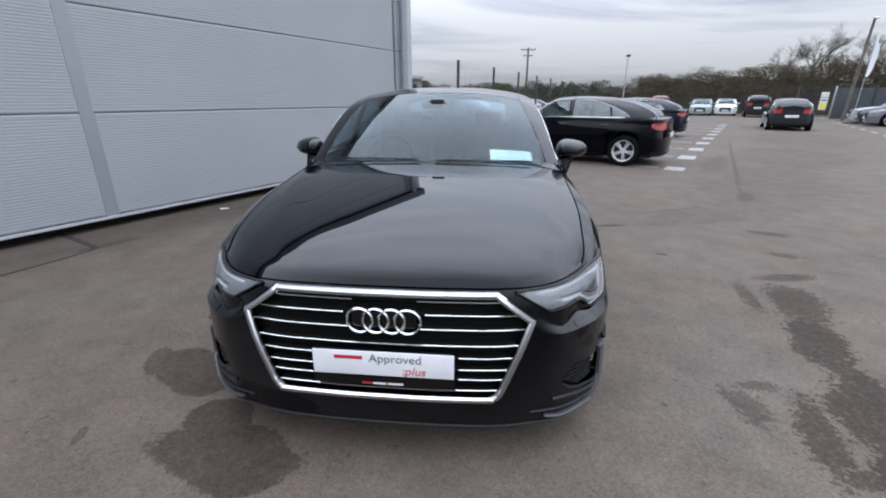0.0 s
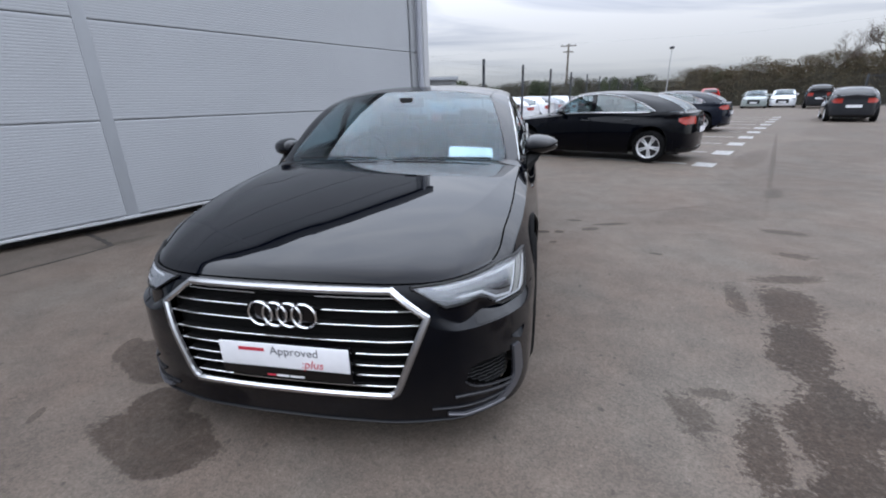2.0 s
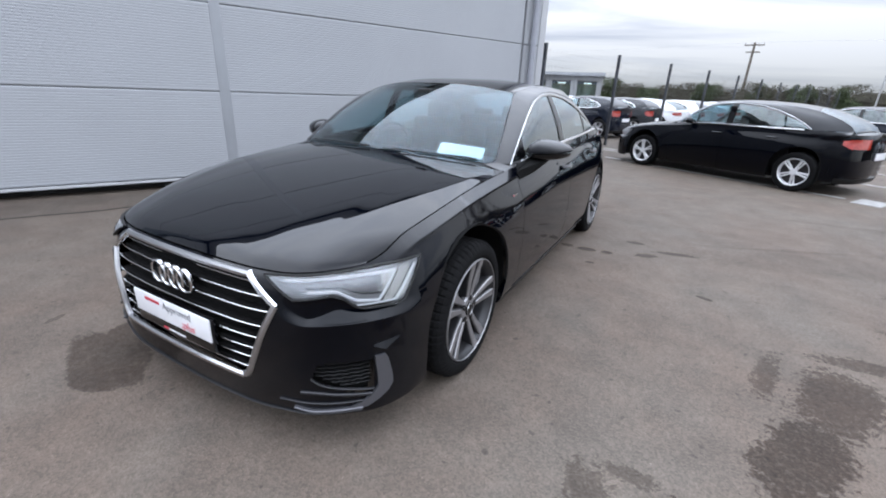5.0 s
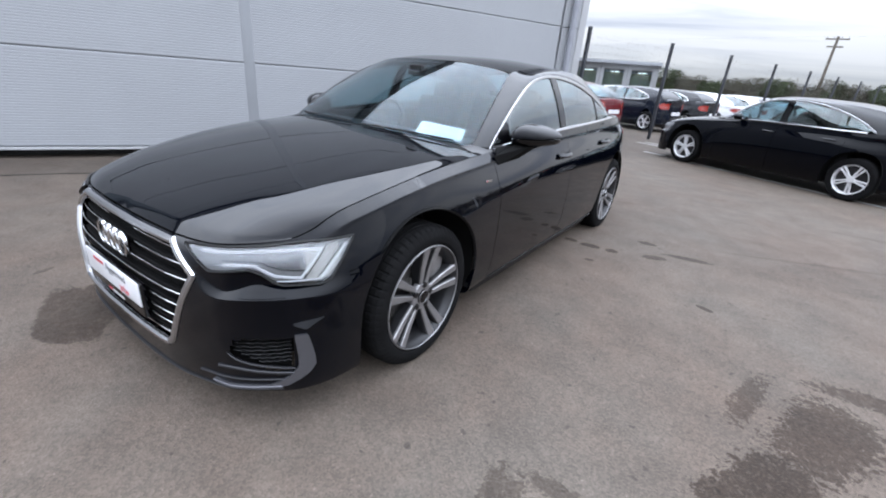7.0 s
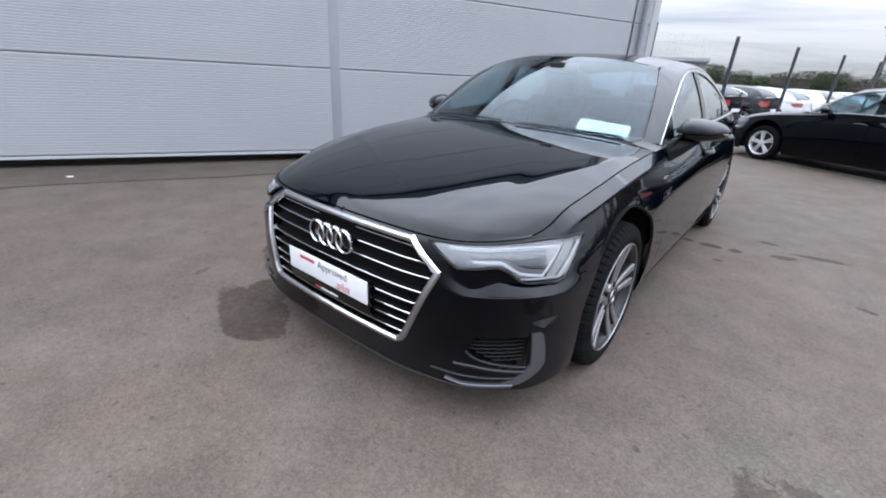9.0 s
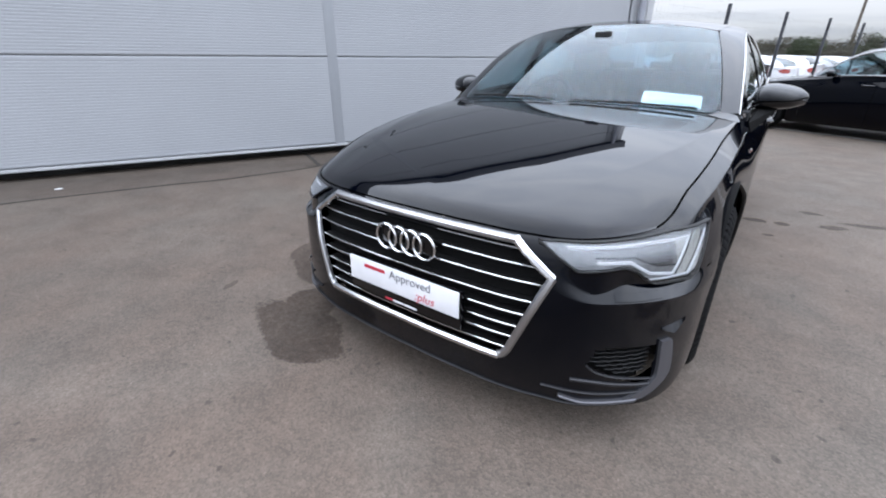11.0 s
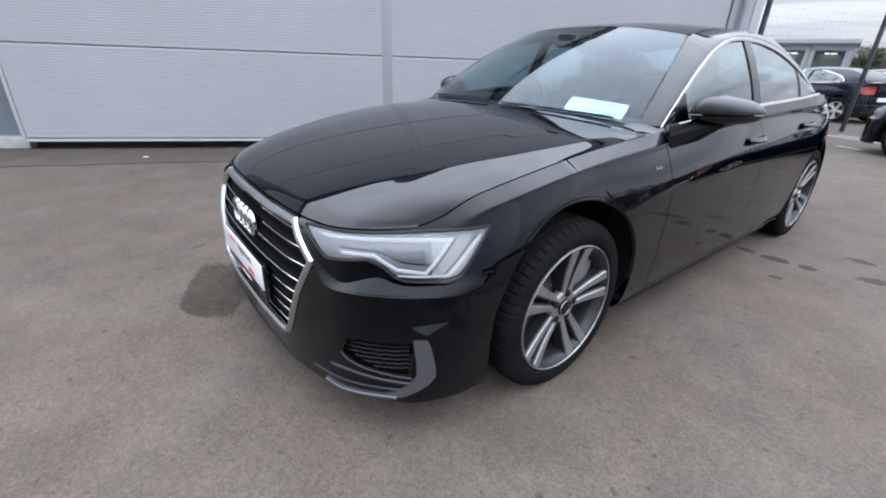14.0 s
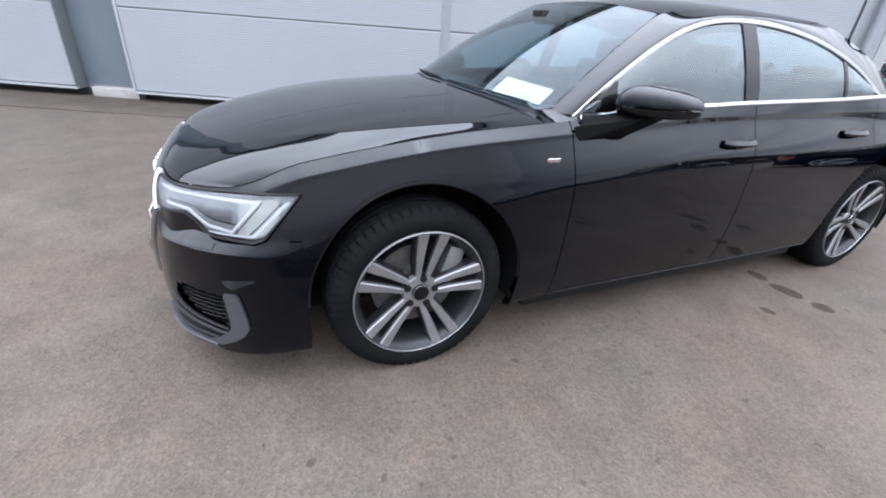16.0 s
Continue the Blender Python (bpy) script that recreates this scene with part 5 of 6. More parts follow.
for x0, x1, k0, k1 in ((-0.64, -0.06, 0.03, 0.012), (0.04, 0.64, 0.006, 0.022)):
    c = np.array([screen_at(x_, k, -0.006) for x_, k in zip(np.linspace(x0, x1, 16), np.linspace(k0, k1, 16))])
    v, f = bar(c, (0, -0.6, 0.8), 0.009, 0.008)
    obj("wiper", v, f, SATIN_BLACK, hero, "black wiper")
c = along([(-0.72, 0.545, 0.945), (-0.4, 0.475, 0.962), (0, 0.45, 0.970), (0.4, 0.475, 0.962), (0.72, 0.545, 0.945)], 40)
v, f = bar(c, (0, -0.3, 1), 0.09, 0.012)
obj("scuttle", v, f, SATIN_BLACK, hero, "satin black scuttle")
bm = bmesh.new()
fin_v = [bm.verts.new(q) for q in ((0, 2.56, 1.398), (0.022, 2.72, 1.375), (-0.022, 2.72, 1.375), (0.004, 2.70, 1.440), (-0.004, 2.70, 1.440))]
for ids in ((0, 1, 3), (0, 3, 4), (0, 4, 2), (1, 2, 4, 3), (0, 2, 1)):
    bm.faces.new([fin_v[i] for i in ids])
part("roof_aerial", bm, PAINT, hero)

# cabin
dash = coons(*[np.asarray(q, float) for q in (np.linspace((-0.70, 0.62, 0.945), (0.70, 0.62, 0.945), 12), np.linspace((-0.70, 1.00, 0.90), (0.70, 1.00, 0.90), 12),
                                              np.linspace((-0.70, 0.62, 0.945), (-0.70, 1.00, 0.90), 8), np.linspace((0.70, 0.62, 0.945), (0.70, 1.00, 0.90), 8))])
dash[:, :, 2] += 0.045 * np.sin(np.pi * np.linspace(0.15, 1, 8))[None]
v, f = sheet(dash, thick=0.30)
obj("dashboard", v, f, TRIM_DARK, hero, "dark dashboard")
ang = np.linspace(0, 2 * np.pi, 40, endpoint=False)
m_ = Matrix.Translation((-0.37, 1.06, 0.93)) @ Matrix.Rotation(radians(65), 4, "X")
c = np.array([m_ @ Vector((0.175 * math.cos(q), 0.175 * math.sin(q), 0)) for q in ang])
v, f = bar(c, tuple(m_.to_3x3() @ Vector((0, 0, 1))), 0.028, 0.026, closed=True, round_=0.45)
steering = obj("steering_wheel", v, f, TRIM_DARK, hero, "dark steering wheel")
bm = box_bm((0.30, 0.05, 0.025), (0, 0, 0.01), 0.01)
box_bm((0.14, 0.11, 0.035), (0, 0, 0.01), 0.015, bm=bm)
bmesh.ops.transform(bm, matrix=m_, verts=bm.verts)
part("steering_boss", bm, TRIM_DARK, steering)


def cushion(name, size, at, tilt, mat, parent, label=""):
    bm = box_bm(size, (0, 0, 0), min(size) * 0.38, segs=4)
    bmesh.ops.transform(bm, matrix=Matrix.Translation(at) @ Matrix.Rotation(radians(tilt), 4, "X"), verts=bm.verts)
    return part(name, bm, mat, parent, label, sharp=60)


for x_ in (-0.37, 0.37):
    seat = cushion("front_seat", (0.50, 0.52, 0.20), (x_, 1.42, 0.52), 4, TRIM_DARK, hero, "dark front seat")
    cushion("seat_back", (0.48, 0.14, 0.62), (x_, 1.74, 0.82), -16, TRIM_DARK, seat)
    cushion("headrest", (0.25, 0.10, 0.17), (x_, 1.85, 1.17), -10, TRIM_DARK, seat)
rear_bench = cushion("rear_seat", (1.28, 0.55, 0.22), (0, 2.35, 0.56), 6, TRIM_DARK, hero, "dark rear bench")
cushion("seat_back", (1.28, 0.16, 0.60), (0, 2.70, 0.84), -22, TRIM_DARK, rear_bench)
for x_ in (-0.38, 0.0, 0.38):
    cushion("headrest", (0.24, 0.09, 0.14), (x_, 2.84, 1.12), -14, TRIM_DARK, rear_bench)
part("parcel_shelf", box_bm((1.15, 0.55, 0.03), (0, 3.12, 1.04), 0.01), TRIM_DARK, hero)
part("cabin_floor", box_bm((1.45, 2.6, 0.04), (0, 1.75, 0.36), 0.01), TRIM_DARK, hero)
for sgn in (1, -1):
    part("door_card", box_bm((0.04, 2.1, 0.60), (sgn * 0.83, 1.70, 0.68), 0.015), TRIM_DARK, hero)
bm = box_bm((0.24, 0.03, 0.07), (0, 1.02, 1.325), 0.015)
box_bm((0.10, 0.09, 0.05), (0, 0.985, 1.335), 0.012, bm=bm)
part("rear_view_mirror", bm, SATIN_BLACK, hero)
# headlining under the roof
hl = roof[3:-3, 2:-2].copy() - (0, 0, 0.03)
v, f = sheet(hl, skirt=0)
obj("headlining", v, f, material("dark_headlining", (0.035, 0.036, 0.038), rough=0.9, grain=0.1), hero)

# paper behind the windscreen
pp = np.array([[screen_at(x_, k, 0.022) for k in np.linspace(0.045, 0.165, 5)] for x_ in np.linspace(0.385, 0.655, 10)])
v, f = sheet(pp, thick=0.0008)
price_card = tagged(obj("price_card", v, f, PAPER), "long white paper card propped behind the windscreen", "paper")
bars = []
for k in (0.075, 0.135):
    c = np.array([screen_at(x_, k, 0.0195) for x_ in np.linspace(0.405, 0.63, 10)])
    bars.append(bar(c, (0, -0.6, 0.8), 0.007, 0.0006))
v, f = joined(*bars)
obj("print_bars", v, f, material("pale_blue_print", (0.45, 0.52, 0.60), rough=0.6), price_card)

# tail lamps that wrap round the rear corners
ts_ = np.linspace(float(s_of_y(3.40)), float(OUT_S[19]), 24)
t_lo = np.interp(np.linspace(0, 1, 24), [0, 0.35, 1], [0.885, 0.830, 0.845])
t_hi = np.interp(np.linspace(0, 1, 24), [0, 0.35, 1], [0.930, 0.955, 0.950])
tz_ = t_lo[:, None] + (t_hi - t_lo)[:, None] * np.linspace(0, 1, 6)[None]
both("tail_lamp", sheet(skin(ts_[:, None] + 0 * tz_, row_at(ts_[:, None] + 0 * tz_, tz_), 0.004), skirt=0.012), RED_LENS, hero, "slim red tail lamp")

# ---- other parked cars ----
def stretched(kind):
    """How a kind of car departs from the black saloon's shape: a map of its points."""
    def saloon(p):
        q = p.copy()
        y, z = p[:, 1], p[:, 2]
        q[:, 0] *= 0.968
        high = np.clip((z - 0.93) / 0.09, 0, 1) * (1 - 0.45 * np.clip((z - 1.10) / 0.22, 0, 1))
        q[:, 1] = np.where(y > 3.1, 3.1 + (y - 3.1) * 0.70, y)
        q[:, 1] += high * np.clip((y - 1.4) / 1.2, 0, 1) * 0.22 * np.clip((3.85 - y) / 0.6, 0, 1)
        drop = np.clip((y - 0.9) / 1.7, 0, 1) * np.clip((z - 0.62) / 0.35, 0, 1) * (1 - 0.75 * np.clip((z - 1.08) / 0.25, 0, 1))
        q[:, 1] *= 0.958
        edge_k = np.clip((np.abs(p[:, 0]) - 0.63) / 0.06, 0, 1)
        q[:, 1] += edge_k * np.clip((z - 0.97) / 0.05, 0, 1) * np.clip((y - 2.0) / 0.5, 0, 1) * np.clip((3.0 - y) / 0.3, 0, 1) * 0.03
        q[:, 2] = (z - 0.05 * drop + 0.03 * edge_k * np.clip((z - 1.12) / 0.2, 0, 1)) * 0.985
        return q

    def hatch(p):
        q = p.copy()
        y, z = p[:, 1], p[:, 2]
        q[:, 0] *= 0.93
        q[:, 1] = np.where(y > 2.5, 2.5 + (y - 2.5) * 0.58, y) * 0.90
        high = np.clip((z - 0.95) / 0.4, 0, 1)
        back_k = np.clip((y - 2.2) / 1.2, 0, 1)
        q[:, 1] += high * back_k * 0.22
        q[:, 0] *= 1 - 0.05 * high
        q[:, 2] = z * 0.955 + 0.03 * high + back_k * np.clip((z - 0.9) / 0.15, 0, 1) * (1 - np.clip((z - 1.12) / 0.2, 0, 1)) * 0.05
        return q

    def tall(p):
        q = hatch(p)
        z = q[:, 2]
        q[:, 1] += np.clip((z - 0.95) / 0.4, 0, 1) * np.clip((p[:, 1] - 1.6) / 1.4, 0, 1) * 0.30
        q[:, 2] = np.where(z > 0.3, 0.3 + (z - 0.3) * 1.26, z)
        return q

    return {"saloon": saloon, "hatchback": hatch, "tall": tall}[kind]


def ends(p, a, b):
    """Every a-th and b-th row and column of a grid, with both borders."""
    i = sorted(set(range(0, p.shape[0], a)) | {p.shape[0] - 1})
    j = sorted(set(range(0, p.shape[1], b)) | {p.shape[1] - 1})
    return p[np.ix_(i, j)]


def shared_mesh(name, vf, mat, sharp=40):
    me = bpy.data.meshes.new(name)
    me.from_pydata([tuple(map(float, q)) for q in vf[0]], [], [tuple(map(int, q)) for q in vf[1]])
    me.validate()
    me.materials.append(mat)
    me.polygons.foreach_set("use_smooth", [True] * len(me.polygons))
    me.set_sharp_from_angle(angle=radians(sharp))
    return me


CAR_MESHES = {}
TAIL_S_AT = np.linspace(float(s_of_y(3.56)), OUT_S[18] + 0.10, 10)
_lo, _hi = np.interp(np.linspace(0, 1, 10), [0, 0.3, 1], [0.860, 0.790, 0.800]), np.interp(np.linspace(0, 1, 10), [0, 0.3, 1], [0.930, 0.965, 0.970])
TAIL_Z_AT = _lo[:, None] + (_hi - _lo)[:, None] * np.linspace(0, 1, 5)[None]
tail_grid = skin(sr[:, None] + 0 * vr[None], vr[None] + 0 * sr[:, None])


def car_meshes(kind):
    """The meshes of a kind of car, built once: name, mesh, part label, whether it takes the car's paint."""
    if kind in CAR_MESHES:
        return CAR_MESHES[kind]
    warp = stretched(kind)

    def W(*grids, **kw):
        vf = joined(*[sheet(q, **kw) for q in grids])
        return warp(vf[0]), vf[1]

    def two(*vfs):
        out = []
        for q in vfs:
            out += [q, mirrored(q)]
        return joined(*out)

    out = []

    def add(name, vf, mat, label="", painted=False):
        out.append((name, shared_mesh(name, vf, mat), label, painted))

    n0 = ends(nose, 6, 5)
    ck = W(n0, ends(cheek, 3, 3), skirt=0)
    add("front_bumper", welded(joined(ck, mirrored(ck))), PAINT, "", True)
    wg = W(flank(-0.45, 0.598, nose_low=0.604, nv=9), skirt=0)
    add("front_wing", wg, PAINT, "", True)
    add("front_wing", mirrored(wg), PAINT, "", True)
    tg = W(ends(tail_grid, 3, 3), skirt=0)
    add("rear_bumper", welded(joined(tg, mirrored(tg))), PAINT, "", True)
    dg_ = W(ends(deck, 3, 3), skirt=0)
    add("boot_lid", welded(joined(dg_, mirrored(dg_))), PAINT, "", True)
    for nm, y0, y1 in (("front_door", 0.603, 1.632), ("rear_door", 1.637, 2.66), ("rear_wing", 2.665, 3.482)):
        vf = W(flank(y0, y1, nv=9), skirt=0.01)
        add(nm, vf, PAINT, "", True)
        add(nm, mirrored(vf), PAINT, "", True)
    add("bonnet", W(ends(bonnet, 10, 6), skirt=0.01), PAINT, "", True)
    add("roof", W(ends(roof, 4, 4), skirt=0.01), PAINT, "", True)
    fr_ = W(ends(frame_p, 5, 3), ends(quarter, 4, 3), skirt=0.0)
    add("side_frame", fr_, PAINT, "", True)
    add("side_frame", mirrored(fr_), PAINT, "", True)
    add("windscreen", W(ends(screen, 4, 3), thick=0.005), GLASS)
    add("rear_screen", W(ends(back, 4, 3), thick=0.005), GLASS if kind == "saloon" else PRIVACY)
    for nm, y0, y1 in (("front_side_window", 0.665, 1.565), ("rear_side_window", 1.665, 2.355), ("quarter_window", 2.385, 2.69)):
        vf = W(ends(side_glass(y0, y1), 4, 3), thick=0.004)
        add(nm, vf, SIDE_GLASS)
        add(nm, mirrored(vf), SIDE_GLASS)
    vf = W(side_glass(1.568, 1.662, 3) + (0.006, 0, 0), skirt=0.02)
    add("centre_pillar", vf, GLOSS_BLACK)
    add("centre_pillar", mirrored(vf), GLOSS_BLACK)
    t0 = bar(arc[::4] + (-0.004, 0, -0.005), (1.0, 0, 0.15), 0.022, 0.010), bar(low[::4], (0.93, 0, 0.36), 0.019, 0.012)
    t0 = joined(*t0)
    t0 = warp(t0[0]), t0[1]
    add("window_trim", t0, CHROME, "bright window trim")
    add("window_trim", mirrored(t0), CHROME, "bright window trim")
    # lamps, grille, plate, mirrors, handles
    hl_ = W(ends(lamp_patch(0, 1, (0, 0), (1, 1), 0.006, 30, 6), 2, 1), skirt=0.01)
    add("headlamp", hl_, LAMP_GREY, "clear headlamp")
    add("headlamp", mirrored(hl_), LAMP_GREY, "clear headlamp")
    gz, gx = np.linspace(0.345, 0.69, 5), np.linspace(-0.44, 0.44, 12)
    add("grille", W(front(gx[:, None] + 0 * gz[None], gz[None] + 0 * gx[:, None], 0.006), skirt=0.01), SATIN_BLACK, "dark grille")
    sa, zt = TAIL_S_AT, TAIL_Z_AT
    tl = W(skin(sa[:, None] + 0 * zt, row_at(sa[:, None] + 0 * zt, zt), 0.006), skirt=0.012)
    add("tail_lamp", tl, RED_LENS, "red tail lamp")
    add("tail_lamp", mirrored(tl), RED_LENS, "red tail lamp")
    for yy_, zz_, nm in ((4.02, 0.66, "rear_plate"), (-0.945, 0.44, "front_plate")):
        b = box_bm((0.50, 0.012, 0.11), (0, 0, 0), 0.003)
        c0 = warp(np.array([(0.0, yy_, zz_)]))[0]
        vv = np.array([tuple(q.co) for q in b.verts]) + c0
        add(nm, (vv, [tuple(q.index for q in fc.verts) for fc in b.faces]), PLATE, "white number plate, blank")
        b.free()
    va = np.array([0.15, 1.0, 2.0])
    sb_ = np.linspace(float(s_of_y(3.6)), OUT_S[-1], 14)
    add("rear_valance", welded(two(W(skin(sb_[:, None] + 0 * va[None], va[None] + 0 * sb_[:, None], 0.006), skirt=0))), SATIN_BLACK, "dark lower valance")
    for sgn in (1, -1):
        b = bmesh.new()
        bmesh.ops.create_icosphere(b, subdivisions=2, radius=1.0)
        vv = np.array([(sgn * (0.955 + 0.105 * q.co.x), 0.95 + 0.075 * q.co.y, 1.03 + 0.062 * q.co.z) for q in b.verts])
        add("door_mirror", (warp(vv), [tuple(q.index for q in fc.verts)[::sgn] for fc in b.faces]), PAINT, "", True)
        b.free()
        for yc, zc in ((1.515, 0.862), (2.455, 0.888)):
            sh = s_of_y(np.linspace(yc - 0.09, yc + 0.09, 7))
            g_ = bar(skin(sh, row_at(sh, np.full(7, zc)), 0.006) * (sgn, 1, 1), (sgn, 0, 0.1), 0.026, 0.018, round_=0.45)
            add("door_handle", (warp(g_[0]), g_[1]), PAINT, "", True)
        # dark wheel housings
        for y_ in (0.0, WHEELBASE):
            a_ = np.linspace(-0.30, np.pi + 0.30, 14)
            p = np.stack([np.stack([np.full(14, x_ * sgn), y_ - (ARCH_R + 0.012) * np.cos(a_), ARCH_Z + (ARCH_R + 0.012) * np.sin(a_)], -1) for x_ in (0.90, 0.58)], 1)
            v_, f_ = sheet(p, skirt=0)
            v_ = np.concatenate([v_, [(0.58 * sgn, y_, ARCH_Z)]])
            add("arch_liner", (warp(v_), f_ + [(i * 2 + 1, i * 2 + 3, 28) for i in range(13)]), DARK)
    ub = box_bm((1.2, 4.2, 0.12), (0, 1.5, 0.23))
    box_bm((1.40, 1.9, 0.5), (0, 1.75, 0.55), 0.05, bm=ub)
    for x_ in (-0.36, 0.36):
        box_bm((0.46, 0.16, 0.55), (x_, 1.75, 0.92), 0.05, bm=ub)
        box_bm((0.22, 0.10, 0.14), (x_, 1.80, 1.22), 0.03, bm=ub)
    box_bm((1.25, 0.18, 0.40), (0, 2.70, 0.90), 0.05, bm=ub)
    ub.normal_update()
    ub.verts.index_update()
    add("cabin", (warp(np.array([tuple(q.co) for q in ub.verts])), [tuple(q.index for q in fc.verts) for fc in ub.faces]), TRIM_DARK, "dark cabin and underbody")
    ub.free()
    CAR_MESHES[kind] = out, warp
    return CAR_MESHES[kind]


TYRE_ME = shared_mesh("tyre", lathe([(-0.20, 0.21), (-0.215, 0.26), (-0.20, 0.312), (-0.17, 0.32), (-0.04, 0.32), (-0.012, 0.305), (0.0, 0.265), (-0.010, 0.225), (-0.03, 0.214)], 32), RUBBER)
RIM_ME = shared_mesh("rim", lathe([(-0.19, 0.214), (-0.05, 0.200), (-0.012, 0.214), (-0.006, 0.222), (-0.014, 0.226)], 32), WHEEL_SILVER)
BACK_ME = shared_mesh("brake_disc", lathe([(-0.085, 0.0001), (-0.085, 0.205), (-0.09, 0.206)], 32), ALLOY_DARK)
SPOKE_ME = shared_mesh("spoke", joined(*[spoke_mesh(0.02, 0.214, o * 0.010, o * 0.026, 0.020, 0.026, -0.016, -0.012, 0.03, 0) for o in (-1, 1)]), WHEEL_SILVER, 20)
HUB_ME = shared_mesh("hub", lathe([(-0.04, 0.055), (-0.012, 0.05), (-0.008, 0.03), (-0.009, 0.0001)], 20), WHEEL_SILVER)


def child(name, me, parent, label=""):
    ob = new(name, me)
    ob.parent = parent
    if label:
        ob["label"] = label
    return ob


def parked_car(name, kind, paint_mat, at, heading, label, group="parked cars"):
    """A parked car whose front axle stands over at, with its nose along heading."""
    hx, hy = Vector(heading[:2]).normalized()
    m = Matrix(((-hy, -hx, 0, at[0]), (hx, -hy, 0, at[1]), (0, 0, 1, 0), (0, 0, 0, 1)))
    car = thing(name, label, "car", group, m)
    meshes, warp = car_meshes(kind)
    for nm, me, lb, painted in meshes:
        ob = child(nm, me, car, lb)
        if painted:
            ob.material_slots[0].link = "OBJECT"
            ob.material_slots[0].material = paint_mat
        if me.materials[0] in (GLASS, SIDE_GLASS):
            ob.visible_shadow = False
    for y_ in (0.0, WHEELBASE):
        for sgn in (1, -1):
            c = warp(np.array([(sgn * 0.918, y_, 0.345)]))[0]
            w_ = child("wheel", RIM_ME, car, "silver five-spoke alloy wheel")
            w_.matrix_basis = pose(c[0], c[1], 0.321) @ pose(0, 0, 0, 0, 0, 0 if sgn > 0 else 180) @ pose(0, 0, 0, 13 * y_ + 5, 0, 0)
            child("tyre", TYRE_ME, w_)
            child("brake_disc", BACK_ME, w_)
            child("hub", HUB_ME, w_)
            for k in range(5):
                sp = child("spoke", SPOKE_ME, w_)
                sp.matrix_basis = pose(0, 0, 0, 72 * k, 0, 0)
    return car


NAVY = paint("navy_paint", (0.004, 0.006, 0.012))
GREY_PAINT = paint("dark_grey_paint", (0.022, 0.023, 0.026))
SILVER = paint("silver_paint", (0.30, 0.31, 0.33))
WHITE = paint("white_paint", (0.62, 0.63, 0.65))
RED = paint("red_paint", (0.33, 0.012, 0.010))
DEEP_RED = paint("deep_red_paint", (0.10, 0.008, 0.012))
GREENISH = paint("pale_grey_green_paint", (0.22, 0.25, 0.24))
MID_GREY = paint("mid_grey_paint", (0.11, 0.115, 0.125))
BLUE_GREY = paint("blue_grey_paint", (0.05, 0.056, 0.066))
parked_car("saloon_car", "saloon", PAINT, (1.215, 9.465), ROW_N, "black saloon with bright window trim parked in a bay")
parked_car("saloon_car", "saloon", NAVY, Vector((6.85, 15.3, 0)) + ROW_N * 2.68 + ROW_D * 0.74, ROW_N, "dark navy saloon with bright window trim in a bay")
for (x_, y_), kind, pm, hd, lab in (
    ((19.3, 39.7), "saloon", GREENISH, (-0.45, -0.9), "pale grey-green saloon facing the lane by the hedge"),
    ((21.5, 39.9), "saloon", WHITE, (-0.45, -0.9), "white saloon facing the lane by the hedge"),
    ((23.0, 38.1), "tall", GREY_PAINT, (0.45, 0.9), "dark people carrier with its tail to the lane"),
    ((15.35, 22.0), "hatchback", GREY_PAINT, (0.43, 0.90), "dark grey hatchback standing in the lane"),
    ((16.9, 43.4), "tall", RED, (0.25, 0.97), "red people carrier with its tail to the lane"),
):
    parked_car("hatchback_car" if kind != "saloon" else "saloon_car", kind, pm, (x_, y_), hd, lab)
for k, (pm, kind, lab) in enumerate(((MID_GREY, "saloon", "mid-grey saloon nose to the lane"), (GREY_PAINT, "hatchback", "dark hatchback nose to the lane"), (SILVER, "saloon", "silver saloon nose to the lane"))):
    p = Vector((21.2, 23.0, 0)) + ROW_D * (2.45 * k) + ROW_D * 0.74
    parked_car("parked_car", kind, pm, p, ROW_N, lab)
FENCE_P, FENCE_D, FENCE_N = Vector((-1.75, 9.1, 0)), Vector((0.338, 0.941, 0)), Vector((-0.941, 0.338, 0))
for k, (pm, kind, lab) in enumerate(((DEEP_RED, "saloon", "deep red saloon behind the mesh fence"), (NAVY, "hatchback", "navy hatchback behind the mesh fence"), (GREY_PAINT, "hatchback", "charcoal hatchback behind the mesh fence"),
                                     (WHITE, "saloon", "white saloon behind the mesh fence"), (WHITE, "hatchback", "white hatchback behind the mesh fence"), (SILVER, "saloon", "silver saloon behind the mesh fence"),
                                     (WHITE, "hatchback", "white hatchback far along the mesh fence"), (GREY_PAINT, "saloon", "dark saloon far along the mesh fence"))):
    p = FENCE_P + FENCE_D * (3.75 + 2.6 * k - (0.9 if k == 0 else 0)) + FENCE_N * (0.9 + (3.6 if kind == "saloon" else 3.1))
    parked_car("parked_car", kind, pm, p, FENCE_N, lab)
for k, (pm, kind) in enumerate(((SILVER, "hatchback"), (WHITE, "saloon"), (BLUE_GREY, "saloon"), (WHITE, "hatchback"))):
    p = Vector((-4.6, 25.0, 0)) + FENCE_D * (3.2 * k) + FENCE_N * 1.0
    parked_car("parked_car", kind, pm, p, -FENCE_N, ("silver", "white", "blue-grey", "white")[k] + " car in the second row behind the fence")

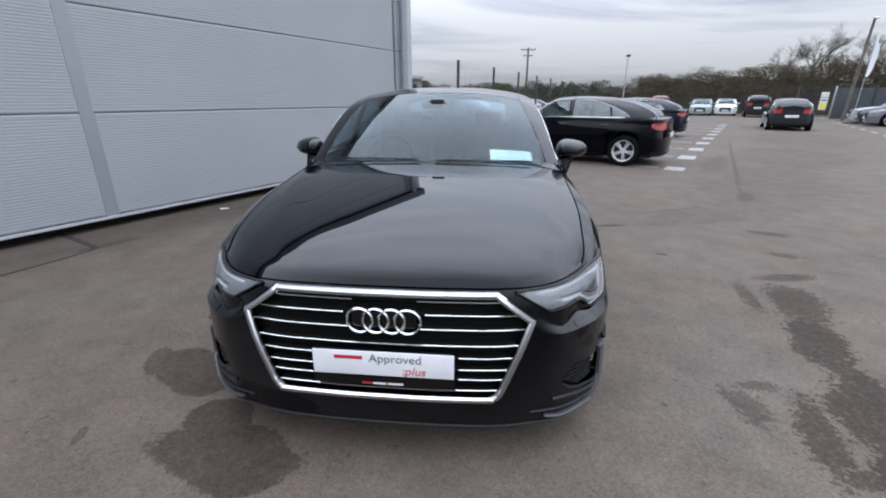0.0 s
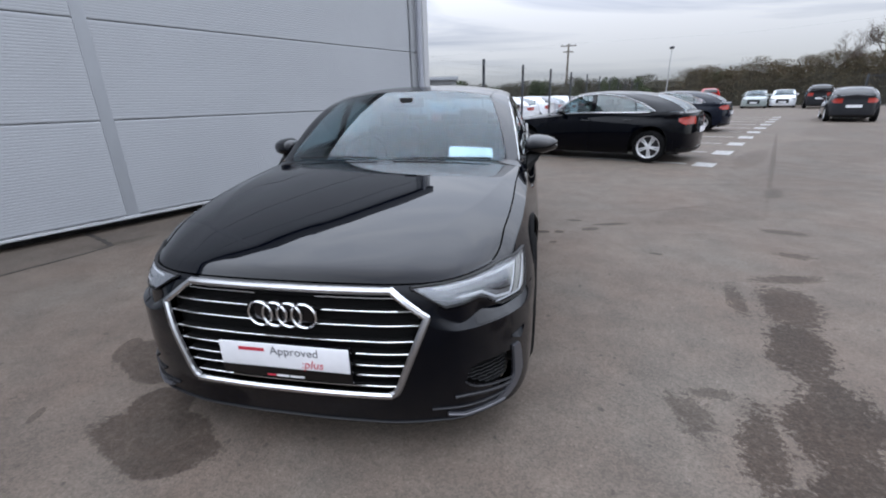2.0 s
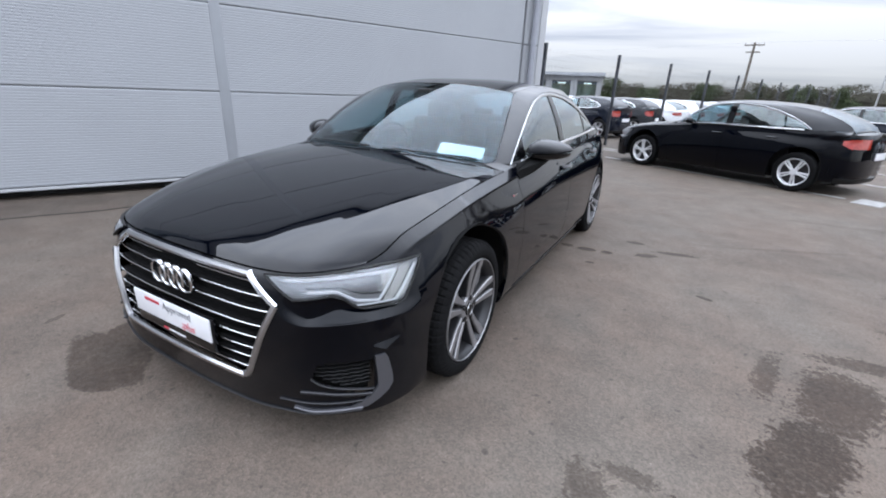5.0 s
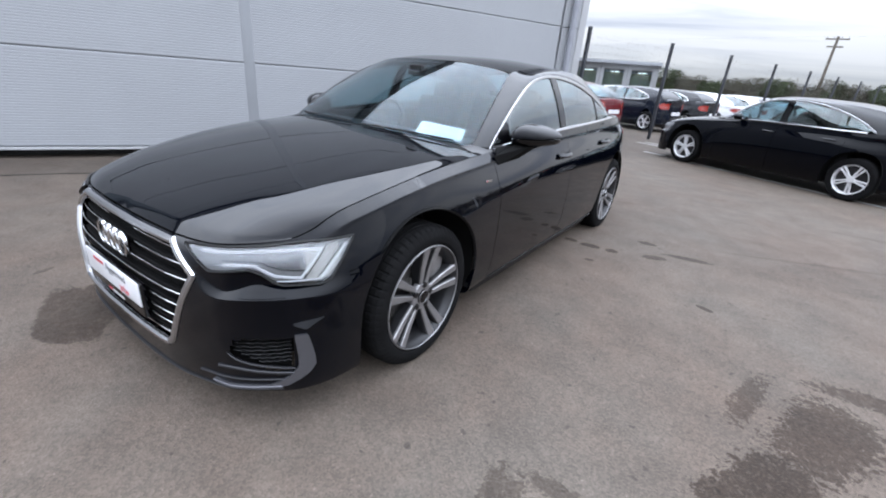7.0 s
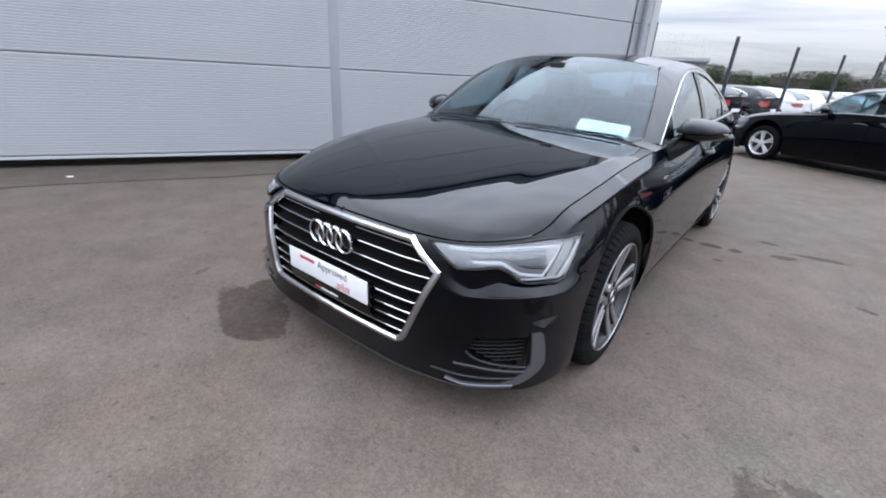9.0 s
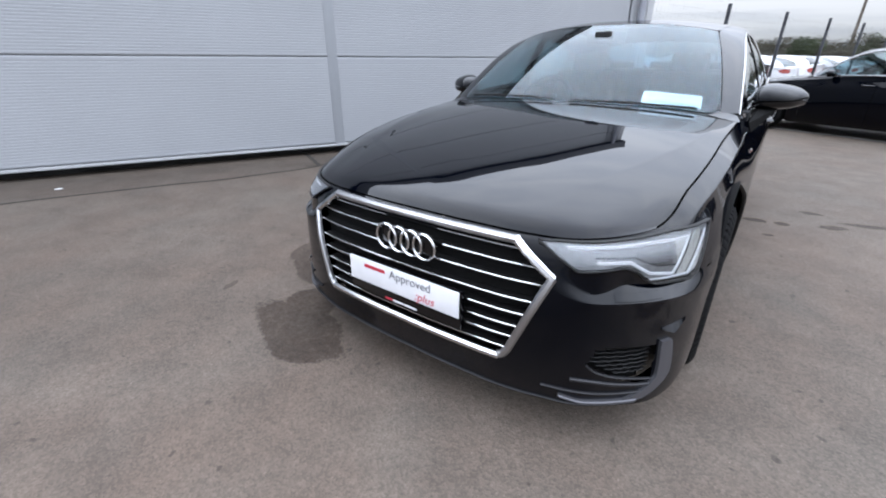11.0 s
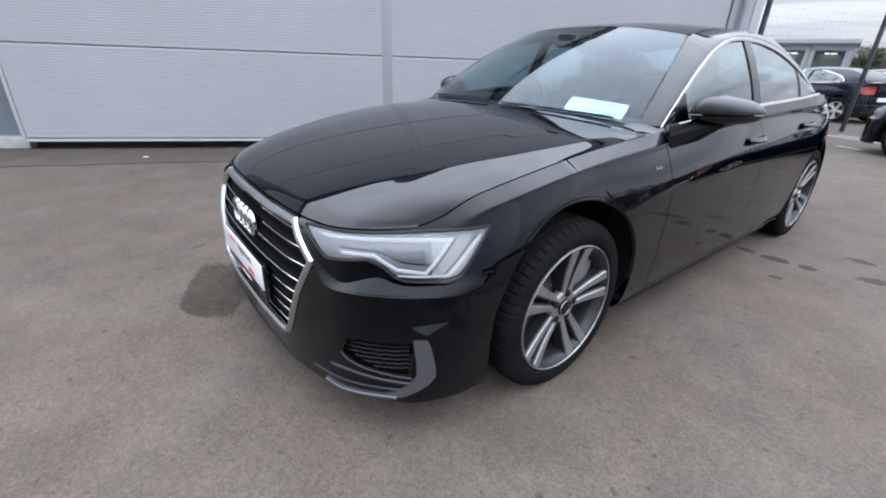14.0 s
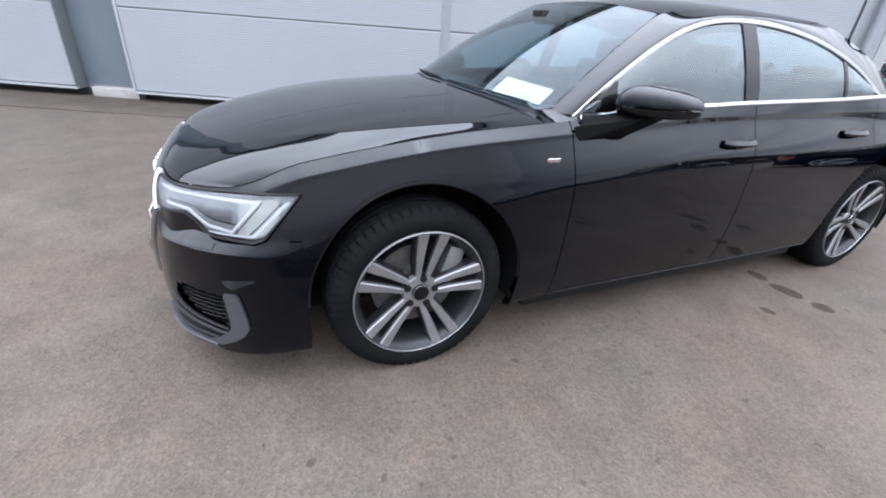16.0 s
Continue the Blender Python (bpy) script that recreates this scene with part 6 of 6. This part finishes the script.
# bay lines
for k in range(10):
    p = ROW_P + ROW_D * (2.18 * k)
    line_mark("bay_square", p, ROW_D, 0.78 if k else 0.55, 0.36, "worn white square at the end of a bay line")
    line_mark("bay_line", p + ROW_N * 2.62, ROW_N, 4.6, 0.10, "worn white bay line")
for k in range(9):
    line_mark("bay_square", Vector((15.9, 16.4, 0)) + ROW_D * (2.4 * k), ROW_D, 1.1, 0.14, "worn white dash along the lane")
for k in range(2):
    line_mark("bay_line", FENCE_P + FENCE_D * (2.3 + 0.35 * k) - FENCE_N * 0.9, FENCE_N, 1.0, 0.10, "worn white mark by the fence")

# ---- fence, poles, sign, hut ----
POST = material("dark_fence_steel", (0.035, 0.038, 0.045), rough=0.5, metal=0.3, stain=0.2, stain_scale=6)
WIRE = material("fence_wire", (0.10, 0.105, 0.11), rough=0.5, metal=0.4, stain=0.2)
TIMBER = material("grey_pole_timber", (0.10, 0.085, 0.07), rough=0.85, stain=0.3, stain_scale=2, grain=0.3, grain_scale=40)
GALV = material("galvanised_steel", (0.42, 0.43, 0.44), rough=0.45, metal=0.7, stain=0.15, stain_scale=3)
mesh_fence = thing("mesh_fence", "dark steel mesh fence with cranked posts beside the car park", "fence")
for k in range(12):
    p = FENCE_P + FENCE_D * (3.454 * k)
    bm = box_bm((0.07, 0.07, 2.2), (p.x, p.y, 1.1), 0.004, Matrix.Rotation(radians(-20), 4, "Z"))
    box_bm((0.07, 0.07, 0.36), (p.x, p.y, 2.34), 0.004, Matrix.Rotation(radians(-20), 4, "Z"), bm=bm)
    part("post", bm, POST, mesh_fence)
    if k < 11:
        q = p + FENCE_D * 3.454
        bm = bmesh.new()
        for z in np.arange(0.10, 2.45, 0.16):
            a_, b_ = p + Vector((0, 0, z)), q + Vector((0, 0, z))
            rod_bm(a_, b_, 0.0014, n=3, bm=bm)
        for u in np.linspace(0.05, 0.95, 22):
            c = p.lerp(q, float(u))
            rod_bm(c + Vector((0, 0, 0.05)), c + Vector((0, 0, 2.42)), 0.0010, n=3, bm=bm)
        part("mesh_panel", bm, WIRE, mesh_fence, smooth=False)

upole = thing("utility_pole", "grey timber utility pole with two crossarms", "pole")
part("pole", rod_bm((5.55, 59.7, 0), (5.55, 59.7, 7.7), 0.17, 0.11, 10), TIMBER, upole)
part("crossarm", box_bm((1.9, 0.10, 0.12), (5.55, 59.65, 7.45), 0.01), TIMBER, upole)
part("crossarm", box_bm((1.3, 0.10, 0.12), (5.55, 59.65, 6.75), 0.01), TIMBER, upole)
for dx in (-0.85, -0.3, 0.3, 0.85):
    part("insulator", rod_bm((5.55 + dx, 59.65, 7.5), (5.55 + dx, 59.65, 7.72), 0.05, 0.03, 8), GALV, upole)
wires = thing("overhead_wire", "thin dark overhead wires strung between poles", "wire")
for dx in (0.85,):
    c = along([(-40 + dx, 66, 7.9), (-17 + dx, 63, 7.2), (5.55 + dx, 59.65, 7.7), (22 + dx, 46, 6.6), (40 + dx, 30, 7.4)], 40)
    v, f = bar(c, (0, 0, 1), 0.010, 0.010)
    obj("wire", v, f, GALV, wires)
right_pole = thing("utility_pole", "dark timber pole beside the gate at the trees", "pole")
part("pole", rod_bm((24.1, 30.0, 0), (24.25, 30.0, 6.1), 0.10, 0.07, 10), TIMBER, right_pole)
part("pole_cap", rod_bm((24.25, 30.0, 6.1), (24.45, 29.95, 6.2), 0.09, 0.05, 8), GALV, right_pole)
lamp_post = thing("street_lamp", "slim galvanised lamp post with a small head", "street lamp")
part("pole", rod_bm((9.67, 29.93, 0), (9.67, 29.93, 4.05), 0.042, 0.03, 10), GALV, lamp_post)
part("lamp_head", box_bm((0.22, 0.30, 0.14), (9.67, 29.9, 4.10), 0.03), POST, lamp_post)

HUT_WALL = material("pale_grey_hut_panel", (0.25, 0.255, 0.26), rough=0.6, stain=0.08, stain_scale=1.5)
HUT_TRIM = material("dark_hut_trim", (0.10, 0.105, 0.11), rough=0.5, stain=0.1)
LIT = material("lit_window_blind", (0.30, 0.27, 0.17), rough=0.6, stain=0.15, stain_scale=2)
hut = thing("office_building", "low pale grey office block with wide windows behind the fence", "building", at=pose(-4.6, 31.2, 0, 0, 0, 11))
for i in range(6):
    x0 = -1.75 * (i + 1)
    part("wall_panel", box_bm((1.72, 0.12, 0.85), (x0 + 0.875, 0, 0.425), 0.004), HUT_WALL, hut)
    part("wall_panel", box_bm((1.72, 0.12, 0.35), (x0 + 0.875, 0, 2.62), 0.004), HUT_WALL, hut)
    part("wall_pier", box_bm((0.22, 0.12, 1.58), (x0 + 0.12, 0, 1.645), 0.004), HUT_WALL, hut)
    part("wall_pier", box_bm((0.22, 0.12, 1.58), (x0 + 1.63, 0, 1.645), 0.004), HUT_WALL, hut)
    win = part("window", box_bm((1.29, 0.05, 1.58), (x0 + 0.875, 0.02, 1.645), 0.002), GLASS, hut, "wide window")
    win.visible_shadow = False
    bm = box_bm((1.29, 0.06, 0.06), (x0 + 0.875, -0.045, 0.89), 0.004)
    box_bm((1.29, 0.06, 0.06), (x0 + 0.875, -0.045, 2.40), 0.004, bm=bm)
    box_bm((0.05, 0.06, 1.46), (x0 + 0.875, -0.045, 1.645), 0.004, bm=bm)
    part("window_frame", bm, HUT_TRIM, win)
    part("blind", box_bm((1.25, 0.02, 1.2), (x0 + 0.875, 0.5, 1.6), 0), LIT, hut, "warm yellowish blind")
    part("ceiling_light", box_bm((0.5, 0.12, 0.05), (x0 + 0.9, 0.35, 2.25), 0.01), material("lamp_glow", (1.0, 0.97, 0.9), emit=2.5) if i == 0 else bpy.data.materials["lamp_glow"], hut)
part("end_wall", box_bm((0.12, 6.0, 2.80), (0.06, 3.0, 1.40), 0.004), HUT_WALL, hut)
part("back_wall", box_bm((10.4, 0.12, 2.80), (-5.2, 6.0, 1.40), 0.004), HUT_WALL, hut)
part("floor_slab", box_bm((10.4, 6.0, 0.05), (-5.2, 3.0, 0.025), 0), CONCRETE, hut)
part("roof", box_bm((10.9, 6.6, 0.16), (-5.2, 2.9, 2.88), 0.01), HUT_TRIM, hut, "flat dark-edged roof")
part("fascia", box_bm((10.9, 0.04, 0.22), (-5.2, -0.42, 2.86), 0.004), FLASH, hut, "grey fascia")

# screened gate and fence at the far side
SCREEN = material("dark_green_grey_screen", (0.045, 0.052, 0.055), rough=0.8, stain=0.2, stain_scale=2)
gate = thing("screened_fence", "dark screened steel fence and gate beyond the lane", "fence")
GP, GD = Vector((22.6, 32.6, 0)), Vector((0.80, -0.60, 0))
for k in range(7):
    p = GP + GD * (2.0 * k)
    part("post", box_bm((0.09, 0.09, 2.2), (p.x, p.y, 1.10), 0.005), POST if k != 1 else GALV, gate)
    if k < 6:
        c = p + GD * 1.0
        rot = Matrix.Rotation(math.atan2(GD.y, GD.x), 4, "Z")
        if k == 0:
            bm = box_bm((1.9, 0.04, 0.05), (c.x, c.y, 2.08), 0.004, rot)
            box_bm((1.9, 0.04, 0.05), (c.x, c.y, 0.25), 0.004, rot, bm=bm)
            for u in np.linspace(-0.85, 0.85, 14):
                q = c + GD * float(u)
                rod_bm((q.x, q.y, 0.2), (q.x, q.y, 2.08), 0.012, n=4, bm=bm)
            part("gate_leaf", bm, POST, gate, "dark barred gate leaf")
        else:
            part("screen_panel", box_bm((1.9, 0.03, 2.0), (c.x, c.y, 1.08), 0.004, rot), SCREEN, gate)
notice = thing("notice_board", "white notice board with a yellow panel on the fence", "sign")
sp_ = GP + GD * 1.5 + Vector((-0.06, -0.08, 0))
rot = Matrix.Rotation(math.atan2(GD.y, GD.x), 4, "Z")
part("board", box_bm((0.42, 0.03, 1.18), (sp_.x, sp_.y, 1.24), 0.004, rot), WHITE, notice)
YELLOW = material("yellow_print", (0.75, 0.62, 0.05), rough=0.5, stain=0.08)
for z, h, mt in ((0.92, 0.36, YELLOW), (1.30, 0.09, INK_GREY), (1.48, 0.05, INK_GREY), (1.64, 0.05, YELLOW)):
    part("print_bar", box_bm((0.34, 0.01, h), (sp_.x - 0.012, sp_.y - 0.016, z), 0, rot), mt, notice)
flag = thing("feather_flag", "white feather flag on a slim pole in the lane's edge", "flag")
FX, FY = 21.6, 25.9
part("pole", rod_bm((FX, FY, 0.03), (FX, FY, 4.7), 0.022, 0.012, 8), GALV, flag)
fl = np.array([[(FX + w_ * (0.10 + 0.24 * math.sin(math.pi * min(1, k * 1.15)) ** 0.6), FY + 0.05 * math.sin(6 * k) * w_, 2.55 + 2.1 * k) for w_ in (0, 0.33, 0.66, 1)] for k in np.linspace(0, 1, 16)])
v, f = sheet(fl, thick=0.004)
obj("cloth", v, f, material("white_flag_cloth", (0.72, 0.73, 0.74), rough=0.8, stain=0.05), flag)
part("base", box_bm((0.5, 0.5, 0.06), (FX, FY, 0.03), 0.01), SATIN_BLACK, flag)

# ---- trees and hedge ----
def leaf_material(name, colours, rough=0.8):
    m = bpy.data.materials.new(name)
    m.use_nodes = True
    n, l = m.node_tree.nodes, m.node_tree.links
    g = n.new("ShaderNodeNewGeometry")
    r = n.new("ShaderNodeValToRGB")
    for i, c in enumerate(colours):
        e = r.color_ramp.elements[i] if i < 2 else r.color_ramp.elements.new(1.0)
        e.color = (*c, 1)
        e.position = i / (len(colours) - 1)
    l.new(g.outputs["Random Per Island"], r.inputs[0])
    l.new(r.outputs[0], n["Principled BSDF"].inputs["Base Color"])
    n["Principled BSDF"].inputs["Roughness"].default_value = rough
    n["Principled BSDF"].inputs["Specular IOR Level"].default_value = 0.2
    return m


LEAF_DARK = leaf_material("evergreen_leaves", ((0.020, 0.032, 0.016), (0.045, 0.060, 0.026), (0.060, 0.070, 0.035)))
LEAF_BROWN = leaf_material("winter_hedge_leaves", ((0.052, 0.041, 0.025), (0.100, 0.073, 0.044), (0.062, 0.060, 0.034)))
LEAF_OLIVE = leaf_material("olive_hedge_leaves", ((0.030, 0.032, 0.020), (0.056, 0.053, 0.033), (0.074, 0.060, 0.040)))
BARK = material("grey_brown_bark", (0.085, 0.068, 0.055), rough=0.9, stain=0.3, stain_scale=4)
rng = np.random.default_rng(7)


def leaves(centres, size):
    """Small folded leaves or clumps of leaf, one island each, at the given centres."""
    n = len(centres)
    d = rng.normal(size=(n, 3))
    d /= np.linalg.norm(d, axis=1, keepdims=True)
    e = np.cross(d, rng.normal(size=(n, 3)))
    e /= np.linalg.norm(e, axis=1, keepdims=True)
    h = np.cross(d, e)
    s = size * rng.uniform(0.6, 1.4, (n, 1))
    pts = np.stack([centres - d * s, centres + e * s * 0.45 + h * s * 0.15, centres + d * s, centres - e * s * 0.45 + h * s * 0.15], 1).reshape(-1, 3)
    return pts, [(4 * i, 4 * i + 1, 4 * i + 2, 4 * i + 3) for i in range(n)]


def fast_mesh(name, verts, faces, mat):
    me = bpy.data.meshes.new(name)
    me.from_pydata(verts.tolist(), [], faces)
    me.materials.append(mat)
    return new(name, me)


def hedge_cloud(path, height, depth, n, size, lump=0.25):
    """Leaf places along a path in a hedge of uneven height."""
    c = along([(*p, 0) for p in path], 200)
    i = rng.integers(0, 199, n)
    k = rng.uniform(0, 1, (n, 1))
    base = c[i] * (1 - k) + c[i + 1] * k
    s = (i + k[:, 0]) / 200 * 40
    top = height(s / 40) * (1 + lump * (np.sin(s * 2.1) * 0.4 + np.sin(s * 5.3 + 1) * 0.35 + np.sin(s * 11.7 + 2) * 0.25))
    z = top * rng.uniform(0, 1, n) ** 0.45
    off = rng.normal(size=(n, 2)) * depth * np.sqrt(np.clip(1.1 - (z / top) ** 2, 0.05, 1))[:, None] * 0.6
    base[:, 2] = z
    base[:, :2] += off
    return base


HEDGE_A = [(-60, 70), (-25, 62), (0, 60), (12, 57), (24, 52), (33, 45)]
HEDGE_B = [(17, 50), (24, 47.5), (29, 44.5), (34, 41), (42, 33), (52, 20), (60, 4)]
cl = hedge_cloud(HEDGE_A, lambda u: 2.9 + 0.2 * u, 1.6, 120000, 0.10)
hedge = tagged(fast_mesh("hedge", *leaves(cl, 0.072), LEAF_OLIVE), "olive and brown winter hedge along the far edge", "hedge", kind="stuff")
cl = hedge_cloud(HEDGE_B, lambda u: 3.4 + 1.0 * np.sin(np.pi * np.clip(u * 1.3, 0, 1)), 2.0, 170000, 0.10, 0.22)
hedge = tagged(fast_mesh("hedge", *leaves(cl, 0.066), LEAF_BROWN), "tall brown winter hedge beyond the parked cars", "hedge", kind="stuff")
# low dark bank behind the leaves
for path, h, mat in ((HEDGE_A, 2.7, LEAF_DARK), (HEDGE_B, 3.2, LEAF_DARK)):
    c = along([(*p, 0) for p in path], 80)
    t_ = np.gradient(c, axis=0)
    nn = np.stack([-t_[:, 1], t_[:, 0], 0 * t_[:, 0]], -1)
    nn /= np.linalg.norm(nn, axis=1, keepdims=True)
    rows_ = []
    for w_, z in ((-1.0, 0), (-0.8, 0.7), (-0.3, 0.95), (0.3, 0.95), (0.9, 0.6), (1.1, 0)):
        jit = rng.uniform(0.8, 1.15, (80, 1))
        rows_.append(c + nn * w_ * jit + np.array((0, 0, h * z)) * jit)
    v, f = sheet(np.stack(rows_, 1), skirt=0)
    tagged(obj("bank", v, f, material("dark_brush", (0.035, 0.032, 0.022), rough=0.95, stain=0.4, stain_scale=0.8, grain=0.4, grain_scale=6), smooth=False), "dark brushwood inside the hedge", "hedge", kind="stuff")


def limb_tree(height, seed, levels=4, spread=0.5):
    """Tapered limbs of a bare tree, as one mesh of thin tubes, and the places of its twig ends."""
    r = np.random.default_rng(seed)
    verts, faces, tips = [], [], []

    def tube(a, b, r0, r1):
        k = len(verts)
        d = (b - a) / max(np.linalg.norm(b - a), 1e-6)
        s = np.cross(d, (0.3, 0.7, 0.2))
        s /= np.linalg.norm(s)
        q = np.cross(d, s)
        for p, rr in ((a, r0), (b, r1)):
            for j in range(4):
                verts.append(p + (s * math.cos(j * math.pi / 2) + q * math.sin(j * math.pi / 2)) * rr)
        faces.extend([(k + j, k + (j + 1) % 4, k + 4 + (j + 1) % 4, k + 4 + j) for j in range(4)])

    def grow(a, d, length, rad, level):
        b = a + d * length
        mid = (a + b) / 2 + r.normal(size=3) * length * 0.05
        tube(a, mid, rad, rad * 0.8), tube(mid, b, rad * 0.8, rad * 0.6)
        if level == 0:
            tips.append(b)
            return
        for _ in range(r.integers(3, 6)):
            nd = d + r.normal(size=3) * spread
            nd[2] = abs(nd[2]) * 0.6 + 0.35
            nd /= np.linalg.norm(nd)
            start = a + (b - a) * r.uniform(0.45, 1.0)
            grow(start, nd, length * r.uniform(0.5, 0.8), rad * 0.5, level - 1)

    grow(np.zeros(3), np.array((0.03, 0.02, 1.0)), height * 0.38, height * 0.022, levels)
    return np.array(verts), faces, np.array(tips)


for k, (x_, y_, h, lv) in enumerate(((30.5, 44.5, 6.6, 6), (33.5, 43.0, 6.0, 4), (27.0, 47.5, 5.2, 4), (36.5, 40.5, 6.4, 4), (39.5, 36.5, 6.8, 4), (43, 31, 6.5, 4), (18.5, 53.0, 4.6, 4), (13, 56, 4.2, 4), (3, 61, 4.4, 4), (-3, 62, 4.0, 4), (22, 50, 4.6, 4), (24.5, 49, 5.4, 5), (28.7, 46.5, 6.0, 6), (32, 44.2, 6.4, 6), (35, 42.2, 6.0, 6), (38, 39, 6.2, 6), (8, 60, 4.2, 4), (-8, 63, 4.3, 4), (16, 55, 4.6, 4))):
    v, f, tips = limb_tree(h * (1.22 if x_ > 26 else 1.0), 20 + k, lv)
    tree = thing("bare_tree", "leafless winter tree with fine twigs above the hedge", "tree", "bare trees", pose(x_, y_, 0, 0, 0, 40 * k))
    ob = fast_mesh("trunk", v, [tuple(q) for q in f], BARK)
    ob.parent = tree
for k, (x_, y_, h) in enumerate(((-9, 60, 4.1), (-4, 58.5, 3.4), (2.0, 58, 3.9), (7.5, 58, 3.8), (10.5, 56.5, 3.7), (14.0, 54.5, 3.5), (19.5, 50.5, 3.9), (21.0, 49.8, 3.3))):
    r = np.random.default_rng(60 + k)
    # a crown of uneven lobes round the stem
    lobes = [(r.normal(0, 0.16 * h, 2), r.uniform(0.30, 0.80) * h, r.uniform(0.14, 0.26) * h, r.uniform(0.12, 0.24) * h) for _ in range(11)]
    cl = []
    for mid_, z_, rad, tall in lobes:
        d = r.normal(size=(520, 3))
        d *= (r.uniform(0.15, 1.0, (520, 1)) ** 0.5) / np.linalg.norm(d, axis=1, keepdims=True)
        cl.append(d * (rad, rad, tall) + (mid_[0], mid_[1], z_))
    cl = np.concatenate(cl)
    cl[:, 2] = np.clip(cl[:, 2], 0.1, h)
    tree = thing("evergreen_tree", "small dense dark evergreen tree over the hedge", "tree", "evergreen trees", pose(x_, y_, 0))
    ob = fast_mesh("crown", *leaves(cl, 0.085), LEAF_DARK)
    ob.parent = tree
    part("trunk", rod_bm((0, 0, 0), (0, 0, h * 0.8), 0.12, 0.03, 8), BARK, tree)

# scraps of litter on the tarmac
for x_, y_, s, a_ in ((-3.05, 2.95, 0.10, 20), (-4.6, -0.9, 0.06, 70)):
    litter = box_bm((s, s * 0.35, 0.006), (0, 0, 0.004), 0.002, Matrix.Rotation(radians(a_), 4, "Z"))
    ob = tagged(part("litter_scrap", litter, PAPER), "small pale scrap of litter on the tarmac", "litter")
    ob.location = (x_, y_, 0)

# tar seam round a patched strip beside the building
TAR = material("old_tar", (0.030, 0.026, 0.023), rough=0.8, spec=0.2, stain=0.3, stain_scale=8)
seam = along([(-4.12, 1.69, 0), (-3.63, 1.47, 0), (-3.37, 1.33, 0)], 14)
seam2 = along([(-3.36, 1.34, 0), (-3.55, 0.62, 0), (-4.13, -0.66, 0), (-4.62, -1.92, 0), (-6.9, -6.9, 0), (-9.6, -12.4, 0)], 60)
for pts_, wd in ((seam, 0.05), (seam2, 0.032)):
    pts_ = pts_ + np.stack([0.012 * np.sin(np.arange(len(pts_)) * 1.7), 0.010 * np.cos(np.arange(len(pts_)) * 2.3), np.zeros(len(pts_))], -1)
    v, f = bar(pts_, (0, 0, 1), wd, 0.004)
    tagged(obj("tar_seam", v, f, TAR), "dark tar seam along a patched strip of tarmac", "road seam", kind="structure")
